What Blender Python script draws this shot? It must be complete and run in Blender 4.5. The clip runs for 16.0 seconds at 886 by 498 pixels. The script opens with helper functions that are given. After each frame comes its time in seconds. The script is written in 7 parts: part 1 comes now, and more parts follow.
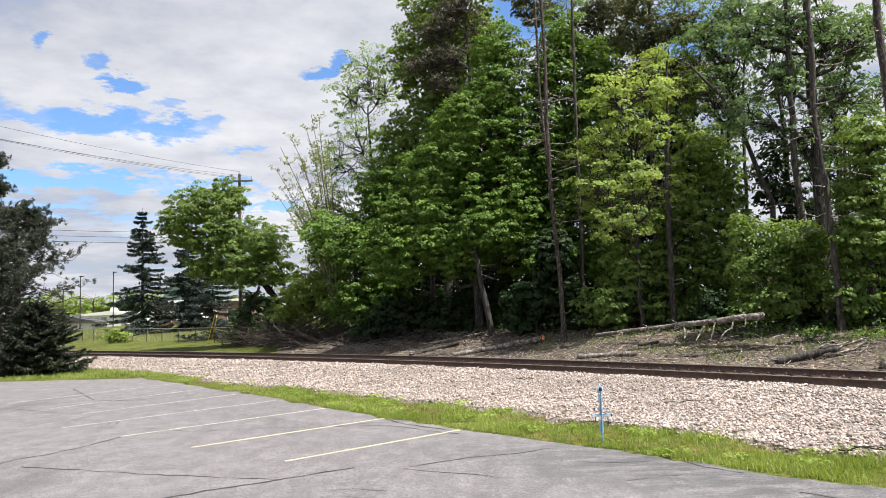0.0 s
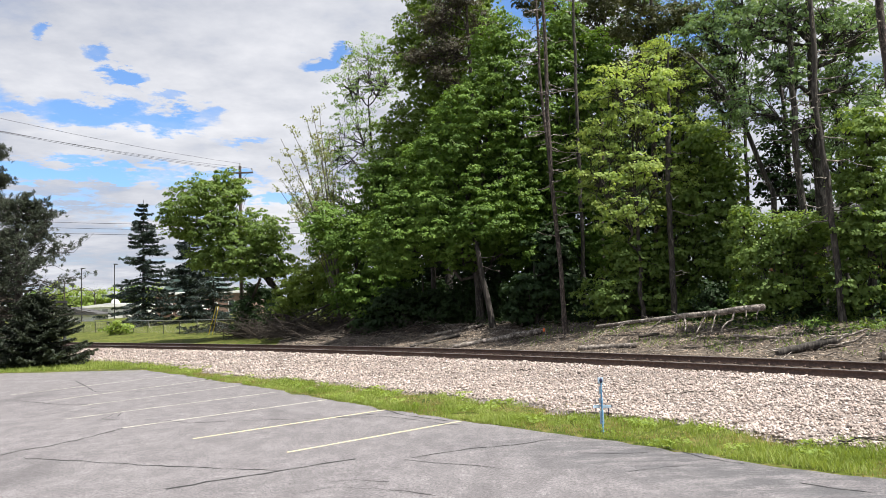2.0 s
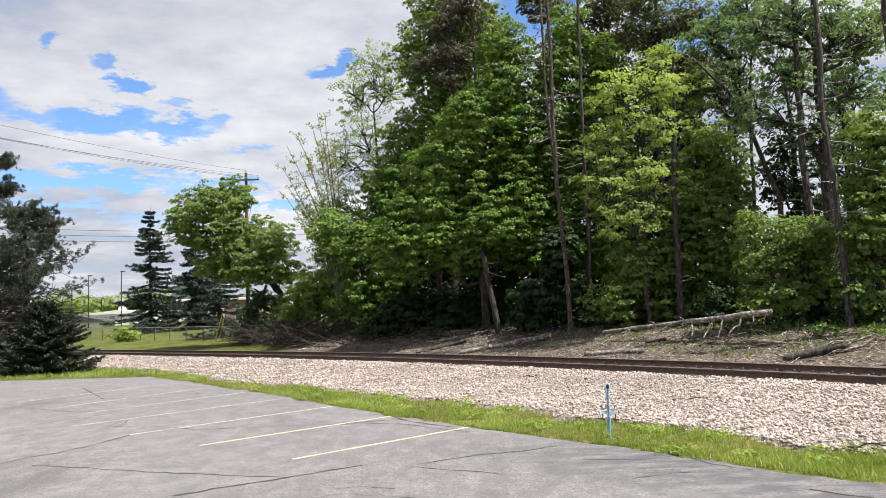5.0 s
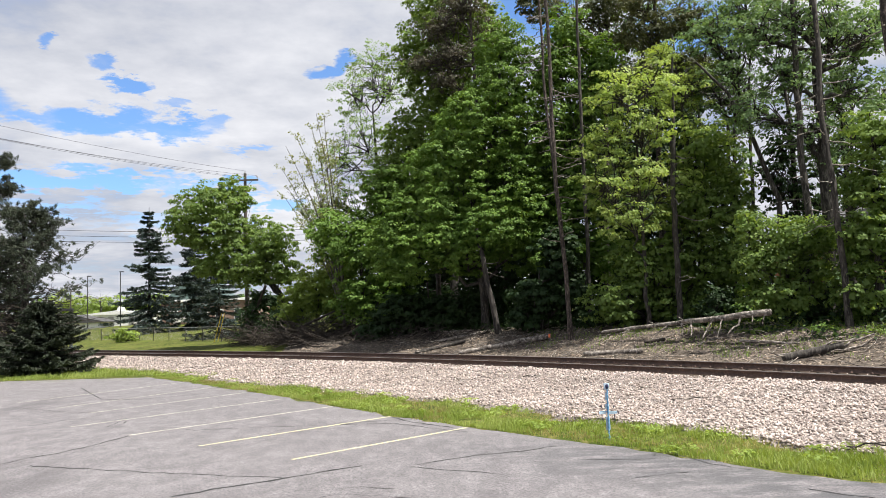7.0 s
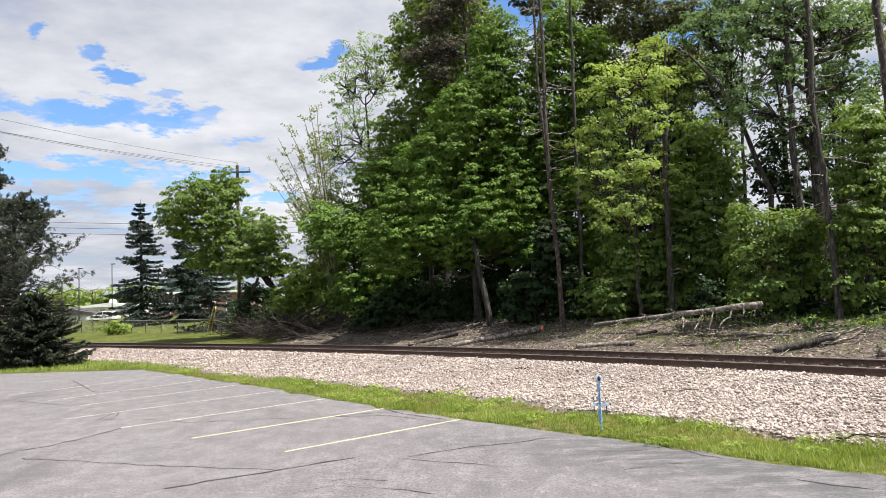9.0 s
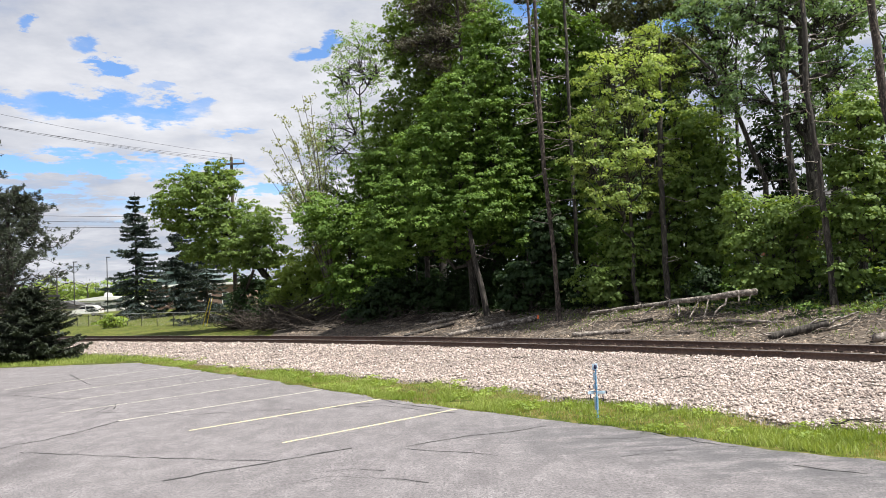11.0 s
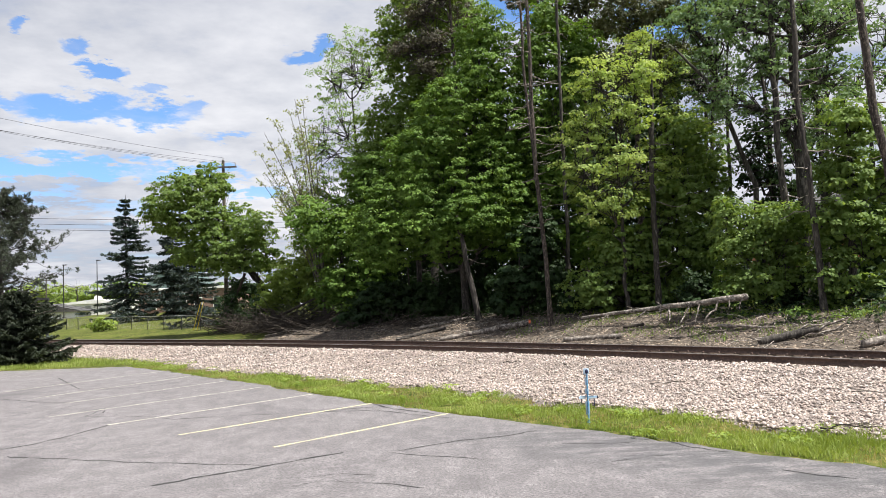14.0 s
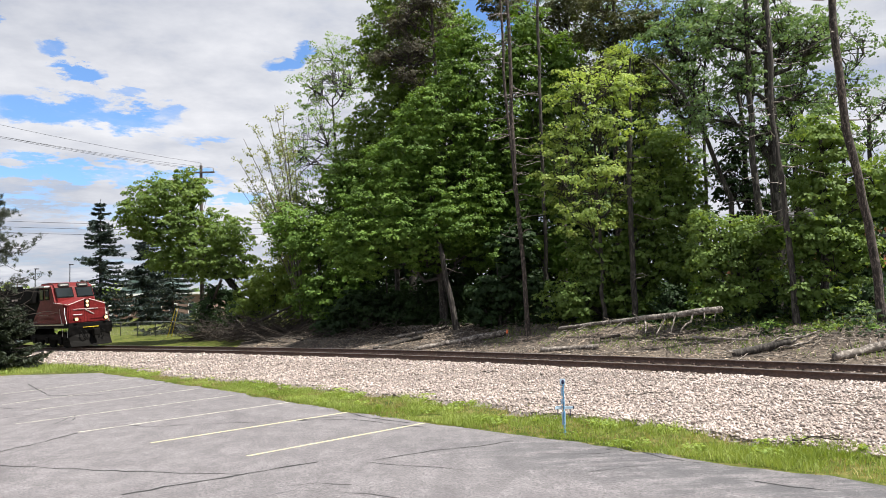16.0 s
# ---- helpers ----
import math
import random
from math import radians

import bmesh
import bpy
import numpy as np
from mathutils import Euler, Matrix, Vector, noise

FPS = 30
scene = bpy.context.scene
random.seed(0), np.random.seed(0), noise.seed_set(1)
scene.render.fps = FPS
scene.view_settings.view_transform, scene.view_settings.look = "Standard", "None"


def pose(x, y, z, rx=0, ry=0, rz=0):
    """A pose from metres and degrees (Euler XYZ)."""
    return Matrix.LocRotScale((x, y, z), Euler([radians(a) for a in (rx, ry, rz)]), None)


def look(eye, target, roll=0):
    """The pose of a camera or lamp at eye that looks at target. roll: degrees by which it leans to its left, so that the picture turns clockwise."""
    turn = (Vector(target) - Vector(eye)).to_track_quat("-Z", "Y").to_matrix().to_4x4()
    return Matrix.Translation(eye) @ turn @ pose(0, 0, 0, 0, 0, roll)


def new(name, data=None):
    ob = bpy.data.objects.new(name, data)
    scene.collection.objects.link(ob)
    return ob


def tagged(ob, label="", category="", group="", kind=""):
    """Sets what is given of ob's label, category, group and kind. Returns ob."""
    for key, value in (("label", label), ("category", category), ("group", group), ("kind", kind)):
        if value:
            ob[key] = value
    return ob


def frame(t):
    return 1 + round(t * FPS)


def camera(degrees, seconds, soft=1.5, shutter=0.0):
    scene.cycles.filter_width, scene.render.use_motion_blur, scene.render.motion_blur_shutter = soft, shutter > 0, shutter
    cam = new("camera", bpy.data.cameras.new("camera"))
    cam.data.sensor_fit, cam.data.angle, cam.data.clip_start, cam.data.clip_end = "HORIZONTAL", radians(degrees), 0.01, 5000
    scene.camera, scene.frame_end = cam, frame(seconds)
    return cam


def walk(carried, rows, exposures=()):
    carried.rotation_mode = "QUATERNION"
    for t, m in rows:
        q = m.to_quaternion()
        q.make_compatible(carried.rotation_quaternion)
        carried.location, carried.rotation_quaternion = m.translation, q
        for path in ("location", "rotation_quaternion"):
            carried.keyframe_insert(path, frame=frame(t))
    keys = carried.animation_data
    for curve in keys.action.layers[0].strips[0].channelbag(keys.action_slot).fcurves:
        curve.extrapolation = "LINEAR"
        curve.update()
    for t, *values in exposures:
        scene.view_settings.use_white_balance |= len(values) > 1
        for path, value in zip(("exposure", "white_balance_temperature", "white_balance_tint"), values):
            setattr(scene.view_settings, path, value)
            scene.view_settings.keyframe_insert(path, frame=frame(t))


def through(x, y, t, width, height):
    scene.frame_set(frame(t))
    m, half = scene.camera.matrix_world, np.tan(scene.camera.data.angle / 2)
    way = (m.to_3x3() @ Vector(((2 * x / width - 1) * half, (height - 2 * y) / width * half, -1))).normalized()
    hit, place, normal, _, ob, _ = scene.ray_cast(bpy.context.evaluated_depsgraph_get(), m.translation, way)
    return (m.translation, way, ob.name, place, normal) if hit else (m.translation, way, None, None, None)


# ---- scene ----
cam = camera(62.98, 16.0, soft=0.8)
EYE = (0.0, 0.0, 2.40)
PATH = [
    (0, 95.102, 1.932, -0.281),
    (0.5, 94.795, 1.971, -0.165),
    (1, 94.614, 1.920, -0.153),
    (1.5, 94.506, 1.928, -0.197),
    (2, 94.453, 1.968, -0.218),
    (2.5, 94.443, 2.087, -0.197),
    (3, 94.447, 2.117, -0.116),
    (3.5, 94.547, 2.178, -0.063),
    (4, 94.691, 2.179, 0.044),
    (6.5, 95.125, 2.125, 0.381),
    (7, 94.960, 2.192, 0.190),
    (7.5, 94.765, 2.240, -0.055),
    (8, 94.614, 2.170, -0.209),
    (8.5, 94.479, 2.165, -0.319),
    (9, 94.338, 2.187, -0.374),
    (11.5, 93.480, 2.816, -0.738),
    (12, 93.524, 2.782, -0.820),
    (12.5, 93.618, 2.760, -0.939),
    (13, 93.710, 2.688, -1.035),
    (13.5, 93.768, 2.632, -1.161),
    (14, 93.856, 2.560, -1.339),
    (14.5, 93.931, 2.499, -1.583),
    (15, 94.071, 2.366, -1.936),
    (15.5, 94.266, 2.146, -2.417),
    (16, 94.504, 1.898, -3.088),
]
walk(cam, [(t, pose(*EYE, rx, ry, rz)) for t, rx, ry, rz in PATH], exposures=[(0.0, 0.94), (16.0, 0.94)])

# ---- world and sun ----
SUN_WAY = Vector((0.54, -0.28, 1.20)).normalized()
sun = new("sun", bpy.data.lights.new("sun", "SUN"))
sun.data.energy, sun.data.angle, sun.data.color = 5.0, radians(0.55), (1.0, 0.95, 0.87)
sun.matrix_world = look(SUN_WAY * 50, (0, 0, 0))


def make_world():
    world = bpy.data.worlds.new("sky")
    scene.world = world
    world.use_nodes = True
    tree = world.node_tree
    tree.nodes.clear()
    N = lambda kind: tree.nodes.new("ShaderNode" + kind)
    link = tree.links.new

    def calc(op, a, b=None, clamp=False):
        n = N("Math")
        n.operation, n.use_clamp = op, clamp
        for i, v in enumerate((a, b)):
            if v is None:
                continue
            if isinstance(v, (int, float)):
                n.inputs[i].default_value = v
            else:
                link(v, n.inputs[i])
        return n.outputs[0]

    sky = N("TexSky")
    sky.sky_type, sky.sun_disc = "NISHITA", False
    sky.sun_elevation = math.asin(SUN_WAY.z)
    sky.sun_rotation = math.atan2(SUN_WAY.x, SUN_WAY.y)
    sky.air_density, sky.dust_density, sky.ozone_density = 1.0, 0.6, 2.2
    way = N("TexCoord").outputs["Generated"]
    split = N("SeparateXYZ")
    link(way, split.inputs[0])
    x, y, z = split.outputs
    flat = calc("ADD", calc("MAXIMUM", z, 0.0), 0.10)
    plane = N("CombineXYZ")
    link(calc("DIVIDE", x, flat), plane.inputs[0])
    link(calc("DIVIDE", y, flat), plane.inputs[1])

    def cloud_noise(scale, detail, rough, shift):
        m = N("Mapping")
        m.inputs["Location"].default_value = shift
        link(plane.outputs[0], m.inputs[0])
        n = N("TexNoise")
        n.inputs["Scale"].default_value, n.inputs["Detail"].default_value, n.inputs["Roughness"].default_value = scale, detail, rough
        link(m.outputs[0], n.inputs["Vector"])
        return n.outputs[0]

    big = cloud_noise(0.55, 7, 0.58, (3.3, 1.7, 0))
    fine = cloud_noise(2.4, 6, 0.6, (0.4, 5.1, 2))
    az = calc("MULTIPLY", calc("ARCTAN2", x, y), 57.2958)
    el = calc("MULTIPLY", calc("ARCSINE", z), 57.2958)
    az = calc("ADD", az, calc("MULTIPLY", calc("SUBTRACT", fine, 0.5), 10.0))
    el = calc("ADD", el, calc("MULTIPLY", calc("SUBTRACT", cloud_noise(4.6, 9, 0.68, (7, 2, 1)), 0.5), 5.0))
    # openings of blue between the clouds: azimuth, elevation, half width, half height, depth
    gaps = None
    for a, e, w, h, deep in ((-25.0, 14.4, 5.5, 1.3, 0.95), (-20.3, 14.3, 4.0, 1.0, 0.9), (-29.5, 14.5, 4.5, 0.6, 0.6), (-23.6, 17.1, 1.5, 0.65, 0.95), (-25.0, 18.5, 1.0, 0.7, 0.65), (-28.9, 19.9, 0.7, 0.5, 0.6),
                             (-20.7, 15.9, 1.6, 0.4, 0.5), (-17.8, 15.0, 1.2, 0.5, 0.55), (-8.6, 19.1, 1.8, 0.8, 1.0), (-7.6, 19.9, 0.9, 0.7, 0.9), (-26.5, 10.3, 7.5, 0.85, 0.85), (-17.0, 10.3, 5.0, 0.6, 0.7), (-12.9, 8.8, 2.6, 0.6, 0.75),
                             (-14.5, 12.9, 3.0, 0.35, 0.5), (-29, 8.3, 5.0, 0.4, 0.35), (-20, 7.4, 7.0, 0.6, 0.35), (8.4, 23.5, 4.0, 3.5, 0.9), (20.7, 20.5, 5.0, 3.0, 0.8), (-36, 16, 5.0, 2.0, 0.8)):
        q = calc("ADD", calc("POWER", calc("DIVIDE", calc("SUBTRACT", az, a), w), 2.0), calc("POWER", calc("DIVIDE", calc("SUBTRACT", el, e), h), 2.0))
        g = calc("MULTIPLY", calc("SUBTRACT", 1.25, q, True), deep)
        gaps = g if gaps is None else calc("MAXIMUM", gaps, g)
    ragged = calc("MULTIPLY", calc("SUBTRACT", calc("ADD", calc("MULTIPLY", big, 0.45), calc("MULTIPLY", fine, 0.55)), 0.5), 3.4)
    cover = calc("SUBTRACT", calc("ADD", ragged, 0.95), calc("MULTIPLY", gaps, 1.6))
    mask = N("MapRange")
    mask.interpolation_type = "SMOOTHSTEP"
    mask.inputs["From Min"].default_value, mask.inputs["From Max"].default_value = -0.32, 0.95
    link(cover, mask.inputs["Value"])
    tone = N("ValToRGB")
    tone.color_ramp.elements[0].position, tone.color_ramp.elements[0].color = 0.42, (0.64, 0.68, 0.79, 1)
    tone.color_ramp.elements[1].position, tone.color_ramp.elements[1].color = 0.60, (1.13, 1.14, 1.20, 1)
    link(calc("ADD", calc("MULTIPLY", big, 0.65), calc("MULTIPLY", fine, 0.35)), tone.inputs[0])
    blue, white, both, out = N("Background"), N("Background"), N("MixShader"), N("OutputWorld")
    blue.inputs["Strength"].default_value, white.inputs["Strength"].default_value = 0.10, 0.415
    tint = N("Mix")
    tint.data_type, tint.blend_type = "RGBA", "MULTIPLY"
    tint.inputs[0].default_value, tint.inputs[7].default_value = 1.0, (0.72, 0.90, 1.12, 1)
    link(sky.outputs[0], tint.inputs[6])
    link(tint.outputs[2], blue.inputs["Color"])
    link(tone.outputs[0], white.inputs["Color"])
    link(mask.outputs[0], both.inputs[0])
    link(blue.outputs[0], both.inputs[1])
    link(white.outputs[0], both.inputs[2])
    link(both.outputs[0], out.inputs[0])


make_world()


# ---- materials ----
def mix_rgb(nt, fac, a, b, blend="MIX"):
    n = nt.nodes.new("ShaderNodeMix")
    n.data_type, n.blend_type = "RGBA", blend
    for i, v in ((0, fac), (6, a), (7, b)):
        if isinstance(v, (int, float)):
            n.inputs[i].default_value = v
        elif isinstance(v, tuple):
            n.inputs[i].default_value = (*v, 1)
        else:
            nt.links.new(v, n.inputs[i])
    return n.outputs[2]


def tex_noise(nt, scale, detail=4.0, rough=0.55, stretch=(1, 1, 1), coord="Object"):
    c, m, n = nt.nodes.new("ShaderNodeTexCoord"), nt.nodes.new("ShaderNodeMapping"), nt.nodes.new("ShaderNodeTexNoise")
    m.inputs["Scale"].default_value = stretch
    n.inputs["Scale"].default_value, n.inputs["Detail"].default_value, n.inputs["Roughness"].default_value = scale, detail, rough
    nt.links.new(c.outputs[coord], m.inputs[0])
    nt.links.new(m.outputs[0], n.inputs["Vector"])
    return n.outputs[0]


def ramp(nt, value, lo, hi):
    n = nt.nodes.new("ShaderNodeMapRange")
    n.interpolation_type = "SMOOTHSTEP"
    n.inputs["From Min"].default_value, n.inputs["From Max"].default_value = lo, hi
    nt.links.new(value, n.inputs["Value"])
    return n.outputs[0]


def material(name, base, dark=None, light=None, rough=0.8, metal=0.0, big=0.6, small=9.0, bump=0.3, stretch=(1, 1, 1), each=0.0, glow=None, spec=0.5):
    """A surface with two scales of variation between dark, base and light."""
    m = bpy.data.materials.new(name)
    m.use_nodes = True
    nt = m.node_tree
    p = nt.nodes["Principled BSDF"]
    dark = dark or tuple(c * 0.7 for c in base)
    light = light or tuple(min(1, c * 1.25) for c in base)
    a = tex_noise(nt, big, 5, 0.6, stretch)
    b = tex_noise(nt, small, 6, 0.65, stretch)
    col = mix_rgb(nt, ramp(nt, a, 0.35, 0.68), dark, base)
    col = mix_rgb(nt, ramp(nt, b, 0.46, 0.66), col, light)
    if each:
        info = nt.nodes.new("ShaderNodeNewGeometry")
        hsv = nt.nodes.new("ShaderNodeHueSaturation")
        r = nt.nodes.new("ShaderNodeMapRange")
        r.inputs["To Min"].default_value, r.inputs["To Max"].default_value = 1 - each, 1 + each
        nt.links.new(info.outputs["Random Per Island"], r.inputs["Value"])
        nt.links.new(r.outputs[0], hsv.inputs["Value"])
        nt.links.new(col, hsv.inputs["Color"])
        col = hsv.outputs[0]
    nt.links.new(col, p.inputs["Base Color"])
    p.inputs["Roughness"].default_value, p.inputs["Metallic"].default_value = rough, metal
    p.inputs["Specular IOR Level"].default_value = spec
    if bump:
        n = nt.nodes.new("ShaderNodeBump")
        n.inputs["Strength"].default_value, n.inputs["Distance"].default_value = bump, 0.02
        nt.links.new(b, n.inputs["Height"])
        nt.links.new(n.outputs[0], p.inputs["Normal"])
    if glow:
        p.inputs["Emission Color"].default_value, p.inputs["Emission Strength"].default_value = (*glow[:3], 1), glow[3]
    return m


def leaf_material(name, base, other, through=0.35, gloss=0.62):
    m = bpy.data.materials.new(name)
    m.use_nodes = True
    nt = m.node_tree
    p = nt.nodes["Principled BSDF"]
    geo = nt.nodes.new("ShaderNodeNewGeometry")
    col = mix_rgb(nt, geo.outputs["Random Per Island"], base, other)
    col = mix_rgb(nt, ramp(nt, tex_noise(nt, 0.5, 3), 0.35, 0.7), tuple(0.75 * c for c in base), col)
    nt.links.new(col, p.inputs["Base Color"])
    p.inputs["Roughness"].default_value = gloss
    p.inputs["Specular IOR Level"].default_value = 0.25
    tr = nt.nodes.new("ShaderNodeBsdfTranslucent")
    warm = mix_rgb(nt, 0.6, col, (min(1, base[0] * 2.6), min(1, base[1] * 2.2), base[2] * 0.8))
    nt.links.new(warm, tr.inputs["Color"])
    mx = nt.nodes.new("ShaderNodeMixShader")
    mx.inputs[0].default_value = through
    nt.links.new(p.outputs[0], mx.inputs[1])
    nt.links.new(tr.outputs[0], mx.inputs[2])
    nt.links.new(mx.outputs[0], nt.nodes["Material Output"].inputs[0])
    return m


def plain_glass(name, tint=(0.02, 0.025, 0.03)):
    m = bpy.data.materials.new(name)
    m.use_nodes = True
    p = m.node_tree.nodes["Principled BSDF"]
    p.inputs["Base Color"].default_value, p.inputs["Roughness"].default_value = (*tint, 1), 0.08
    return m


def asphalt_material():
    m = material("asphalt", (0.295, 0.278, 0.292), (0.24, 0.225, 0.237), (0.33, 0.312, 0.325), rough=0.88, big=0.22, small=6.0, bump=0.0)
    nt = m.node_tree
    p = nt.nodes["Principled BSDF"]
    col = p.inputs["Base Color"].links[0].from_socket
    grit = tex_noise(nt, 60.0, 3, 0.7)
    col = mix_rgb(nt, ramp(nt, grit, 0.42, 0.62), mix_rgb(nt, 0.58, col, (0.05, 0.05, 0.052)), col)
    patch = tex_noise(nt, 0.33, 4, 0.62, (1, 0.45, 1))
    col = mix_rgb(nt, ramp(nt, patch, 0.56, 0.70), col, (0.115, 0.108, 0.115))
    rust = tex_noise(nt, 0.21, 3, 0.5, (0.4, 1, 1))
    col = mix_rgb(nt, ramp(nt, rust, 0.62, 0.8), col, (0.24, 0.20, 0.18))
    mottle = tex_noise(nt, 2.2, 9, 0.72, (1, 0.6, 1))
    col = mix_rgb(nt, ramp(nt, mottle, 0.62, 0.40), col, mix_rgb(nt, 0.55, col, (0.10, 0.093, 0.10)))
    coarse = tex_noise(nt, 26.0, 4, 0.7)
    col = mix_rgb(nt, ramp(nt, coarse, 0.50, 0.40), col, mix_rgb(nt, 0.75, col, (0.07, 0.066, 0.07)))
    col = mix_rgb(nt, ramp(nt, coarse, 0.56, 0.70), col, mix_rgb(nt, 0.5, col, (0.36, 0.34, 0.345)))
    speck = tex_noise(nt, 14.0, 5, 0.75)
    col = mix_rgb(nt, ramp(nt, speck, 0.60, 0.76), col, (0.26, 0.245, 0.245))
    pit = tex_noise(nt, 5.0, 6, 0.8, (1, 1, 1))
    col = mix_rgb(nt, ramp(nt, pit, 0.42, 0.30), col, (0.10, 0.094, 0.097))
    hole = tex_noise(nt, 34.0, 2, 0.6)
    col = mix_rgb(nt, ramp(nt, hole, 0.37, 0.30), col, (0.055, 0.052, 0.055))
    # a darker resealed strip by the grass, at the near end of the lot
    place, mul = nt.nodes.new("ShaderNodeTexCoord"), nt.nodes.new("ShaderNodeVectorMath")
    mul.operation, mul.inputs[1].default_value = "DOT_PRODUCT", (0.75, 0.66, 0)
    nt.links.new(place.outputs["Object"], mul.inputs[0])
    cut, add = nt.nodes.new("ShaderNodeSeparateXYZ"), nt.nodes.new("ShaderNodeMath")
    nt.links.new(place.outputs["Object"], cut.inputs[0])
    add.operation, add.inputs[1].default_value = "MULTIPLY_ADD", 3.2
    nt.links.new(tex_noise(nt, 0.8, 7, 0.68), add.inputs[0])
    nt.links.new(mul.outputs["Value"], add.inputs[2])
    both = nt.nodes.new("ShaderNodeMath")
    both.operation = "MULTIPLY"
    nt.links.new(ramp(nt, add.outputs[0], 8.9, 11.4), both.inputs[0])
    streak = nt.nodes.new("ShaderNodeMath")
    streak.operation = "MULTIPLY"
    nt.links.new(ramp(nt, cut.outputs[1], 15.0, 11.0), streak.inputs[0])
    nt.links.new(ramp(nt, tex_noise(nt, 1.3, 9, 0.74, (0.7, 2.2, 1)), 0.60, 0.44), streak.inputs[1])
    nt.links.new(streak.outputs[0], both.inputs[1])
    col = mix_rgb(nt, both.outputs[0], col, mix_rgb(nt, 0.74, col, (0.062, 0.063, 0.070)))
    nt.links.new(col, p.inputs["Base Color"])
    b = nt.nodes.new("ShaderNodeBump")
    b.inputs["Strength"].default_value, b.inputs["Distance"].default_value = 0.8, 0.014
    nt.links.new(grit, b.inputs["Height"])
    nt.links.new(b.outputs[0], p.inputs["Normal"])
    return m


M_ASPHALT = asphalt_material()
M_TAR = material("crack", (0.03, 0.03, 0.032), rough=0.9, bump=0.2)
M_STRIPE = material("stripe_paint", (0.52, 0.49, 0.30), (0.34, 0.32, 0.24), (0.60, 0.56, 0.38), rough=0.8, big=1.4, small=14, bump=0.2)
M_STRIPE_OLD = material("worn_stripe_paint", (0.46, 0.44, 0.37), (0.24, 0.23, 0.22), (0.52, 0.50, 0.43), rough=0.85, big=1.8, small=11, bump=0.2)
M_LAWN = material("lawn", (0.078, 0.100, 0.018), (0.038, 0.056, 0.010), (0.160, 0.148, 0.052), rough=0.95, big=0.30, small=3.5, bump=0.4, spec=0.08)
M_DRYBLADE = leaf_material("dry_grass_blade", (0.30, 0.27, 0.11), (0.40, 0.36, 0.17), 0.25, 0.7)
M_BLADE = leaf_material("grass_blade", (0.222, 0.310, 0.065), (0.367, 0.394, 0.144), 0.3, 0.6)
M_BALLAST = material("ballast_bed", (0.17, 0.145, 0.13), (0.12, 0.10, 0.09), (0.38, 0.33, 0.305), rough=0.95, big=0.5, small=16, bump=1.0)
M_STONE = material("ballast_stone", (0.37, 0.308, 0.275), (0.27, 0.22, 0.194), (0.47, 0.42, 0.395), rough=0.9, big=0.3, small=11, bump=0.3, each=0.5)
M_DIRT = material("bank_soil", (0.080, 0.062, 0.048), (0.035, 0.028, 0.021), (0.165, 0.135, 0.108), rough=0.95, big=0.6, small=7, bump=0.9)
M_CHIP = material("wood_chips", (0.26, 0.205, 0.155), (0.09, 0.07, 0.055), (0.42, 0.35, 0.28), rough=0.9, big=0.7, small=10, bump=0.3, each=0.65)
M_RAIL = material("rusty_rail", (0.085, 0.052, 0.040), (0.055, 0.034, 0.027), (0.13, 0.08, 0.06), rough=0.72, metal=0.1, big=1.5, small=14, bump=0.25)
M_RAILTOP = material("worn_rail_head", (0.36, 0.33, 0.31), (0.22, 0.19, 0.175), (0.45, 0.42, 0.40), rough=0.38, metal=0.8, big=2, small=20, bump=0.05)
M_TIE = material("tie_wood", (0.10, 0.075, 0.058), rough=0.95, small=16, bump=0.5)
M_BARK = material("bark", (0.042, 0.037, 0.032), (0.014, 0.012, 0.011), (0.10, 0.09, 0.08), rough=0.95, big=3.0, small=13, bump=0.9, stretch=(1, 1, 0.25))
M_PINEBARK = material("pine_bark", (0.048, 0.038, 0.033), (0.014, 0.011, 0.0095), (0.135, 0.108, 0.094), rough=0.95, big=5.0, small=15, bump=1.0, stretch=(1, 1, 0.4))
M_DEADWOOD = material("grey_deadwood", (0.19, 0.165, 0.142), (0.045, 0.037, 0.032), (0.42, 0.38, 0.34), rough=0.9, big=2.6, small=9, bump=0.7)
M_BRUSH = material("brush", (0.034, 0.027, 0.022), (0.018, 0.015, 0.012), (0.066, 0.053, 0.043), rough=0.95, bump=0.4, each=0.4)
M_MAPLE = leaf_material("maple_leaf", (0.094, 0.179, 0.030), (0.194, 0.304, 0.057), 0.26)
M_MIDLEAF = leaf_material("fresh_leaf", (0.135, 0.215, 0.057), (0.205, 0.291, 0.076), 0.38)
# shade inside the woods is put into this darker leaf colour
M_DARKSHADELEAF = leaf_material("shade_darkened_leaf", (0.025, 0.054, 0.019), (0.042, 0.078, 0.026), 0.3)
M_LIGHTLEAF = leaf_material("young_leaf", (0.216, 0.312, 0.081), (0.327, 0.404, 0.114), 0.4)
M_YELLOWLEAF = leaf_material("yellow_green_leaf", (0.224, 0.329, 0.096), (0.466, 0.527, 0.193), 0.45)
M_WILLOW = leaf_material("silver_green_leaf", (0.161, 0.274, 0.075), (0.298, 0.431, 0.128), 0.35)
M_OLIVE = leaf_material("olive_leaf", (0.111, 0.194, 0.086), (0.204, 0.287, 0.138), 0.4)
M_SPRUCE = leaf_material("spruce_needle", (0.041, 0.063, 0.060), (0.082, 0.110, 0.111), 0.15, 0.6)
M_BUSH = leaf_material("bush_needle", (0.029, 0.042, 0.027), (0.063, 0.078, 0.050), 0.12, 0.6)
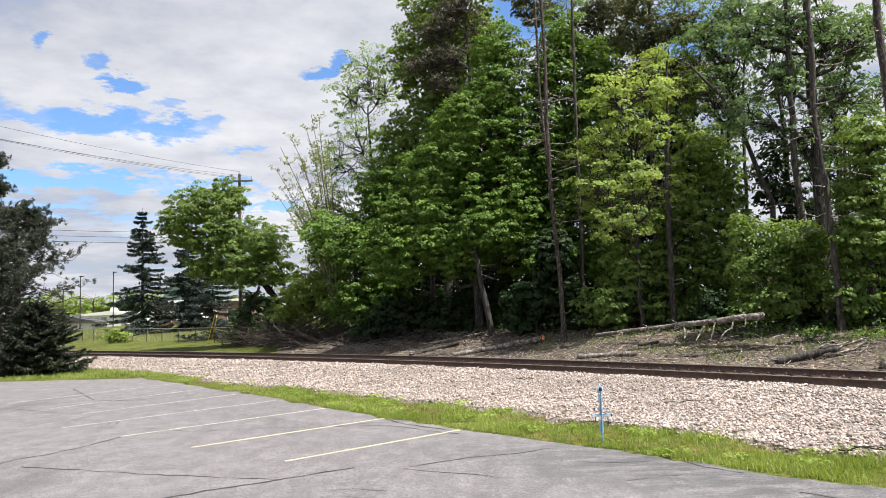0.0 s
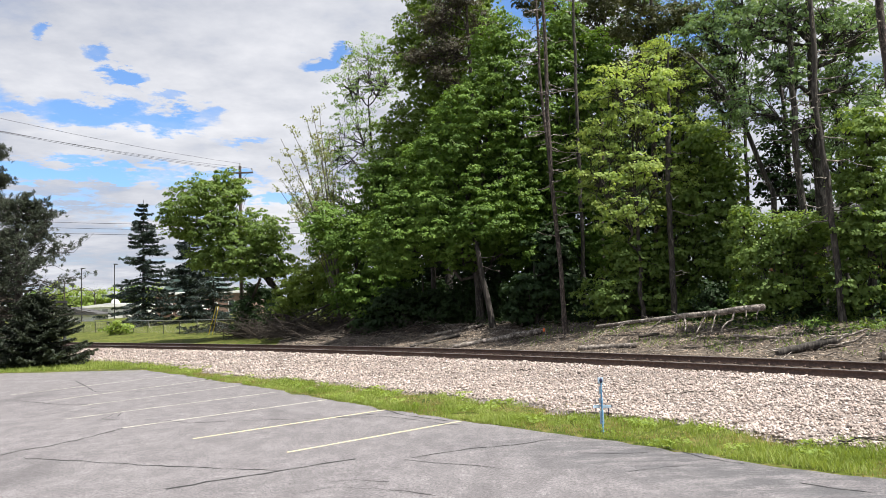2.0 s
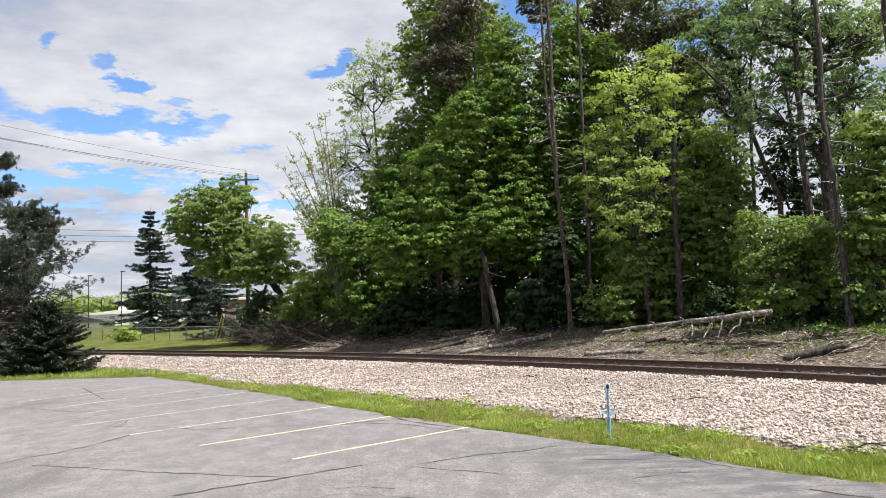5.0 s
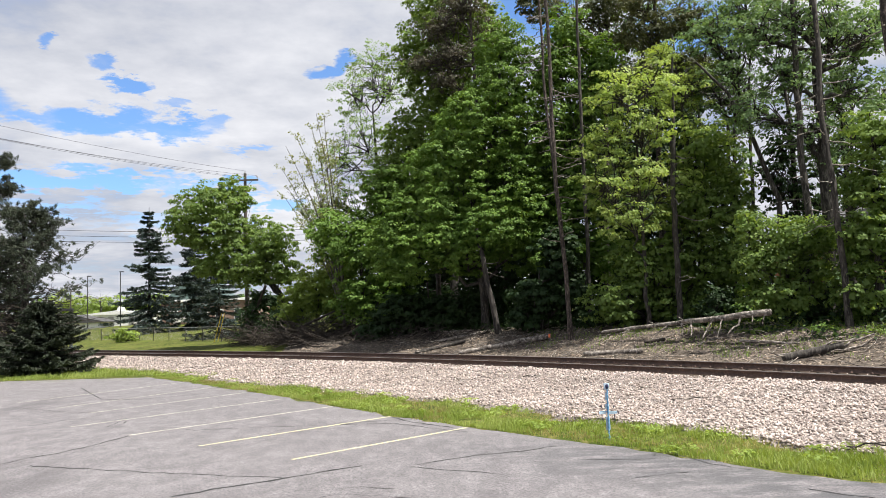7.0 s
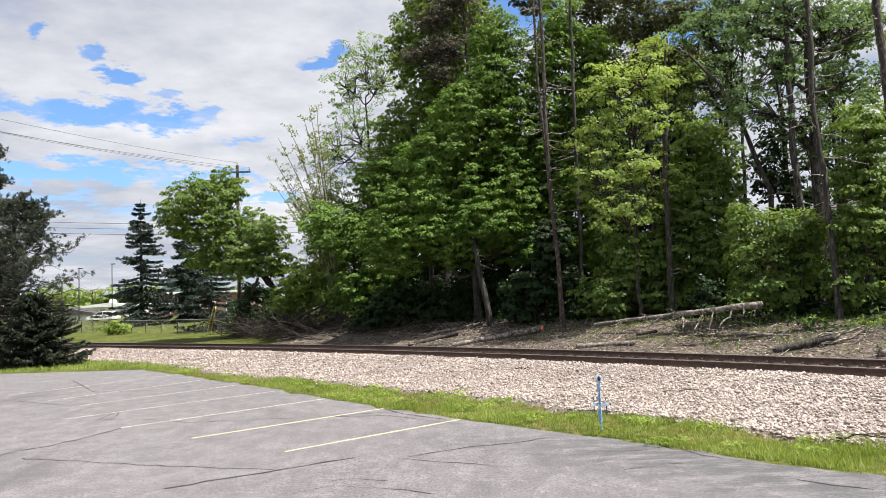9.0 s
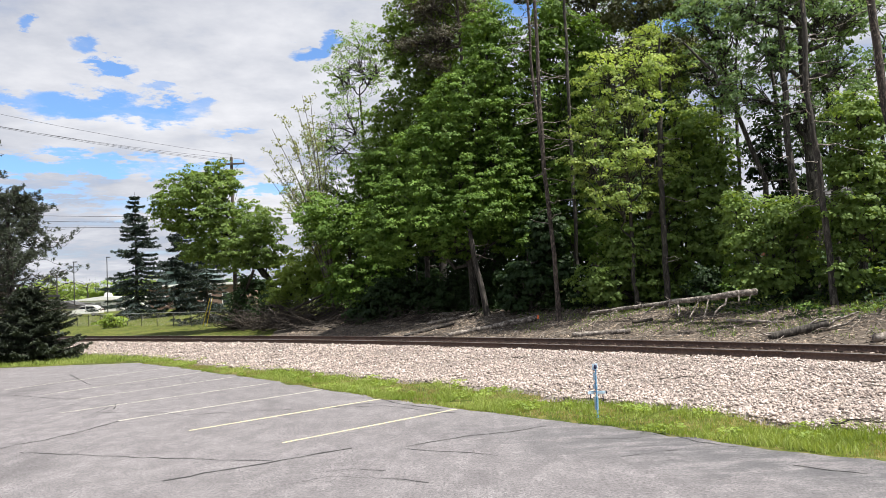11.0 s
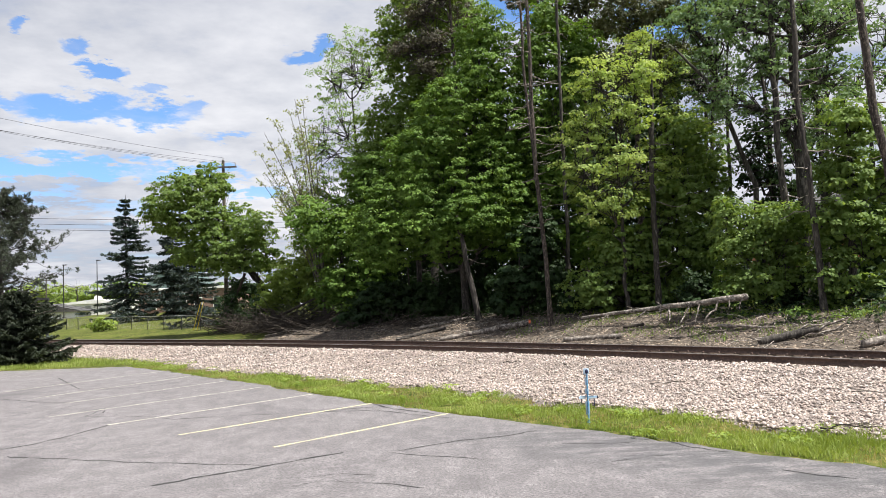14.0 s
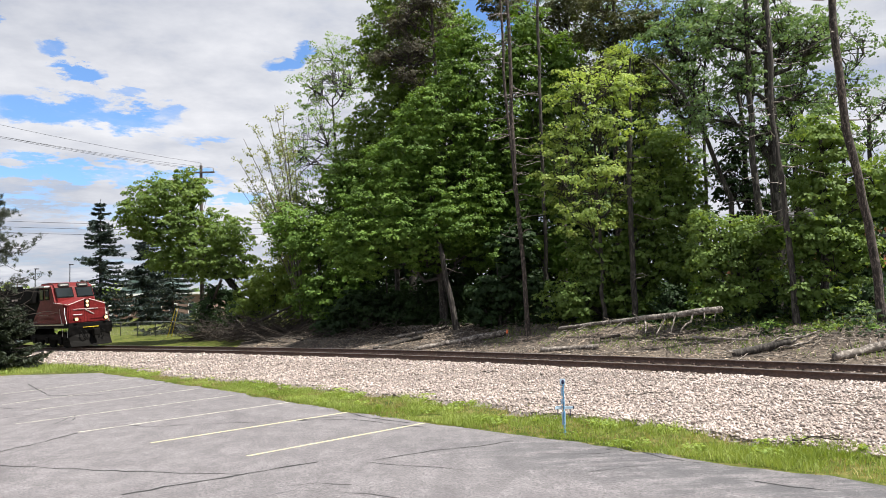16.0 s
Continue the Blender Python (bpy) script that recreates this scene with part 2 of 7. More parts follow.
M_PINE = leaf_material("pine_needle", (0.066, 0.080, 0.034), (0.115, 0.115, 0.052), 0.2, 0.6)
M_BROWNPINE = leaf_material("browned_needle", (0.084, 0.082, 0.057), (0.142, 0.132, 0.094), 0.15, 0.65)
M_PALEBARK = material("pale_bark", (0.13, 0.118, 0.09), (0.08, 0.072, 0.056), (0.20, 0.185, 0.145), rough=0.9, big=3.0, small=12, bump=0.3)
M_BUD = leaf_material("pale_bud", (0.21, 0.25, 0.10), (0.33, 0.36, 0.17), 0.4)
M_POLE = material("weathered_pole", (0.11, 0.092, 0.08), rough=0.95, small=9, bump=0.5, stretch=(1, 1, 0.2))
M_GREYMETAL = material("galvanised_steel", (0.34, 0.34, 0.33), rough=0.5, metal=0.6, bump=0.1)
M_DARKMETAL = material("dark_metal", (0.03, 0.03, 0.032), rough=0.6, bump=0.1)
M_WIRE = material("wire", (0.02, 0.02, 0.022), rough=0.6, bump=0)
M_YELLOW = material("yellow_plastic", (0.72, 0.55, 0.04), rough=0.5, bump=0.05)
M_BRICK = material("far_brick", (0.22, 0.145, 0.115), (0.17, 0.11, 0.088), (0.28, 0.20, 0.165), rough=0.9, big=0.3, small=4, bump=0.2)
M_WHITE = material("white_paint", (0.78, 0.78, 0.77), (0.66, 0.66, 0.65), (0.82, 0.82, 0.81), rough=0.6, big=0.4, small=5, bump=0.05)
M_ROOF = material("dark_shingle", (0.07, 0.07, 0.072), rough=0.9, small=6, bump=0.3)
M_GREENROOF = material("green_metal_roof", (0.10, 0.15, 0.14), rough=0.5, metal=0.2, small=4, bump=0.1)
M_GLASS = plain_glass("dark_glass")
M_RED = material("red_locomotive_paint", (0.160, 0.012, 0.013), (0.115, 0.010, 0.011), (0.185, 0.024, 0.025), spec=0.25, rough=0.5, big=0.8, small=6, bump=0.03)
M_BLACK = material("black_locomotive_paint", (0.008, 0.008, 0.008), (0.006, 0.006, 0.006), (0.013, 0.012, 0.012), spec=0.06, rough=0.75, big=0.7, small=4, bump=0.05)
M_GREY = material("grey_underframe", (0.010, 0.0095, 0.009), spec=0.06, rough=0.7, small=5, bump=0.1)
M_LAMP = material("lit_headlamp", (0.30, 0.22, 0.12), rough=0.3, bump=0, glow=(1.0, 0.66, 0.30, 1.15))
M_NUMBER = material("number_box", (0.03, 0.03, 0.03), rough=0.3, bump=0)
M_EMBLEM = material("worn_emblem_paint", (0.42, 0.34, 0.34), rough=0.7, big=1.5, small=8, bump=0)
M_BLUE = material("blue_plastic", (0.09, 0.27, 0.46), (0.06, 0.2, 0.38), (0.34, 0.52, 0.66), rough=0.5, big=3, small=20, bump=0.05)
M_PALEBLUE = material("pale_blue_plastic", (0.50, 0.64, 0.78), rough=0.5, bump=0.05)
M_NAVY = material("navy_cap", (0.015, 0.02, 0.07), rough=0.4, bump=0)
M_ORANGE = material("orange_paint", (0.75, 0.16, 0.05), rough=0.7, bump=0.1)
M_TYRE = material("tyre", (0.02, 0.02, 0.02), rough=0.9, bump=0)


# ---- mesh helpers ----
def mesh_object(name, bm, mat, parent=None, label=""):
    me = bpy.data.meshes.new(name)
    bm.to_mesh(me)
    bm.free()
    for m in (mat if isinstance(mat, (list, tuple)) else (mat,)):
        me.materials.append(m)
    ob = new(name, me)
    if parent:
        ob.parent = parent
    return tagged(ob, label)


def part(name, bm, mat, parent, label=""):
    return mesh_object(name, bm, mat, parent, label)


def raw_object(name, verts, faces, mat, parent=None, label=""):
    """One mesh from arrays; faces all have the same count of corners."""
    verts, faces = np.asarray(verts, np.float32), np.asarray(faces, np.int32)
    me = bpy.data.meshes.new(name)
    me.vertices.add(len(verts))
    me.vertices.foreach_set("co", verts.ravel())
    k = faces.shape[1]
    me.loops.add(faces.size)
    me.loops.foreach_set("vertex_index", faces.ravel())
    me.polygons.add(len(faces))
    me.polygons.foreach_set("loop_start", np.arange(0, faces.size, k, dtype=np.int32))
    me.update(calc_edges=True)
    me.materials.append(mat)
    ob = new(name, me)
    if parent:
        ob.parent = parent
    return tagged(ob, label)


def box(bm, x0, y0, z0, x1, y1, z1, bevel=0.0, m=None):
    got = bmesh.ops.create_cube(bm, size=1.0, matrix=Matrix.LocRotScale(((x0 + x1) / 2, (y0 + y1) / 2, (z0 + z1) / 2), None, (abs(x1 - x0), abs(y1 - y0), abs(z1 - z0))))
    vs = got["verts"]
    if m is not None:
        bmesh.ops.transform(bm, matrix=m, verts=vs)
    if bevel:
        edges = list({e for v in vs for e in v.link_edges})
        bmesh.ops.bevel(bm, geom=edges, offset=bevel, segments=2, affect="EDGES", profile=0.6)
    return bm


def boxed(*args, **kw):
    return box(bmesh.new(), *args, **kw)


def rod(bm, a, b, r0, r1=None, sides=8):
    a, b = Vector(a), Vector(b)
    turn = (b - a).to_track_quat("Z", "Y").to_matrix().to_4x4()
    bmesh.ops.create_cone(bm, cap_ends=True, segments=sides, radius1=r0, radius2=r0 if r1 is None else r1, depth=(b - a).length, matrix=Matrix.Translation((a + b) / 2) @ turn)
    return bm


def hull(bm, profile, y0, y1):
    """Prism of a closed outline in x and z between two y."""
    a = [bm.verts.new((x, y0, z)) for x, z in profile]
    b = [bm.verts.new((x, y1, z)) for x, z in profile]
    n = len(profile)
    bm.faces.new(a)
    bm.faces.new(b[::-1])
    for i in range(n):
        bm.faces.new((a[i], b[i], b[(i + 1) % n], a[(i + 1) % n]))
    bmesh.ops.recalc_face_normals(bm, faces=bm.faces[:])
    return bm


def tube_arrays(paths, sides=6):
    """Tubes along paths of (x, y, z, radius), as vertices and quads."""
    V, F, base = [], [], 0
    ang = np.linspace(0, 2 * np.pi, sides, endpoint=False)
    ca, sa = np.cos(ang), np.sin(ang)
    for path in paths:
        p = np.asarray(path, float)
        d = np.gradient(p[:, :3], axis=0)
        d /= np.linalg.norm(d, axis=1, keepdims=True) + 1e-9
        ref = np.where(np.abs(d[:, 2:3]) > 0.9, [[1.0, 0, 0]], [[0, 0, 1.0]])
        u = np.cross(d, ref)
        u /= np.linalg.norm(u, axis=1, keepdims=True) + 1e-9
        w = np.cross(d, u)
        ring = p[:, None, :3] + p[:, None, 3:4] * (ca[None, :, None] * u[:, None] + sa[None, :, None] * w[:, None])
        V.append(ring.reshape(-1, 3))
        n = len(p)
        i, j = np.meshgrid(np.arange(n - 1), np.arange(sides), indexing="ij")
        a = base + i * sides + j
        b = base + i * sides + (j + 1) % sides
        F.append(np.stack([a, b, b + sides, a + sides], -1).reshape(-1, 4))
        base += n * sides
    return np.concatenate(V), np.concatenate(F)


def tubes(name, paths, mat, parent=None, label="", sides=6):
    v, f = tube_arrays(paths, sides)
    ob = raw_object(name, v, f, mat, parent, label)
    for poly in ob.data.polygons:
        poly.use_smooth = True
    return ob


def bent(rng, a, b, r0, r1, n=6, sag=0.0, wild=0.06):
    """A crooked path from a to b with a taper."""
    a, b = np.asarray(a, float), np.asarray(b, float)
    t = np.linspace(0, 1, n)[:, None]
    p = a + (b - a) * t
    size = np.linalg.norm(b - a)
    p += rng.normal(0, wild * size, (n, 3)) * np.sin(np.pi * t) * 0.8
    p[:, 2] -= sag * size * np.sin(np.pi * t[:, 0])
    return np.c_[p, r0 + (r1 - r0) * t]


def leaves(centres, normals, tips, size, wide=0.62, fold=0.18):
    """Folded lozenge leaves, two faces each."""
    n = normals / (np.linalg.norm(normals, axis=1, keepdims=True) + 1e-9)
    d = tips - n * (tips * n).sum(1, keepdims=True)
    d /= np.linalg.norm(d, axis=1, keepdims=True) + 1e-9
    s = np.cross(n, d)
    L = size[:, None]
    a, c = centres - d * L * 0.5, centres + d * L * 0.5
    b = centres + s * L * wide * 0.5 + n * L * fold - d * L * 0.06
    e = centres - s * L * wide * 0.5 + n * L * fold - d * L * 0.06
    V = np.stack([a, b, c, e], 1).reshape(-1, 3)
    i = np.arange(len(centres))[:, None] * 4
    F = np.concatenate([i + [[0, 1, 2]], i + [[0, 2, 3]]], 1).reshape(-1, 3)
    return V, F


def spaced(rng, points, gap):
    """Keeps points that lie at least a gap apart."""
    kept = points[:1]
    for p in points[1:]:
        if ((kept - p) ** 2).sum(1).min() > gap * gap:
            kept = np.concatenate([kept, p[None]])
    return kept


def crown_leaves(rng, blobs, size, fill, clump, per=46, hollow=0.55, droop=0.5, core=0.0):
    """Domed clumps of leaves over ragged ellipsoids (x, y, z, rx, ry, rz). Gives leaf arrays and the clumps' middles."""
    C, N, T, S, mids = [], [], [], [], []
    for x, y, z, rx, ry, rz in blobs:
        rx, ry, rz = [max(0.6 * r, r - 0.25 * clump) for r in (rx, ry, rz)]
        area = 4.19 * (rx * ry + ry * rz + rx * rz)
        count = max(6, int(fill * area / (clump * clump * 2.2)))
        u = rng.normal(size=(count, 3))
        u /= np.linalg.norm(u, axis=1, keepdims=True)
        r = rng.uniform(hollow, 1.06, (count, 1)) + rng.normal(0, 0.07, (count, 1))
        ext = np.array([rx, ry, rz])
        mid = spaced(rng, np.array([x, y, z]) + u * r * ext, 0.62 * clump)
        for q in blobs:
            if q[:3] != (x, y, z):
                mid = mid[((mid - np.array(q[:3])) ** 2 / (np.array(q[3:]) * 0.72) ** 2).sum(1) > 1.0]
        if not len(mid):
            continue
        u = (mid - np.array([x, y, z])) / ext
        u /= np.linalg.norm(u, axis=1, keepdims=True) + 1e-9
        count = len(mid)
        mids.append(mid)
        out = np.repeat(u, per, 0)
        k = np.repeat(rng.uniform(0.5, 1.3, (count, 1)), per, 0)
        v = rng.normal(size=(count * per, 3)) + out * 0.35
        v[:, 2] = np.abs(v[:, 2]) - 0.25
        v /= np.linalg.norm(v, axis=1, keepdims=True)
        ball = v * rng.uniform(0.35, 1.0, (count * per, 1)) ** 0.6
        off = ball * k * clump * np.array([1.0, 1.0, 0.62])
        C.append(np.repeat(mid, per, 0) + off)
        N.append(v * 0.5 + out * 0.45 + np.array([0, 0, 0.4]) + rng.normal(0, 0.42, (count * per, 3)))
        T.append(out * 0.3 + v - np.array([0, 0, droop]) + rng.normal(0, 0.45, (count * per, 3)))
        S.append(rng.uniform(0.6, 1.25, count * per) * size)
        n = int(core * area)
        if n:
            u = rng.normal(size=(n, 3))
            u *= rng.uniform(0.25, 0.68, (n, 1)) / np.linalg.norm(u, axis=1, keepdims=True)
            C.append(np.array([x, y, z]) + u * ext)
            N.append(u + rng.normal(0, 0.5, (n, 3)))
            T.append(rng.normal(size=(n, 3)) - np.array([0, 0, 0.6]))
            S.append(rng.uniform(0.8, 1.4, n) * 0.27)
    C, N, T, S = np.concatenate(C), np.concatenate(N), np.concatenate(T), np.concatenate(S)
    return leaves(C, N, T, S, 0.82, 0.12), np.concatenate(mids)


def broadleaf(name, trunk, blobs, leaf_mat, label, seed, leaf=0.22, fill=1.0, clump=0.75, per=46, bark=None, hollow=0.55, twigs=0.5, core=9.0, group="trees of the woods"):
    """A tree: trunk is a path of (x, y, z, radius); limbs run from it to the crown's lobes and clumps."""
    rng = np.random.default_rng(seed)
    root = tagged(new(name), label, "tree", group)
    root.location = trunk[0][:3]
    base = np.array(trunk[0][:3])
    path = np.array(trunk, float)
    path[:, :3] -= base
    t = np.linspace(0, len(path) - 1, 14)
    full = np.stack([np.interp(t, np.arange(len(path)), path[:, k]) for k in range(4)], 1)
    full[1:-1, :2] += rng.normal(0, 0.04, (12, 2))
    full[0, 3] *= 1.35
    local = [(b[0] - base[0], b[1] - base[1], b[2] - base[2], *b[3:]) for b in blobs]
    (V, F), mids = crown_leaves(rng, local, leaf, fill, clump, per, hollow, 0.5, core)
    paths, twig = [full], []
    for b in local:
        c = np.array(b[:3])
        reach = full[np.argmin(np.abs(full[:, 2] - (c[2] - 0.9 * max(b[3], b[5])))), :]
        limb = bent(rng, reach[:3], c, max(0.05, reach[3] * 0.55), 0.035, 7, 0.05, 0.07)
        paths.append(limb)
        near = mids[((mids - c) ** 2).sum(1) < (1.2 * max(b[3:])) ** 2]
        for m in near[rng.random(len(near)) < min(1.0, twigs * 26 / max(1, len(near)))]:
            k = limb[rng.integers(3, 7)]
            twig.append(bent(rng, k[:3], m, 0.035, 0.010, 4, -0.05, 0.08))
    v0, f0 = tube_arrays(paths, 8)
    v1, f1 = tube_arrays(twig, 3) if twig else (v0[:0], f0[:0])
    ob = raw_object("trunk", np.concatenate([v0, v1]), np.concatenate([f0, f1 + len(v0)]), bark or M_BARK, root)
    for q in ob.data.polygons:
        q.use_smooth = True
    raw_object("crown", V, F, leaf_mat, root)
    return root


def conifer(name, base, height, radius, leaf_mat, label, seed, start=0.06, step=0.42, needles=46, size=0.34, droop=0.35, power=0.85, gap=0.0, lean=0.0):
    """A spruce: whorls of drooping boughs with hanging sprays of needles."""
    rng = np.random.default_rng(seed)
    root = tagged(new(name), label, "tree", "spruces")
    root.location = base
    paths = [[(lean * k * height, 0, k * height, 0.016 * height * (1 - k) + 0.02) for k in np.linspace(0, 1, 10)]]
    C, N, T = [], [], []
    z = start * height
    while z < height * 0.985:
        k = z / height
        n = rng.integers(5, 9)
        for a in rng.uniform(0, 2 * np.pi, n):
            if rng.random() < gap:
                continue
            L = radius * (1 - k) ** power * rng.uniform(0.62, 1.12) + 0.18
            d = np.array([math.cos(a), math.sin(a), 0])
            t = np.linspace(0, 1, 6)
            line = np.array([lean * z, 0, z]) + d * (t * L)[:, None]
            line[:, 2] += -droop * L * t ** 1.3 * (1 - 0.75 * k) + 0.22 * L * t ** 3
            paths.append(np.c_[line, 0.028 * (1 - t) + 0.008])
            m = int(needles * (0.35 + L / radius))
            s = rng.uniform(0.12, 1.0, m)
            at = np.stack([np.interp(s, t, line[:, i]) for i in range(3)], 1)
            side = np.array([-d[1], d[0], 0])
            w = rng.normal(0, 0.13, m) * L * (1.15 - s)
            at += side * w[:, None]
            at[:, 2] -= rng.random(m) * 0.16 * size / 0.34 + np.abs(w) * 0.2
            C.append(at)
            N.append(rng.normal(0, 0.5, (m, 3)) + np.array([0, 0, 0.8]))
            T.append(d * 0.8 + side * (np.sign(w) * 0.8)[:, None] + np.array([0, 0, -0.5]) + rng.normal(0, 0.25, (m, 3)))
        z += step * rng.uniform(0.75, 1.2)
    tubes("trunk", paths, M_BARK, root, sides=5)
    C, N, T = np.concatenate(C), np.concatenate(N), np.concatenate(T)
    V, F = leaves(C, N, T, rng.uniform(0.6, 1.3, len(C)) * size, 0.30, 0.1)
    raw_object("crown", V, F, leaf_mat, root)
    return root


def bare_trunk(name, path, label, seed, twigs=30, reach=1.6, bark=None, lo=0.25):
    """A standing pole-like pine with dead, broken side branches."""
    rng = np.random.default_rng(seed)
    root = tagged(new(name), label, "tree", "bare trunks")
    root.location = path[0][:3]
    p = np.array(path, float)
    p[:, :3] -= np.array(path[0][:3])
    t = np.linspace(0, len(p) - 1, 16)
    full = np.stack([np.interp(t, np.arange(len(p)), p[:, k]) for k in range(4)], 1)
    full[1:, :2] += rng.normal(0, 0.025, (15, 2))
    full[0, 3] *= 1.3
    tubes("trunk", [full], bark or M_PINEBARK, root, sides=9)
    paths = []
    for _ in range(twigs):
        q = rng.uniform(lo, 0.98) * 15
        o = np.array([np.interp(q, np.arange(16), full[:, k]) for k in range(3)])
        a = rng.uniform(0, 2 * np.pi)
        L = reach * rng.uniform(0.3, 1.0)
        e = o + np.array([math.cos(a) * L, math.sin(a) * L, rng.uniform(-0.35, 0.2) * L])
        paths.append(bent(rng, o, e, 0.028, 0.008, 5, rng.uniform(-0.05, 0.1), 0.06))
    for line in paths:
        tubes("dead_branch", [line], M_DEADWOOD, root, sides=4)
    return root


def fan_tree(name, base, tips, label, seed):
    """Thin stems that fan out of one stool, with fine twigs and small buds."""
    rng = np.random.default_rng(seed)
    root = tagged(new(name), label, "tree", "trees of the woods")
    root.location = base
    stems, twig, C = [], [], []
    for x, z in tips:
        top = np.array([x - base[0], rng.uniform(-1.5, 1.5), z - base[2]])
        k = np.linspace(0, 1, 9)
        line = np.c_[top[0] * k ** 1.5, top[1] * k, top[2] * k ** 0.9] + rng.normal(0, 0.06, (9, 3)) * k[:, None]
        line = np.c_[line, 0.055 * (1 - k) + 0.014]
        stems.append(line)
        for _ in range(26):
            q = rng.uniform(3.2, 8.0)
            o = np.array([np.interp(q, np.arange(9), line[:, i]) for i in range(3)])
            a, L = rng.uniform(0, 2 * np.pi), rng.uniform(0.4, 1.5) * (1.25 - q / 9)
            e = o + np.array([math.cos(a) * L, math.sin(a) * L * 0.7, rng.uniform(0.2, 1.0) * L])
            w = bent(rng, o, e, 0.014, 0.006, 5, 0.02, 0.07)
            twig.append(w)
            for _ in range(15):
                C.append(w[rng.integers(1, 5), :3] + rng.normal(0, 0.09, 3))
    v0, f0 = tube_arrays(stems, 6)
    v1, f1 = tube_arrays(twig, 3)
    raw_object("trunk", np.concatenate([v0, v1]), np.concatenate([f0, f1 + len(v0)]), M_PALEBARK, root)
    C = np.array(C)
    V, F = leaves(C, rng.normal(size=(len(C), 3)) + [0, 0, 0.4], rng.normal(size=(len(C), 3)), rng.uniform(0.09, 0.20, len(C)), 0.6, 0.1)
    raw_object("crown", V, F, M_BUD, root)
    return root


# ---- ground, lot, track ----
# the line of the rail on the lot's side: y over x, with straight ends
def rail_y(x):
    a, b = -23.0, 11.0
    f = lambda q: ((-1.9550e-04 * q + -1.1351e-02) * q + -1.03776) * q + 29.1118
    g = lambda q: (3 * -1.9550e-04 * q + 2 * -1.1351e-02) * q + -1.03776
    if x < a:
        return f(a) + g(a) * (x - a)
    if x > b:
        return f(b) + g(b) * (x - b)
    return f(x)


def track_points():
    """Centre of the track: (distance along, x, y, heading) at half metres, from far to near."""
    out, x, run = [], -215.0, 0.0
    while x < 40:
        slope = (rail_y(x + 0.01) - rail_y(x - 0.01)) / 0.02
        n = math.hypot(1, slope)
        out.append((run, x + 0.75 * -slope / n, rail_y(x) + 0.75 / n, math.atan2(slope, 1)))
        x += 0.5 / n
        run += 0.5
    return out


TRACK = track_points()
TX = np.array([(p[1], p[2]) for p in TRACK])
TH = np.array([p[3] for p in TRACK])


def across(x, y):
    """Signed distance from the track's centre; positive on the woods' side."""
    d = (TX[:, 0] - x) ** 2 + (TX[:, 1] - y) ** 2
    i = int(d.argmin())
    return -(x - TX[i, 0]) * math.sin(TH[i]) + (y - TX[i, 1]) * math.cos(TH[i])


def smooth(a, b, v):
    v = min(1.0, max(0.0, (v - a) / (b - a)))
    return v * v * (3 - 2 * v)


def ground_z(x, y, s=None):
    s = across(x, y) if s is None else s
    rise = 1.15 - 0.75 * smooth(38, 56, y)
    z = 0.14 * smooth(-4, 1.5, s) + rise * smooth(2.2, 8.5, s) + 0.05 * (min(max(s, 8), 42) - 8)
    rough = noise.noise((x * 0.35, y * 0.35, 3.1)) * 0.12 + noise.noise((x * 1.3, y * 1.3, 7.7)) * 0.035
    return z + rough * smooth(2.5, 5, s) * (1 - 0.9 * smooth(46, 52, y))


def make_ground():
    xs = np.concatenate([[-2500, -900, -400, -220, -140], np.arange(-100, -60, 4), np.arange(-60, 46, 0.6), np.arange(46, 80, 4), [100, 160, 300, 800, 2500]])
    ys = np.concatenate([[-2500, -600, -200, -80, -30], np.arange(-10, 70, 0.6), np.arange(70, 120, 2.5), [130, 150, 180, 250, 400, 900, 2500]])
    pts = np.array([(x, y) for y in ys for x in xs])
    V = []
    for x, y in pts:
        V.append((x, y, ground_z(x, y) - 0.02))
    nx, ny = len(xs), len(ys)
    i, j = np.meshgrid(np.arange(ny - 1), np.arange(nx - 1), indexing="ij")
    a = i * nx + j
    F = np.stack([a, a + 1, a + nx + 1, a + nx], -1).reshape(-1, 4)
    ob = tagged(raw_object("ground", V, F, M_LAWN), "mown green lawn with pale dry patches", "ground", kind="structure")
    for p in ob.data.polygons:
        p.use_smooth = True


make_ground()


def strip(name, s0, s1, ds, x0, x1, mat, height, label, category):
    """A sheet that follows the track between two distances from its centre."""
    rows = [p for p in TRACK if x0 <= p[1] <= x1]
    S = np.arange(s0, s1 + 1e-6, ds)
    V = []
    for _, x, y, h in rows:
        for s in S:
            px, py = x - math.sin(h) * s, y + math.cos(h) * s
            V.append((px, py, height(px, py, s)))
    n, k = len(rows), len(S)
    i, j = np.meshgrid(np.arange(n - 1), np.arange(k - 1), indexing="ij")
    a = i * k + j
    F = np.stack([a, a + k, a + k + 1, a + 1], -1).reshape(-1, 4)
    ob = tagged(raw_object(name, V, F, mat), label, category, kind="structure")
    for p in ob.data.polygons:
        p.use_smooth = True
    return ob


def apron(y):
    """Width of the stone bed on the lot's side."""
    return 7.5 - 1.9 * smooth(27, 36, y)


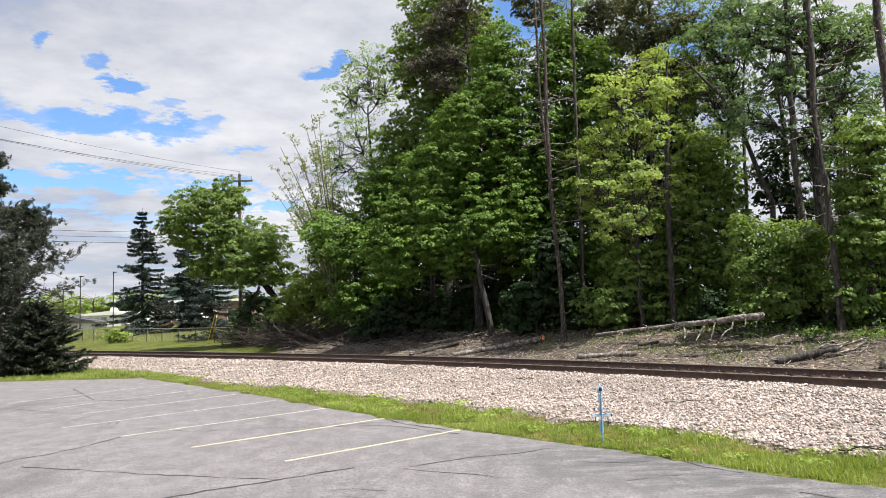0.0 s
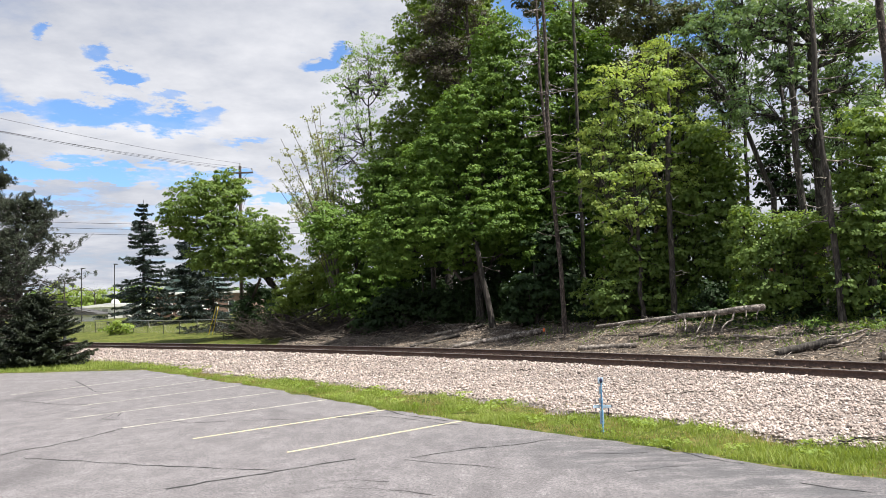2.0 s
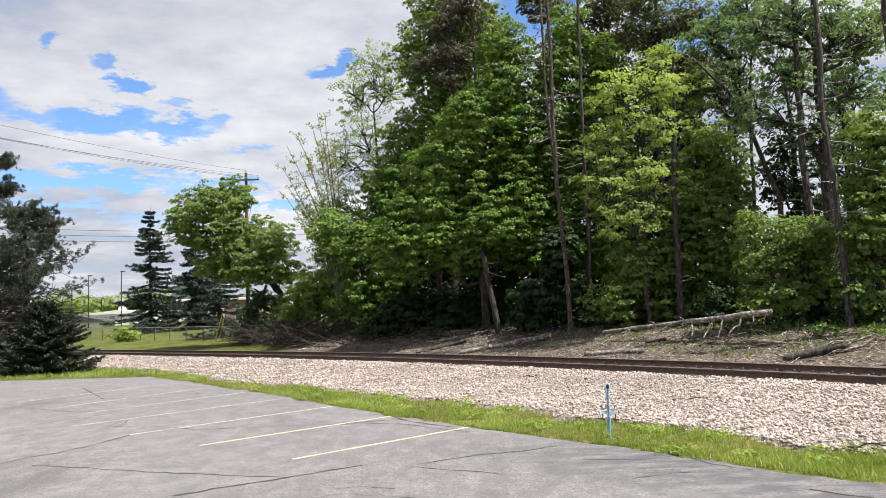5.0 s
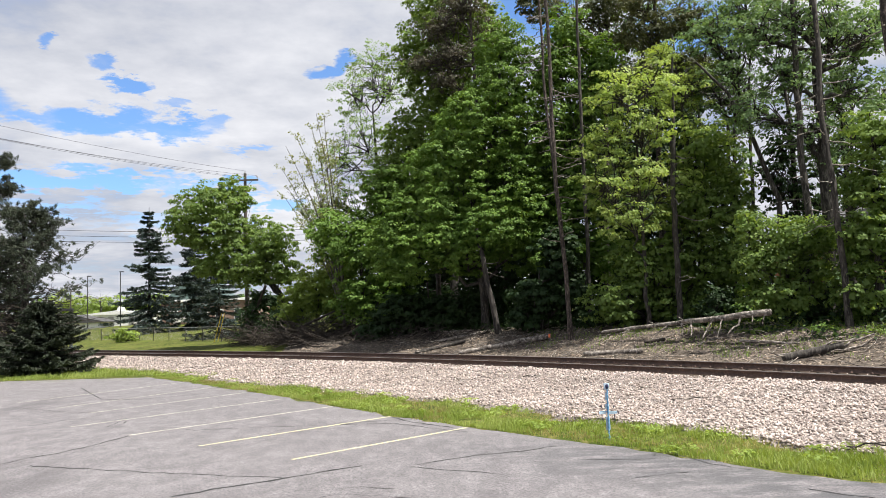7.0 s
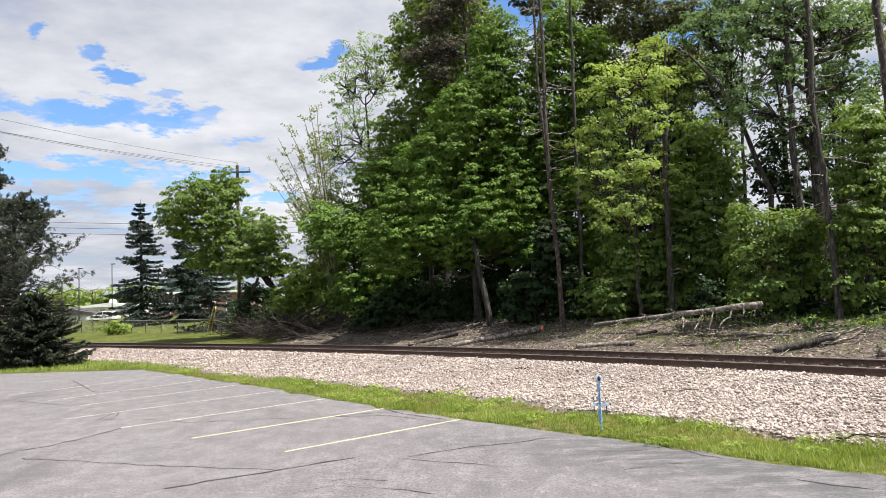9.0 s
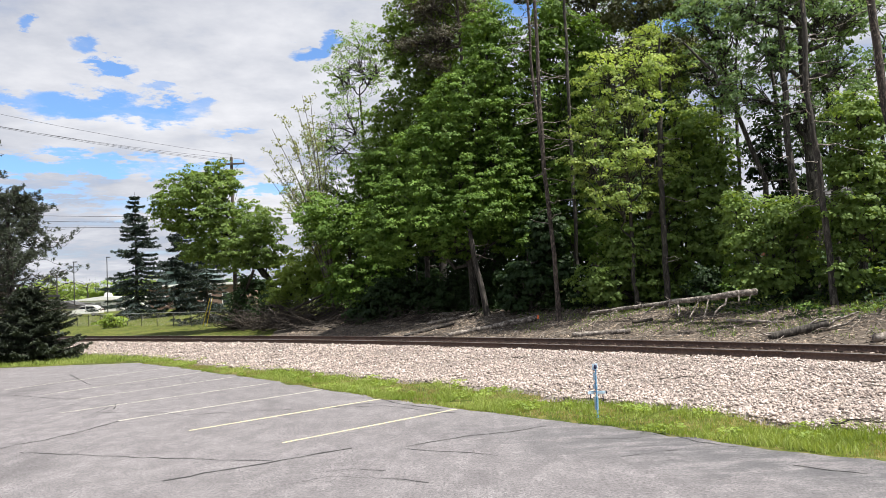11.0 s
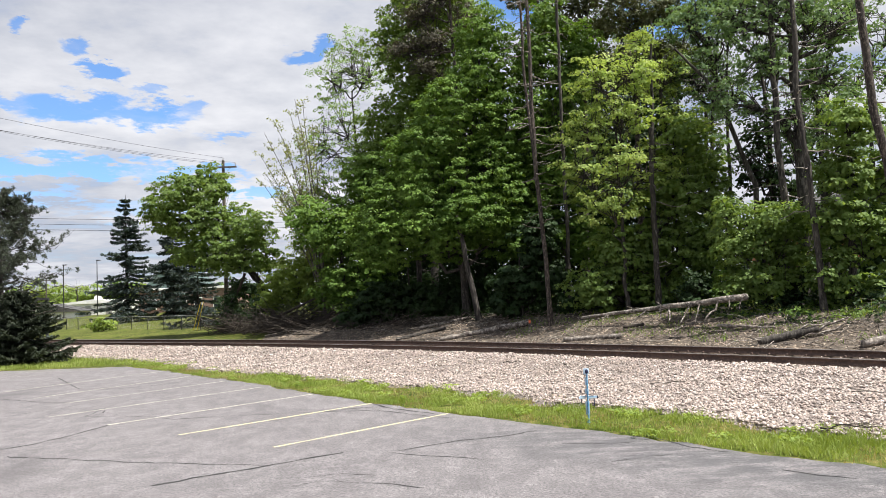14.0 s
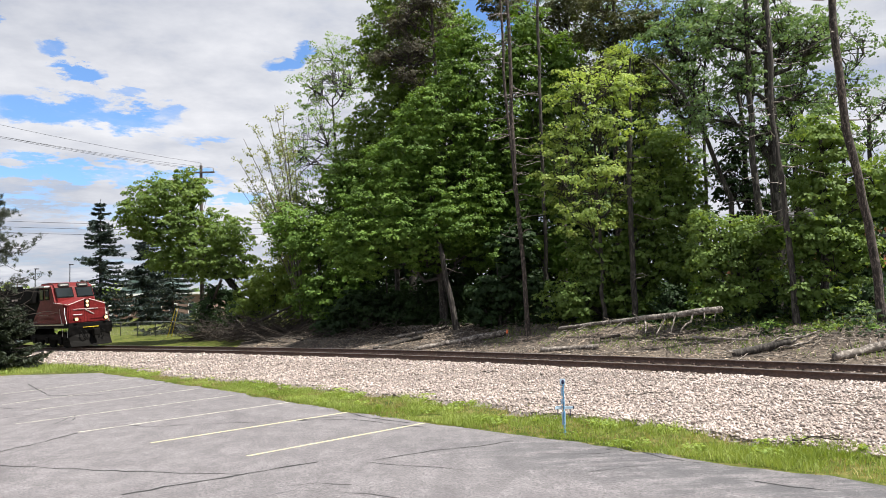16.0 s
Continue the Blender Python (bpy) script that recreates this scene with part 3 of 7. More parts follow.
def bed_z(x, y, s):
    edge = -apron(y) + noise.noise((x * 0.8, y * 0.8, 0)) * 0.5 + noise.noise((x * 2.7, y * 2.7, 4)) * 0.2
    if s < 0:
        z = 0.10 * smooth(edge + 1.0, -2.0, s) + 0.145 * smooth(-3.6, -1.5, s) * (1 - 0.35 * smooth(-0.95, -0.7, s)) + (0.06 if s > edge else -0.2 * min(1, (edge - s) * 6))
    else:
        z = 0.28 - 0.12 * smooth(1.5, 3.4, s) - 0.30 * smooth(3.0, 4.2, s)
        z = max(z, ground_z(x, y, s) - 0.12) if s > 2.6 else z
    return z + noise.noise((x * 1.1, y * 1.1, 9)) * 0.05 + noise.noise((x * 4, y * 4, 2)) * 0.02


strip("ballast_bed", -9.0, 4.2, 0.3, -70, 24, M_BALLAST, bed_z, "pale pinkish-grey crushed stone railway bed", "gravel")
strip("bank_soil", 2.6, 13.0, 0.35, -14, 40, M_DIRT, lambda x, y, s: ground_z(x, y, s) + 0.03 - 0.25 * smooth(2.9, 2.6, s) - 0.3 * smooth(-9, -14, x), "bare brown soil bank littered with wood chips", "soil")

LOT = ((-60, 36.0), (-20.4, 33.3), (-13.3, 32.4), (-10.5, 29.2), (-5.06, 22.3), (-1.26, 17.1), (0.93, 14.6), (2.92, 12.5), (4.12, 10.9), (5.5, 9.4), (9.0, 5.6), (15.0, -2.0), (24.0, -14.0), (-60, -14.0))


def make_lot():
    bm = bmesh.new()
    rng = random.Random(4)
    pts = []
    for (x0, y0), (x1, y1) in zip(LOT[:-2], LOT[1:-1]):
        n = max(1, int(math.hypot(x1 - x0, y1 - y0) / 0.35)) if x0 > -25 else 6
        for i in range(n):
            k = i / n
            w = 0.13 * noise.noise((i * 0.9, x0, y0)) + rng.uniform(-0.06, 0.06)
            pts.append((x0 + (x1 - x0) * k + w, y0 + (y1 - y0) * k + w))
    pts += LOT[-2:]
    top = [bm.verts.new((x, y, 0.0)) for x, y in pts]
    low = [bm.verts.new((x, y, -0.12)) for x, y in pts]
    bm.faces.new(top)
    for i in range(len(pts)):
        bm.faces.new((top[i], low[i], low[(i + 1) % len(pts)], top[(i + 1) % len(pts)]))
    bmesh.ops.recalc_face_normals(bm, faces=bm.faces[:])
    bmesh.ops.triangulate(bm, faces=[f for f in bm.faces if len(f.verts) > 4])
    tagged(mesh_object("pavement", bm, M_ASPHALT), "cracked grey asphalt parking lot with worn patches", "parking lot", kind="structure")


make_lot()


def flat_line(bm, pts, width, z, rng=None, wobble=0.0):
    """A flat ribbon along points on the ground."""
    left, right = [], []
    for i, (x, y) in enumerate(pts):
        a, b = pts[max(0, i - 1)], pts[min(len(pts) - 1, i + 1)]
        dx, dy = b[0] - a[0], b[1] - a[1]
        n = math.hypot(dx, dy)
        w = width * 0.5 * (1 + (rng.uniform(-wobble, wobble) if rng else 0))
        left.append(bm.verts.new((x - dy / n * w, y + dx / n * w, z)))
        right.append(bm.verts.new((x + dy / n * w, y - dx / n * w, z)))
    for i in range(len(pts) - 1):
        bm.faces.new((left[i], right[i], right[i + 1], left[i + 1]))


def make_stripes():
    ends = (((0.35, 15.17), (-2.69, 12.52)), ((-1.38, 17.23), (-4.85, 14.2)), ((-3.1, 19.52), (-6.93, 15.89)), ((-4.94, 21.79), (-9.05, 17.55)),
            ((-6.69, 24.05), (-9.9, 20.09)), ((-8.38, 26.65), (-11.57, 21.62)), ((-10.45, 29.2), (-13.9, 23.6)))
    rng = random.Random(2)
    for i, (a, b) in enumerate(ends):
        bm = bmesh.new()
        n = 24
        pts = [(a[0] + (b[0] - a[0]) * k / n, a[1] + (b[1] - a[1]) * k / n) for k in range(n + 1)]
        flat_line(bm, pts, 0.085 if i < 3 else 0.07, 0.005, rng, 0.12)
        ob = mesh_object("parking_stripe", bm, M_STRIPE if i < 2 else M_STRIPE_OLD)
        tagged(ob, "pale yellow painted parking line on the asphalt" if i < 2 else "worn off-white painted parking line on the asphalt", "painted line", "parking lines", "structure")


make_stripes()


def crack(name, pts, width, seed):
    rng = random.Random(seed)
    out = []
    for (x0, y0), (x1, y1) in zip(pts, pts[1:]):
        n = max(2, int(math.hypot(x1 - x0, y1 - y0) / 0.18))
        for i in range(n):
            k = i / n
            out.append((x0 + (x1 - x0) * k + rng.uniform(-0.025, 0.025), y0 + (y1 - y0) * k + rng.uniform(-0.03, 0.03)))
    out.append(pts[-1])
    bm = bmesh.new()
    flat_line(bm, out, width, 0.0045, rng, 0.7)
    tagged(mesh_object(name, bm, M_TAR), "dark crack running across the asphalt", "crack", "cracks in the asphalt", "structure")


crack("crack", ((-7.99, 13.07), (-7.84, 13.59), (-7.48, 14.0), (-7.18, 14.69), (-6.9, 15.81)), 0.040, 1)
crack("crack", ((-7.37, 12.86), (-6.17, 12.42), (-4.6, 11.81), (-3.48, 11.42), (-2.55, 11.15)), 0.022, 2)
crack("crack", ((-3.86, 10.22), (-3.26, 10.67), (-2.53, 11.08), (-1.85, 11.58), (-1.43, 11.79)), 0.044, 3)
crack("crack", ((-8.14, 17.33), (-6.41, 16.83), (-5.63, 16.25), (-4.27, 16.32), (-2.45, 16.27), (-1.19, 16.12), (-0.19, 15.12), (0.38, 14.64)), 0.023, 4)
crack("crack", ((-0.57, 11.68), (0.39, 12.3), (1.02, 12.42), (1.84, 12.82)), 0.025, 5)
crack("crack", ((-0.65, 11.61), (-0.08, 11.23), (0.43, 11.02), (0.82, 10.73)), 0.017, 6)
crack("crack", ((-12.78, 21.97), (-10.67, 20.53), (-9.58, 20.23)), 0.028, 7)
crack("crack", ((-10.29, 17.94), (-9.89, 18.75), (-9.45, 19.03), (-9.34, 19.72)), 0.032, 8)
crack("crack", ((-14.03, 28.02), (-11.23, 23.72), (-9.89, 23.15), (-8.57, 23.95), (-7.26, 25.2)), 0.048, 9)
crack("crack", ((-7.87, 17.78), (-8.21, 18.71), (-8.06, 17.31)), 0.023, 10)
crack("crack", ((-2.07, 9.69), (-1.53, 10.01), (-0.75, 9.75), (-0.15, 9.38)), 0.016, 11)
crack("crack", ((4.48, 9.35), (4.79, 9.02), (5.1, 8.76)), 0.023, 12)
crack("crack", ((3.5, 11.98), (3.86, 10.96), (4.25, 10.5)), 0.016, 13)
crack("crack", ((2.5, 10.24), (3.12, 10.48), (3.45, 10.5)), 0.014, 14)
crack("crack", ((1.81, 11.76), (2.64, 11.47), (3.18, 11.5)), 0.012, 15)
crack("crack", ((-1.87, 10.22), (-1.27, 10.38), (-0.78, 10.18)), 0.012, 16)
crack("crack", ((-1.39, 17.2), (-0.82, 16.19), (0.05, 15.28)), 0.040, 17)
crack("crack", ((-2.45, 16.27), (-1.73, 16.58), (-0.71, 16.66)), 0.020, 18)


def make_track():
    root = tagged(new("railway_track"), "single curved railway track with rusty brown rails", "railway track", kind="structure")
    rows = [p for p in TRACK if -215 < p[1] < 34]
    # outline of a rail: offset across and height over its foot
    foot = ((-0.075, 0), (0.075, 0), (0.075, 0.012), (0.012, 0.03), (0.010, 0.125), (0.036, 0.138), (0.036, 0.165), (0.026, 0.174), (-0.026, 0.174), (-0.036, 0.165), (-0.036, 0.138), (-0.010, 0.125), (-0.012, 0.03), (-0.075, 0.012))
    for s0, z0 in ((-0.75, 0.33), (0.75, 0.40)):
        V, k = [], len(foot)
        for _, x, y, h in rows:
            for ds, dz in foot:
                V.append((x - math.sin(h) * (s0 + ds), y + math.cos(h) * (s0 + ds), z0 + dz))
        i, j = np.meshgrid(np.arange(len(rows) - 1), np.arange(k), indexing="ij")
        a, b = i * k + j, i * k + (j + 1) % k
        F = np.stack([a, a + k, b + k, b], -1).reshape(-1, 4)
        ob = raw_object("rail", V, F, M_RAIL, root)
        ob.data.materials.append(M_RAILTOP)
        idx = np.zeros(len(F), np.int32).reshape(len(rows) - 1, k)
        idx[:, 6:9] = 1
        ob.data.polygons.foreach_set("material_index", idx.ravel())
    tie = boxed(-0.115, -1.3, -0.18, 0.115, 1.3, 0.0, bevel=0.012)
    me = bpy.data.meshes.new("tie")
    tie.to_mesh(me)
    tie.free()
    me.materials.append(M_TIE)
    V, F, n = [], [], 0
    clip = [(sx, sy, sz) for sx in (-0.025, 0.025) for sy in (-0.025, 0.025) for sz in (0, 0.045)]
    quads = ((0, 1, 3, 2), (4, 6, 7, 5), (0, 4, 5, 1), (2, 3, 7, 6), (1, 5, 7, 3))
    for run, x, y, h in rows:
        if -60 < x < 20:
            ob = new("tie", me)
            ob.parent = root
            ob.matrix_basis = Matrix.Translation((x, y, 0.352)) @ Matrix.Rotation(h, 4, "Z") @ Matrix.Rotation(0.0466, 4, "X")
            for s in (-0.655, 0.655):
                cx, cy, cz = x - math.sin(h) * s, y + math.cos(h) * s, 0.365 + 0.0467 * s
                V += [(cx + math.cos(h) * a - math.sin(h) * b, cy + math.sin(h) * a + math.cos(h) * b, cz + c) for a, b, c in clip]
                F += [tuple(n + q for q in f) for f in quads]
                n += 8
    tagged(raw_object("rail_clip", V, F, M_RAIL, root), kind="stuff")


make_track()


def make_stones():
    """Broken stone on the bed, denser where it lies near."""
    rng = np.random.default_rng(11)
    corner = np.array([(1, 0, 0), (-0.5, 0.87, 0), (-0.5, -0.87, 0), (0, 0, 1), (0, 0, -1)], float)
    face = np.array([(0, 1, 3), (1, 2, 3), (2, 0, 3), (1, 0, 4), (2, 1, 4), (0, 2, 4)])
    rows = [p for p in TRACK if -22 < p[1] < 17]
    C = []
    for _, x, y, h in rows:
        w = apron(y) + 3.6
        count = int(0.5 * w * (370 if y < 20 else 260 if y < 26 else 150 if y < 33 else 80))
        s = rng.uniform(-w + 2.2, 3.2, count)
        a = rng.uniform(-0.3, 0.3, count)
        C.append(np.c_[x + math.cos(h) * a - math.sin(h) * s, y + math.sin(h) * a + math.cos(h) * s, s])
    C = np.concatenate(C)
    Z = np.array([bed_z(x, y, s) for x, y, s in C])
    keep = (Z > -0.03) & ((C[:, 2] < -0.9) | (C[:, 2] > 1.05))
    C, Z = C[keep], Z[keep]
    n = len(C)
    size = rng.gamma(5, 0.0046, n) + 0.009
    size *= np.where(C[:, 1] > 30, 1.4, np.where(C[:, 1] > 24, 1.15, 1.0))
    shape = corner[None] * rng.uniform(0.75, 1.35, (n, 5, 1)) * size[:, None, None] + rng.normal(0, 0.22, (n, 5, 3)) * size[:, None, None]
    a, b = rng.uniform(0, 6.28, n), rng.uniform(-0.7, 0.7, n)
    ca, sa, cb, sb = np.cos(a)[:, None], np.sin(a)[:, None], np.cos(b)[:, None], np.sin(b)[:, None]
    x, y, z = shape[..., 0], shape[..., 1], shape[..., 2] * 0.66
    y, z = y * cb - z * sb, y * sb + z * cb
    x, y = x * ca - y * sa, x * sa + y * ca
    V = np.stack([x + C[:, None, 0], y + C[:, None, 1], z + (Z + size * 0.3)[:, None]], -1).reshape(-1, 3)
    F = (np.arange(n)[:, None, None] * 5 + face[None]).reshape(-1, 3)
    tagged(raw_object("ballast_stones", V, F, M_STONE), "pale pinkish-grey crushed stones heaped beside the rails", "gravel", kind="stuff")


make_stones()


def blades(name, spots, height, width, label, seed, mat=None):
    rng = np.random.default_rng(seed)
    n = len(spots)
    a = rng.uniform(0, 6.28, n)
    lean = rng.normal(0, 0.45, (n, 2))
    h = height * rng.gamma(5, 0.2, n)
    side = np.c_[np.cos(a), np.sin(a), np.zeros(n)] * width * 0.5
    mid = spots + np.c_[lean * h[:, None] * 0.3, h * 0.6]
    tip = spots + np.c_[lean * h[:, None], h]
    V = np.stack([spots - side, spots + side, mid + side * 0.8, mid - side * 0.8, tip], 1).reshape(-1, 3)
    i = np.arange(n)[:, None] * 5
    F = np.concatenate([i + [[0, 1, 2]], i + [[0, 2, 3]], i + [[3, 2, 4]]], 1).reshape(-1, 3)
    tagged(raw_object(name, V, F, mat or M_BLADE), label, "grass", kind="stuff")


def make_grass():
    rng = np.random.default_rng(5)
    spots = []
    edge = LOT[2:11]
    # along the lot's edge, between asphalt and stones
    for (x0, y0), (x1, y1) in zip(edge, edge[1:]):
        L = math.hypot(x1 - x0, y1 - y0)
        nx, ny = -(y1 - y0) / L, (x1 - x0) / L
        for _ in range(int(L * 3600)):
            k, d = rng.random(), rng.random() ** 1.2 * 3.4
            x, y = x0 + (x1 - x0) * k + nx * d, y0 + (y1 - y0) * k + ny * d
            thin = noise.noise((x * 0.9, y * 0.9, 5))
            if d < 0.12 and rng.random() < 0.7:
                continue
            spots.append((x, y, d, thin))
    out = []
    for x, y, d, thin in spots:
        s = across(x, y)
        edge_s = -apron(y) + noise.noise((x * 0.8, y * 0.8, 0)) * 0.5 + noise.noise((x * 2.7, y * 2.7, 4)) * 0.2
        if s > edge_s + 0.4 + 0.4 * thin or thin < -0.62:
            continue
        out.append((x, y, 0.0))
    out = np.array(out)
    bare = np.array([noise.noise((x * 0.7, y * 0.7, 12)) + 0.5 * noise.noise((x * 2.6, y * 2.6, 3)) for x, y, _ in out])
    tall = bare + rng.normal(0, 0.12, len(out))
    blades("dry_grass", out[(tall < -0.08) & (rng.random(len(out)) < 0.30)], 0.05, 0.011, "short yellowed dry grass at the lot's edge", 9, M_DRYBLADE)
    blades("grass_tufts", out[tall > 0.26], 0.085, 0.012, "taller green grass tufts beside the stones", 10)
    out = out[tall > -0.14]
    blades("grass_strip", out, 0.055, 0.011, "ragged bright green grass between the lot and the stones", 6)
    C = []
    for _ in range(70):
        i = rng.integers(0, len(out))
        x, y, _z = out[i]
        m, r = rng.integers(20, 70), rng.uniform(0.08, 0.28)
        a, d = rng.uniform(0, 6.28, m), np.sqrt(rng.random(m)) * r
        C.append(np.c_[x + np.cos(a) * d, y + np.sin(a) * d, 0.03 + rng.random(m) * 0.09])
    C = np.concatenate(C)
    V, F = leaves(C, rng.normal(0, 0.35, (len(C), 3)) + [0, 0, 1], rng.normal(0, 1, (len(C), 3)), rng.uniform(0.04, 0.10, len(C)))
    tagged(raw_object("broadleaf_weeds", V, F, M_LIGHTLEAF), "bright green leafy weeds among the grass", "weeds", kind="stuff")
    out = []
    for _ in range(26000):
        x, y = rng.uniform(-34, -12.5), rng.uniform(32.5, 41)
        if across(x, y) < -apron(y) + 0.3 and y > 33.4 + 0.06 * (-14 - x) * (x < -14) + rng.uniform(-0.3, 0.3):
            out.append((x, y, 0.0))
    blades("grass_verge", np.array(out), 0.10, 0.025, "ragged bright green grass under the evergreens", 7)
    out = []
    for _ in range(9000):
        x, y = rng.uniform(6, 30), rng.uniform(14, 34)
        s = across(x, y)
        if 6.6 < s < 9.5 and noise.noise((x * 0.5, y * 0.5, 8)) > 0.02 - (x - 12) * 0.03:
            out.append((x, y, ground_z(x, y, s) + 0.02))
    blades("weeds", np.array(out), 0.20, 0.04, "low green weeds along the foot of the woods", 8)


make_grass()


def bank_grass():
    """Short green and dry growth between the chips of the bank."""
    rng = np.random.default_rng(15)
    out = []
    while len(out) < 8000:
        x, y = rng.uniform(2, 22), rng.uniform(13, 36)
        s = across(x, y)
        if 4.2 < s < 8.8 and noise.noise((x * 0.55, y * 0.55, 6)) + 0.4 * noise.noise((x * 2.1, y * 2.1, 2)) > 0.22 - 0.07 * (s - 4.2) - 0.02 * (x - 8):
            out.append((x, y, ground_z(x, y, s) + 0.03))
    blades("bank_grass", np.array(out), 0.09, 0.022, "sparse short green growth on the soil bank", 16, M_MIDLEAF)


bank_grass()


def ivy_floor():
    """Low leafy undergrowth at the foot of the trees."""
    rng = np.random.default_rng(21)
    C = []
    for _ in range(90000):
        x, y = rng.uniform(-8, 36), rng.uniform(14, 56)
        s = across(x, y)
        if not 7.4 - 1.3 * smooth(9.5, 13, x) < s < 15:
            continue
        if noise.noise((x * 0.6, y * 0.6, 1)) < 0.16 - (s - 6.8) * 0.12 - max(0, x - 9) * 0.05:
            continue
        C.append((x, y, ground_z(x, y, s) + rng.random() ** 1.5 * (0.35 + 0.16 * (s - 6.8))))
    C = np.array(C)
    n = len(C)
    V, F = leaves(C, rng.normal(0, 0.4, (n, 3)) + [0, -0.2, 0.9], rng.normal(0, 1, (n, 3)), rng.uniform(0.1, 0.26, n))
    # the dark beneath the trees is in the colour of these leaves
    tagged(raw_object("undergrowth", V, F, M_DARKSHADELEAF), "low green undergrowth with shade-darkened leaves at the edge of the woods", "undergrowth", kind="stuff")


ivy_floor()


# ---- trees ----
broadleaf('tree', [(2.23, 40, 1.19, 0.26), (2.12, 40, 3.31, 0.211), (2.08, 40, 6.14, 0.163), (2.73, 40, 10.25, 0.114), (3.63, 40, 16.06, 0.065)],
          [(3.84, 40, 17.05, 1.56, 1.56, 1.72), (4.04, 40, 14.41, 2.19, 2.19, 2.19), (2.36, 40, 12.52, 2.5, 2.5, 2.34), (4.82, 40, 10.81, 2.03, 2.03, 2.5), (0.67, 40, 10.01, 2.5, 2.5, 2.34), (-0.69, 40, 7.51, 2.5, 2.5, 2.19), (3.09, 40, 7.68, 2.81, 2.81, 2.66), (-2.01, 40, 5.98, 2.19, 2.19, 1.88), (1.0, 40, 5.6, 2.2, 2.2, 1.4), (4.6, 40, 6.0, 1.7, 1.9, 1.8), (2.7, 38.3, 6.7, 2.0, 1.7, 1.2), (0.2, 38.6, 6.2, 1.9, 1.6, 1.1)],
          M_MAPLE, 'large dark green maple with dense tufted crown', 1, clump=0.36, leaf=0.145, fill=1.35, per=48, hollow=0.85, core=12)
broadleaf('tree', [(0.37, 47.8, 1.02, 0.3), (1.04, 47.8, 8.05, 0.225), (1.65, 47.8, 15.71, 0.15), (1.74, 47.8, 23.59, 0.075)],
          [(0.82, 47.8, 22.03, 3.17, 3.17, 2.99), (2.11, 47.8, 25.18, 2.61, 2.61, 2.61), (-1.2, 47.8, 19.34, 2.24, 2.24, 2.61), (3.1, 47.8, 21.15, 2.24, 2.24, 2.24), (-0.18, 47.8, 15.78, 2.61, 2.61, 2.99), (-2.16, 47.8, 13.53, 2.24, 2.24, 2.61), (2.48, 47.8, 15.67, 2.24, 2.24, 2.99), (1.07, 47.8, 18.47, 2.99, 2.99, 2.99), (-0.7, 47.8, 11.93, 2.99, 2.99, 2.99), (-3.39, 47.8, 10.89, 2.24, 2.24, 2.24)],
          M_MIDLEAF, 'tall green oak rising above the maple', 2, clump=0.58, leaf=0.22, fill=1.35, per=38)
broadleaf('tree', [(-4.11, 53, 0.8, 0.22), (-4.33, 53, 6.79, 0.165), (-4.59, 53, 11.84, 0.11), (-4.85, 53, 17.41, 0.055)],
          [(-4.74, 53, 20.88, 2.28, 2.28, 1.86), (-6.29, 53, 18.77, 1.86, 1.86, 2.07), (-3.52, 53, 19.09, 2.07, 2.07, 2.28), (-5.74, 53, 15.73, 2.07, 2.07, 1.86), (-7.47, 53, 14.08, 1.86, 1.86, 2.48), (-4.34, 53, 13.11, 2.48, 2.48, 2.48), (-7.14, 53, 10.67, 2.48, 2.48, 2.28), (-9.26, 53, 9.49, 1.66, 1.66, 1.86), (-5.52, 53, 8.93, 2.48, 2.48, 2.48)],
          M_WILLOW, 'silvery green willow-like tree with airy crown', 3, clump=0.42, leaf=0.12, fill=0.62, per=34, hollow=0.3, twigs=1.4, core=0)
broadleaf('tree', [(-5.38, 46.2, 0.86, 0.18), (-5.28, 46.2, 4.47, 0.112), (-5.19, 46.2, 7.37, 0.045)],
          [(-5.2, 46.2, 7.01, 2.53, 2.53, 2.17), (-7.01, 46.2, 7.44, 1.99, 1.99, 1.99), (-3.3, 46.2, 9.87, 1.8, 1.8, 2.17), (-5.3, 46.2, 3.75, 1.99, 1.99, 2.17), (-3.47, 46.2, 4.4, 2.17, 2.17, 2.53), (-3.19, 46.2, 1.87, 2.17, 2.17, 1.44)],
          M_MAPLE, 'green broadleaf tree at the end of the woods', 4, clump=0.54, leaf=0.2, fill=1.4, per=42)
fan_tree("tree", (-6.9, 50.0, 0.85), ((-11.3, 13.0), (-10.9, 11.6), (-10.4, 14.2), (-9.9, 15.2), (-9.4, 13.6), (-9.0, 16.0), (-8.5, 16.6), (-8.2, 14.6), (-7.8, 16.2), (-7.4, 15.0), (-10.6, 10.6), (-9.8, 12.2)), "pale young tree with a fan of thin stems and opening buds", 5)
broadleaf("tree", [(2.5, 44.2, 1.1, 0.17), (2.45, 44.2, 9.0, 0.13), (2.35, 44.2, 17.0, 0.10), (2.2, 44.2, 25.5, 0.04)],
          [(1.7, 44.2, 21.6, 1.7, 1.5, 1.5), (0.2, 44.2, 20.3, 1.5, 1.4, 1.0), (3.1, 44.2, 19.7, 1.2, 1.2, 1.0), (1.2, 44.2, 18.4, 1.8, 1.5, 0.9), (-0.9, 44.2, 18.0, 1.3, 1.3, 0.8), (2.6, 44.2, 23.6, 1.4, 1.4, 1.2), (0.6, 44.2, 16.7, 1.3, 1.2, 0.8)],
          M_BROWNPINE, "tall brownish grey conifer with thin needles and dead twigs", 18, clump=0.4, leaf=0.12, fill=0.95, per=40, twigs=2.2, hollow=0.25, core=2, bark=M_PINEBARK)
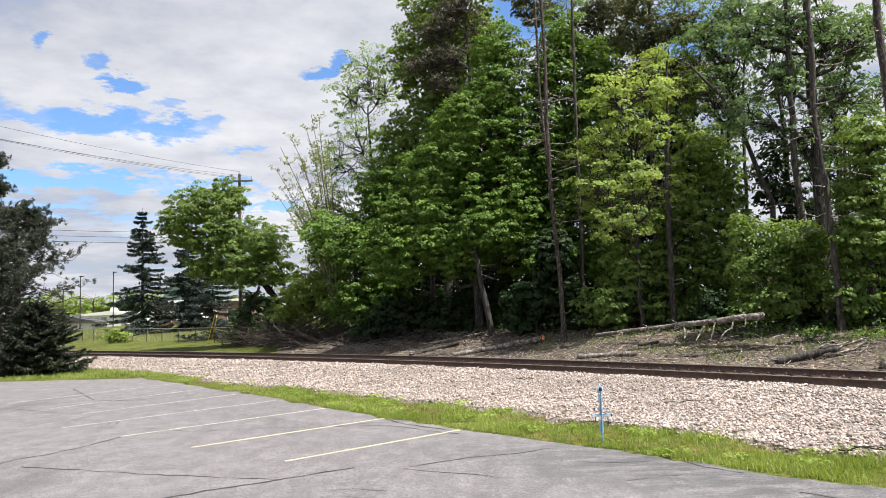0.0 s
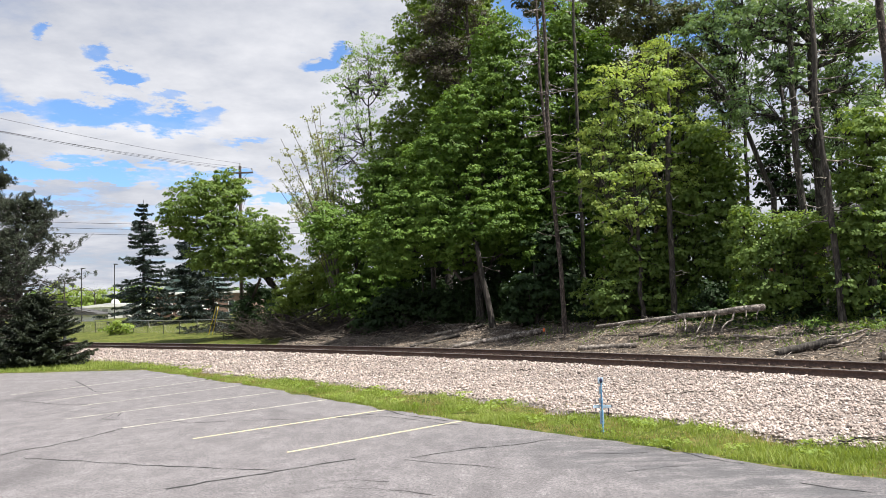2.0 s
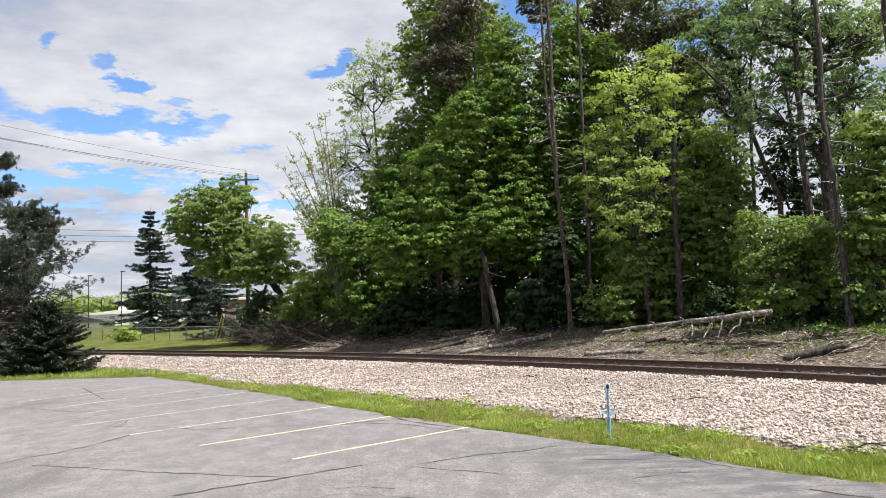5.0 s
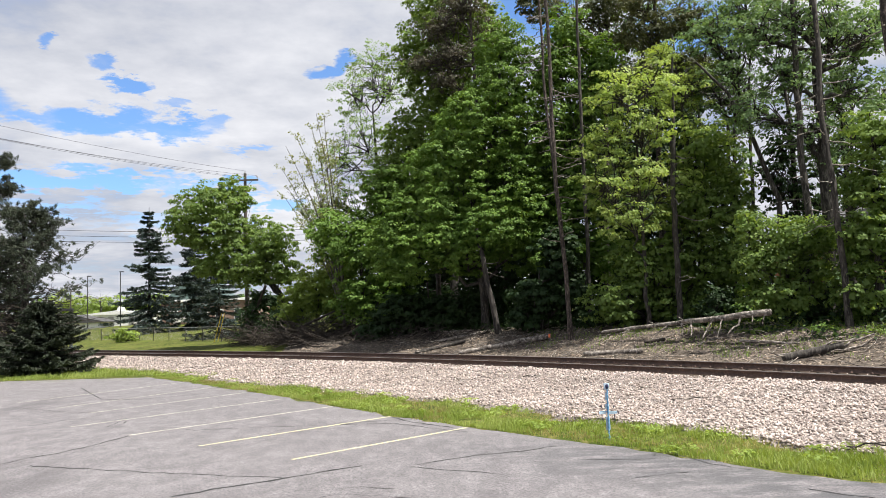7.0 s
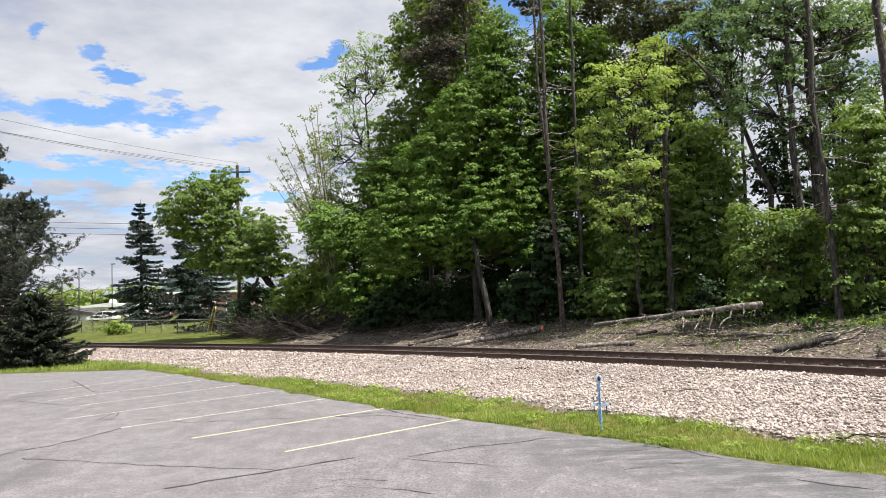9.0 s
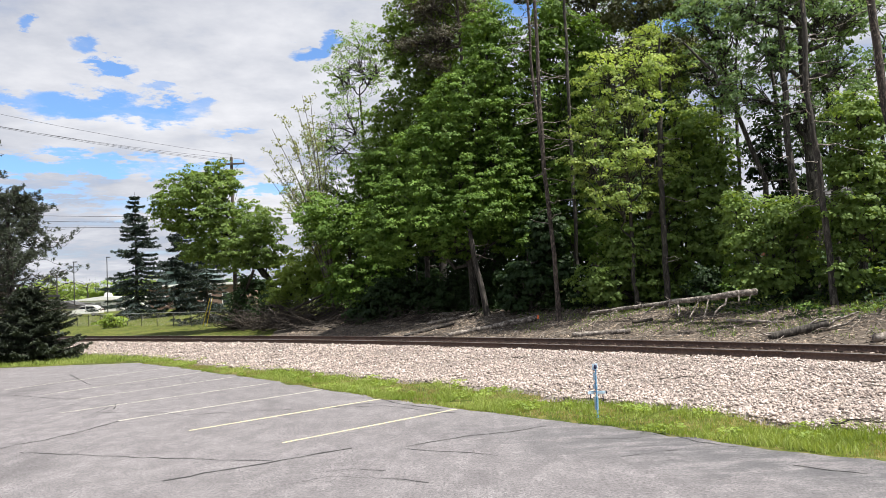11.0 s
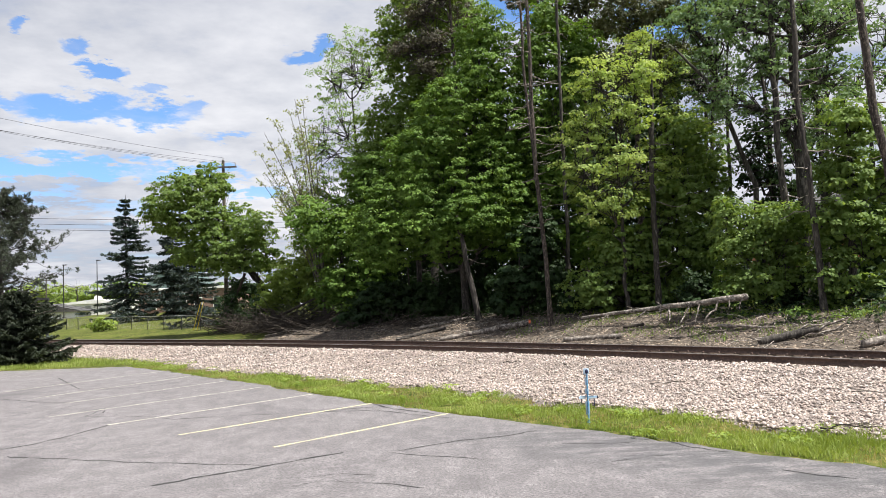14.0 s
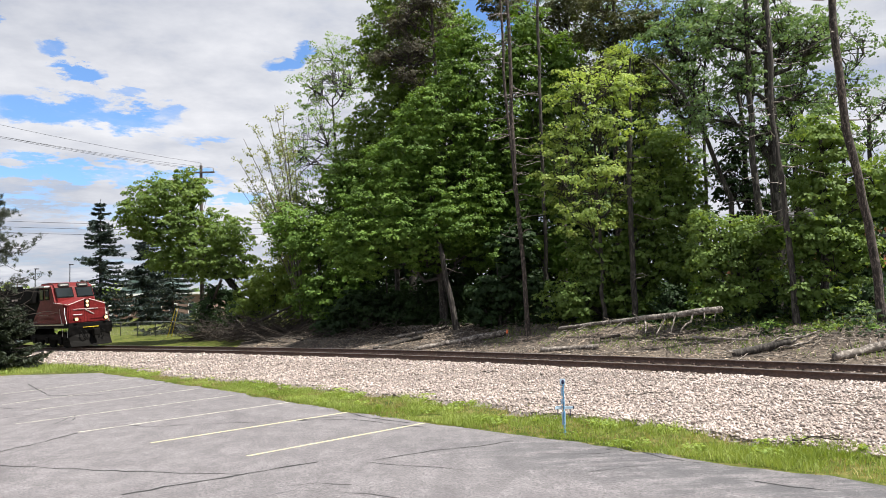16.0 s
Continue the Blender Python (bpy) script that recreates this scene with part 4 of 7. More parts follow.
broadleaf('tree', [(9.03, 32.3, 1.17, 0.11), (8.99, 32.3, 4.63, 0.083), (8.97, 32.3, 8.47, 0.055), (8.96, 32.3, 12.4, 0.028)],
          [(8.15, 32.3, 11.9, 1.51, 1.51, 1.39), (9.34, 32.3, 10.28, 1.77, 1.77, 1.39), (7.5, 32.3, 9.57, 1.51, 1.51, 1.14), (8.94, 32.3, 7.96, 2.27, 2.27, 1.01), (7.14, 32.3, 7.77, 1.51, 1.51, 0.88), (10.45, 32.3, 7.64, 1.14, 1.14, 1.26), (8.32, 32.3, 6.18, 2.02, 2.02, 1.01), (9.99, 32.3, 12.36, 1.26, 1.26, 1.26)],
          M_YELLOWLEAF, 'yellow-green young maple with loose airy sprays', 6, clump=0.42, leaf=0.13, fill=1.05, per=44, hollow=0.25, twigs=1.2, core=0)
broadleaf("tree", [(12.2, 34.4, 1.3, 0.12), (12.1, 34.4, 6.0, 0.09), (11.9, 34.4, 11.0, 0.06), (11.6, 34.4, 15.5, 0.03)],
          [(11.9, 34.4, 12.4, 1.5, 1.5, 1.1), (12.6, 34.4, 10.2, 1.5, 1.5, 1.1), (11.0, 34.4, 14.4, 1.2, 1.2, 0.9), (13.1, 34.4, 8.0, 1.4, 1.4, 0.9), (11.5, 34.4, 8.9, 1.3, 1.3, 0.9), (12.9, 34.4, 13.4, 1.0, 1.0, 0.9), (12.2, 34.4, 6.3, 1.3, 1.3, 0.9)],
          M_LIGHTLEAF, "fresh green young tree with loose sunlit sprays", 19, clump=0.4, leaf=0.12, fill=1.15, per=38, hollow=0.25, twigs=1.4, core=0)
broadleaf("tree", [(18.0, 32.0, 1.5, 0.16), (18.1, 32.0, 6.0, 0.12), (18.2, 32.0, 10.5, 0.06)],
          [(17.3, 32.0, 8.6, 1.3, 1.3, 1.2), (18.5, 32.0, 7.0, 1.3, 1.3, 1.1), (18.8, 32.0, 9.9, 1.4, 1.4, 1.2), (16.7, 32.0, 6.6, 1.0, 1.0, 0.9), (19.6, 32.0, 8.2, 1.2, 1.2, 1.2), (17.8, 32.0, 11.2, 1.1, 1.1, 1.0)],
          M_OLIVE, "dull green tree with fine hanging leaves", 20, clump=0.4, leaf=0.12, fill=0.95, per=40, hollow=0.3, twigs=1.2, core=2)
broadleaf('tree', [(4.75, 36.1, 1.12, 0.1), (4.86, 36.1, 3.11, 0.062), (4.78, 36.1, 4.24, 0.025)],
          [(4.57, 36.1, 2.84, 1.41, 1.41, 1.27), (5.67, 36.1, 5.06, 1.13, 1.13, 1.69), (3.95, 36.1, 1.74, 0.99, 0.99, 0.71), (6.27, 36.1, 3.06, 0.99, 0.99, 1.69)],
          M_DARKSHADELEAF, 'green understory tree with broad leaves', 7, clump=0.36, leaf=0.22)
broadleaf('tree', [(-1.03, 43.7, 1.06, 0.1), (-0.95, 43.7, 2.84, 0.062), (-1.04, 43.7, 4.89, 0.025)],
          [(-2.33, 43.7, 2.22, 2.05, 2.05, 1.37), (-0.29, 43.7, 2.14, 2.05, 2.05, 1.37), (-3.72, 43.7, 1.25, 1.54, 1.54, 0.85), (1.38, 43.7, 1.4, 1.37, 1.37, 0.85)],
          M_DARKSHADELEAF, 'leafy understory tree with shade-darkened leaves', 8, clump=0.36, leaf=0.22)
broadleaf('tree', [(10.75, 33.4, 1.29, 0.2), (10.86, 33.4, 4.64, 0.15), (10.99, 33.4, 8.61, 0.1), (11.22, 33.4, 14.04, 0.05)],
          [(11.77, 33.4, 6.45, 1.83, 1.83, 1.57), (10.83, 33.4, 4.12, 1.96, 1.96, 1.57), (12.93, 33.4, 4.3, 1.57, 1.57, 1.57), (9, 33.4, 4.19, 1.57, 1.57, 1.57), (10.18, 33.4, 2.19, 1.83, 1.83, 0.91), (12.25, 33.4, 2.11, 1.57, 1.57, 0.91), (7.85, 33.4, 2.41, 1.57, 1.57, 1.17), (12.5, 33.4, 9.36, 1.44, 1.44, 1.57), (13.4, 33.4, 7.19, 1.3, 1.3, 1.83)],
          M_MIDLEAF, 'ivy-covered tree with dull green leaves', 9, clump=0.43, leaf=0.18, fill=1.4, per=36)
broadleaf('tree', [(13.33, 28.2, 1.22, 0.09), (13.34, 28.2, 2.59, 0.056), (13.35, 28.2, 4.13, 0.022)],
          [(13.39, 28.2, 4.57, 1.54, 1.54, 0.99), (12.44, 28.2, 3.72, 1.1, 1.1, 0.99), (14.18, 28.2, 3.44, 1.32, 1.32, 1.1), (13, 28.2, 2.38, 1.54, 1.54, 0.77), (12.12, 28.2, 5.29, 0.77, 0.77, 0.77), (14.73, 28.2, 4.74, 0.88, 0.88, 0.88)],
          M_MIDLEAF, 'bright green shrubby tree at the edge of the woods', 10, clump=0.42, leaf=0.14, fill=1.5, per=60)
broadleaf('tree', [(15.62, 26.2, 1.24, 0.18), (15.69, 26.2, 2.86, 0.135), (15.9, 26.2, 6.36, 0.09), (15.94, 26.2, 9.1, 0.045)],
          [(16.05, 26.2, 8.04, 1.13, 1.13, 1.23), (15.49, 26.2, 6.38, 1.02, 1.02, 0.92), (16.5, 26.2, 6.13, 1.23, 1.23, 1.02), (15.53, 26.2, 4.51, 1.23, 1.23, 1.23), (16.7, 26.2, 3.84, 1.23, 1.23, 1.23), (14.94, 26.2, 2.48, 1.02, 1.02, 1.02), (16.49, 26.2, 1.6, 1.23, 1.23, 0.82), (17.96, 26.2, 6.28, 1.23, 1.23, 1.43)],
          M_MIDLEAF, 'green broadleaf tree beside the brick house', 11, clump=0.36, leaf=0.16, fill=1.5, per=36)
broadleaf('tree', [(16.1, 30.3, 1.39, 0.36), (16.29, 30.3, 5.38, 0.292), (16.39, 30.3, 10.23, 0.225), (16.32, 30.3, 13.72, 0.158), (16.45, 30.3, 18.29, 0.09)],
          [(17.29, 30.3, 13.68, 1.89, 1.89, 1.42), (15.38, 30.3, 14.26, 1.66, 1.66, 1.42), (14.72, 30.3, 12.03, 1.42, 1.42, 1.18), (18.74, 30.3, 13.62, 1.42, 1.42, 1.42), (13.89, 30.3, 13.81, 1.42, 1.42, 1.42), (18.06, 30.3, 11.4, 1.07, 1.07, 1.07), (16.57, 30.3, 16.74, 2.13, 2.13, 1.42), (13.38, 30.3, 10.35, 1.07, 1.07, 1.18), (15.47, 30.3, 9.29, 0.95, 0.95, 1.42), (16.35, 30.3, 4.9, 0.47, 0.47, 1.42), (16.41, 30.3, 7.3, 0.43, 0.43, 1.42), (16.42, 30.3, 9.74, 0.38, 0.38, 1.42), (16.24, 30.3, 3, 0.57, 0.57, 1.18)],
          M_OLIVE, 'tall ivy-clad oak with forked limbs', 12, clump=0.36, leaf=0.15, fill=0.85, per=26, twigs=1.8, hollow=0.25, core=0)
broadleaf('tree', [(16.25, 33.2, 1.49, 0.2), (16.48, 33.2, 5.72, 0.15), (16.4, 33.2, 9.7, 0.1), (16.19, 33.2, 13.77, 0.05)],
          [(16.23, 33.2, 7.57, 1.04, 1.04, 1.56), (15.86, 33.2, 9.45, 1.04, 1.04, 1.17), (16.87, 33.2, 5.7, 1.04, 1.04, 1.17), (15.21, 33.2, 7.88, 0.91, 0.91, 1.3), (16.38, 33.2, 3.63, 0.52, 0.52, 1.56), (16.44, 33.2, 7.57, 0.42, 0.42, 1.56), (16.33, 33.2, 10.51, 0.39, 0.39, 1.3)],
          M_DARKSHADELEAF, 'slim ivy-clad tree with sparse leaves', 13, clump=0.45, leaf=0.16, fill=0.9, twigs=1.2, core=2)
broadleaf('tree', [(13.68, 34.6, 1.44, 0.16), (13.99, 34.6, 5.16, 0.12), (14.29, 34.6, 9.28, 0.08), (14.98, 34.6, 14.89, 0.04)],
          [(14.39, 34.6, 14.35, 1.62, 1.62, 1.62), (14.75, 34.6, 11.78, 1.35, 1.35, 1.35), (13.44, 34.6, 12.68, 1.35, 1.35, 1.35), (14.27, 34.6, 9, 1.35, 1.35, 1.22), (13.36, 34.6, 15.53, 1.62, 1.62, 1.35), (15.39, 34.6, 16.6, 1.62, 1.62, 1.35), (14.11, 34.6, 5.98, 0.59, 0.59, 1.89), (13.85, 34.6, 3.27, 0.7, 0.7, 1.62)],
          M_OLIVE, 'slender tree with small light leaves', 14, clump=0.45, leaf=0.15, fill=0.9, per=44, twigs=1.6, hollow=0.25, core=0)
broadleaf('tree', [(7.68, 39.6, 1.38, 0.18), (7.92, 39.6, 5.25, 0.135), (8.03, 39.6, 9.96, 0.09), (8.19, 39.6, 15.75, 0.045)],
          [(8.08, 39.6, 13.8, 1.55, 1.55, 1.86), (7.31, 39.6, 11.26, 1.39, 1.39, 1.86), (8.1, 39.6, 8.38, 1.55, 1.55, 1.86), (6.8, 39.6, 7.48, 1.39, 1.39, 1.86), (8.23, 39.6, 5.24, 1.86, 1.86, 1.86), (9.16, 39.6, 16.03, 1.55, 1.55, 1.55), (6.59, 39.6, 15.48, 1.55, 1.55, 1.86), (6.6, 39.6, 12.57, 1.39, 1.39, 2.17), (7.34, 39.6, 17.74, 1.39, 1.39, 1.55)],
          M_MAPLE, 'green maple behind the bare trunks', 15, clump=0.50, leaf=0.2, fill=1.4, per=38)
broadleaf('tree', [(11.05, 37.5, 1.44, 0.2), (11.41, 37.5, 6.43, 0.163), (11.65, 37.5, 12.43, 0.125), (11.89, 37.5, 18.61, 0.088), (11.98, 37.5, 22.4, 0.05)],
          [(10.73, 37.5, 14.61, 1.76, 1.76, 0.88), (12.85, 37.5, 14.84, 1.76, 1.76, 1.03), (11.47, 37.5, 16.75, 1.76, 1.76, 0.88), (13.32, 37.5, 17.3, 1.76, 1.76, 0.88), (10.66, 37.5, 18.34, 1.46, 1.46, 0.88), (11.54, 37.5, 13.05, 1.46, 1.46, 0.73)],
          M_PINE, 'tall pine with brownish green needles', 16, clump=0.45, leaf=0.16, fill=1.0, per=56, core=3, bark=M_PINEBARK)
broadleaf('tree', [(9.33, 42.2, 1.44, 0.2), (9.69, 42.2, 7.05, 0.163), (10.09, 42.2, 13.81, 0.125), (10.39, 42.2, 20.76, 0.088), (10.63, 42.2, 26.1, 0.05)],
          [(9.92, 42.2, 19.72, 1.98, 1.98, 0.82), (11.19, 42.2, 18.27, 1.65, 1.65, 0.82), (8.8, 42.2, 18.01, 1.48, 1.48, 0.73), (10.55, 42.2, 21.81, 1.98, 1.98, 0.82), (6.54, 42.2, 20.21, 1.48, 1.48, 0.99), (5.57, 42.2, 21.3, 1.32, 1.32, 0.99)],
          M_PINE, 'tall pine with dark needles', 17, clump=0.45, leaf=0.16, fill=0.8, per=56, core=3, bark=M_PINEBARK)
# deep trees: their leaf colour holds part of the woods' inner shade
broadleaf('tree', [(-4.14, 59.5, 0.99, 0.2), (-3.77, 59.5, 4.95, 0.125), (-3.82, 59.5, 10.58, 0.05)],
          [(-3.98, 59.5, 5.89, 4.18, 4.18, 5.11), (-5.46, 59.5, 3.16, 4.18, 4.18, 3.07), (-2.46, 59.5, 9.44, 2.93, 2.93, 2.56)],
          M_DARKSHADELEAF, 'broadleaf tree deep in the woods with shade-darkened leaves', 40, clump=0.9, leaf=0.3, fill=0.9, twigs=0.2)
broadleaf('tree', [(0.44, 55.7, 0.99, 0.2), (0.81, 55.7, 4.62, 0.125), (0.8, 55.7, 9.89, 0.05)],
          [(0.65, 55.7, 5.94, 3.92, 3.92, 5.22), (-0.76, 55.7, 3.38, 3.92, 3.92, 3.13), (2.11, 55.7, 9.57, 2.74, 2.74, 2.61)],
          M_DARKSHADELEAF, 'broadleaf tree deep in the woods with shade-darkened leaves', 41, clump=0.9, leaf=0.3, fill=0.9, twigs=0.2)
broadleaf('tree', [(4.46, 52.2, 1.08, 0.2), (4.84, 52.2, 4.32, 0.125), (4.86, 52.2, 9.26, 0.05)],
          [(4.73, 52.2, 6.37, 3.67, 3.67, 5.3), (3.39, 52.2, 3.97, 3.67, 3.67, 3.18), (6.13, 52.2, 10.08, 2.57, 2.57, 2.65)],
          M_DARKSHADELEAF, 'broadleaf tree deep in the woods with shade-darkened leaves', 42, clump=0.9, leaf=0.3, fill=0.9, twigs=0.2)
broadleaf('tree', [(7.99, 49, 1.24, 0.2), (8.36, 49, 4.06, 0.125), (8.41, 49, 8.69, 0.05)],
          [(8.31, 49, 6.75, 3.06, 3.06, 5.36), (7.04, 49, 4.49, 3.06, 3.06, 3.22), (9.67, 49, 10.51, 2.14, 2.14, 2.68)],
          M_DARKSHADELEAF, 'broadleaf tree deep in the woods with shade-darkened leaves', 43, clump=0.9, leaf=0.3, fill=0.9, twigs=0.2)
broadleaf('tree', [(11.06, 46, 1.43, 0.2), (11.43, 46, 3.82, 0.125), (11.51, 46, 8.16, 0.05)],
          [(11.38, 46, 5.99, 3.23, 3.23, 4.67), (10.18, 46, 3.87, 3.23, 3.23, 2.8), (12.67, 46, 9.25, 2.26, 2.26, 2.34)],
          M_DARKSHADELEAF, 'broadleaf tree deep in the woods with shade-darkened leaves', 44, clump=0.9, leaf=0.3, fill=0.9, twigs=0.2)
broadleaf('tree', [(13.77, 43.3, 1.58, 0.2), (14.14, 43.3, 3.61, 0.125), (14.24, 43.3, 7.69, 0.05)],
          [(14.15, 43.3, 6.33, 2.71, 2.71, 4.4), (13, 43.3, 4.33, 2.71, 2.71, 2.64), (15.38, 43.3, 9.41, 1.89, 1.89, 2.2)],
          M_DARKSHADELEAF, 'broadleaf tree deep in the woods with shade-darkened leaves', 45, clump=0.9, leaf=0.3, fill=0.9, twigs=0.2)
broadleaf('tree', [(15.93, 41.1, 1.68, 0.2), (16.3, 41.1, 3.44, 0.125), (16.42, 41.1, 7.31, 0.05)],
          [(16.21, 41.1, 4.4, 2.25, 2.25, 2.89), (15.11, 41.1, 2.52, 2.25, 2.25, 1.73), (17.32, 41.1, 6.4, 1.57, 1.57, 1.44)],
          M_DARKSHADELEAF, 'broadleaf tree deep in the woods with shade-darkened leaves', 46, clump=0.9, leaf=0.3, fill=0.9, twigs=0.2)
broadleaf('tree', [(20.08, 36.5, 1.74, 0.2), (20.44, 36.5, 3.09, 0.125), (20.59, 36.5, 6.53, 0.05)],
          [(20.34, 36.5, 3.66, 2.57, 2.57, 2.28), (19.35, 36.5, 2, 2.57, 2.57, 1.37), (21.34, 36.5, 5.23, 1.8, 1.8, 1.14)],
          M_DARKSHADELEAF, 'broadleaf tree deep in the woods with shade-darkened leaves', 47, clump=0.9, leaf=0.3, fill=0.9, twigs=0.2)
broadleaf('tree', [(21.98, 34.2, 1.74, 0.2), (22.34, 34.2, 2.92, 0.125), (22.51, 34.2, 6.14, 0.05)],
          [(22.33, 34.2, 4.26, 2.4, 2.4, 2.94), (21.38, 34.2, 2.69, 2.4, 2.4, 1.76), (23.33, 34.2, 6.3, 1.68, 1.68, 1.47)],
          M_DARKSHADELEAF, 'broadleaf tree deep in the woods with shade-darkened leaves', 48, clump=0.9, leaf=0.3, fill=0.9, twigs=0.2)
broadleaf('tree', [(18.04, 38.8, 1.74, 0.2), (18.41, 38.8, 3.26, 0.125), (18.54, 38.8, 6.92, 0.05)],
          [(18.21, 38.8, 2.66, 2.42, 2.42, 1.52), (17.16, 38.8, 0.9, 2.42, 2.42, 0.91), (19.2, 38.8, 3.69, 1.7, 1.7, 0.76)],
          M_DARKSHADELEAF, 'broadleaf tree deep in the woods with shade-darkened leaves', 49, clump=0.9, leaf=0.3, fill=0.9, twigs=0.2)
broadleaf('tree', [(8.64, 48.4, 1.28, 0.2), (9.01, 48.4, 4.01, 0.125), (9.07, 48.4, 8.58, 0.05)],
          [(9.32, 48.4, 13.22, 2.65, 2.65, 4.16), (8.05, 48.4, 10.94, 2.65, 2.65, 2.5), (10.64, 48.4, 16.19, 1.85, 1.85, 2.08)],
          M_DARKSHADELEAF, 'broadleaf tree deep in the woods with shade-darkened leaves', 50, clump=0.9, leaf=0.3, fill=0.9, twigs=0.2)
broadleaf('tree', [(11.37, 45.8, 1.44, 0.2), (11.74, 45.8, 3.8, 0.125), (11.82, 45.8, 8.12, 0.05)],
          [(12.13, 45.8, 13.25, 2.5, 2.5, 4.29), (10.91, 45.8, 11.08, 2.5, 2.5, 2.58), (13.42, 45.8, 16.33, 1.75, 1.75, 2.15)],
          M_DARKSHADELEAF, 'broadleaf tree deep in the woods with shade-darkened leaves', 51, clump=0.9, leaf=0.3, fill=0.9, twigs=0.2)
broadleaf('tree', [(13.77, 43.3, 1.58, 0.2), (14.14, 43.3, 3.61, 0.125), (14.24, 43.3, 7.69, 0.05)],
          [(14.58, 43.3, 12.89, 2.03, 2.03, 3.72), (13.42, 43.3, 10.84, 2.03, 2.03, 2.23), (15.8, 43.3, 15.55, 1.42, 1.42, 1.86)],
          M_DARKSHADELEAF, 'broadleaf tree deep in the woods with shade-darkened leaves', 52, clump=0.9, leaf=0.3, fill=0.9, twigs=0.2)
broadleaf('tree', [(15.88, 45.5, 1.61, 0.17), (16.52, 45.5, 7.18, 0.128), (16.66, 45.5, 14.47, 0.085), (17.05, 45.5, 17.43, 0.043)],
          [(17.05, 45.5, 17.43, 1.96, 1.96, 2.13), (18.51, 45.5, 20.01, 1.78, 1.78, 1.78), (15.65, 45.5, 15.63, 1.42, 1.42, 1.78), (16.18, 45.5, 20.86, 1.78, 1.78, 1.78)],
          M_OLIVE, 'tall thin-leaved tree deep in the woods', 70, clump=0.5, leaf=0.16, fill=0.42, per=34, twigs=0.8, hollow=0.15, core=0)
broadleaf('tree', [(18.08, 43.2, 1.74, 0.17), (18.73, 43.2, 6.82, 0.128), (18.91, 43.2, 13.74, 0.085), (19.37, 43.2, 17.62, 0.043)],
          [(19.37, 43.2, 17.62, 1.86, 1.86, 2.03), (20.78, 43.2, 20.07, 1.69, 1.69, 1.69), (18.03, 43.2, 15.89, 1.35, 1.35, 1.69), (18.57, 43.2, 20.88, 1.69, 1.69, 1.69)],
          M_OLIVE, 'tall thin-leaved tree deep in the woods', 71, clump=0.5, leaf=0.16, fill=0.42, per=34, twigs=0.8, hollow=0.15, core=0)
broadleaf('tree', [(20.01, 41, 1.83, 0.17), (20.67, 41, 6.48, 0.128), (20.88, 41, 13.05, 0.085), (21.26, 41, 15.72, 0.043)],
          [(21.26, 41, 15.72, 1.76, 1.76, 1.92), (22.6, 41, 18.03, 1.6, 1.6, 1.6), (19.98, 41, 14.09, 1.28, 1.28, 1.6), (20.52, 41, 18.8, 1.6, 1.6, 1.6)],
          M_OLIVE, 'tall thin-leaved tree deep in the woods', 72, clump=0.5, leaf=0.16, fill=0.42, per=34, twigs=0.8, hollow=0.15, core=0)
broadleaf('tree', [(21.81, 39.1, 1.89, 0.17), (22.46, 39.1, 6.19, 0.128), (22.7, 39.1, 12.45, 0.085), (23.14, 39.1, 15.63, 0.043)],
          [(23.14, 39.1, 15.63, 1.68, 1.68, 1.83), (24.43, 39.1, 17.84, 1.53, 1.53, 1.53), (21.91, 39.1, 14.07, 1.22, 1.22, 1.53), (22.45, 39.1, 18.57, 1.53, 1.53, 1.53)],
          M_OLIVE, 'tall thin-leaved tree deep in the woods', 73, clump=0.5, leaf=0.16, fill=0.42, per=34, twigs=0.8, hollow=0.15, core=0)
broadleaf('tree', [(23.17, 37.4, 1.89, 0.17), (23.83, 37.4, 5.93, 0.128), (24.09, 37.4, 11.92, 0.085), (24.43, 37.4, 14.04, 0.043)],
          [(24.43, 37.4, 14.04, 1.61, 1.61, 1.75), (25.68, 37.4, 16.15, 1.46, 1.46, 1.46), (23.25, 37.4, 12.56, 1.17, 1.17, 1.46), (23.79, 37.4, 16.84, 1.46, 1.46, 1.46)],
          M_OLIVE, 'tall thin-leaved tree deep in the woods', 74, clump=0.5, leaf=0.16, fill=0.42, per=34, twigs=0.8, hollow=0.15, core=0)
broadleaf('tree', [(17.13, 44.2, 1.69, 0.17), (17.78, 44.2, 6.98, 0.128), (17.94, 44.2, 14.06, 0.085), (18.04, 44.2, 12.98, 0.043)],
          [(18.04, 44.2, 12.98, 1.9, 1.9, 2.07), (19.45, 44.2, 15.44, 1.73, 1.73, 1.73), (16.69, 44.2, 11.25, 1.38, 1.38, 1.73), (17.22, 44.2, 16.25, 1.73, 1.73, 1.73)],
          M_OLIVE, 'tall thin-leaved tree deep in the woods', 75, clump=0.5, leaf=0.16, fill=0.42, per=34, twigs=0.8, hollow=0.15, core=0)
broadleaf('tree', [(21.62, 39.3, 1.88, 0.17), (22.27, 39.3, 6.22, 0.128), (22.51, 39.3, 12.51, 0.085), (22.58, 39.3, 11.55, 0.043)],
          [(22.58, 39.3, 11.55, 1.69, 1.69, 1.84), (23.87, 39.3, 13.74, 1.54, 1.54, 1.54), (21.36, 39.3, 10.01, 1.23, 1.23, 1.54), (21.89, 39.3, 14.46, 1.54, 1.54, 1.54)],
          M_OLIVE, 'tall thin-leaved tree deep in the woods', 76, clump=0.5, leaf=0.16, fill=0.42, per=34, twigs=0.8, hollow=0.15, core=0)
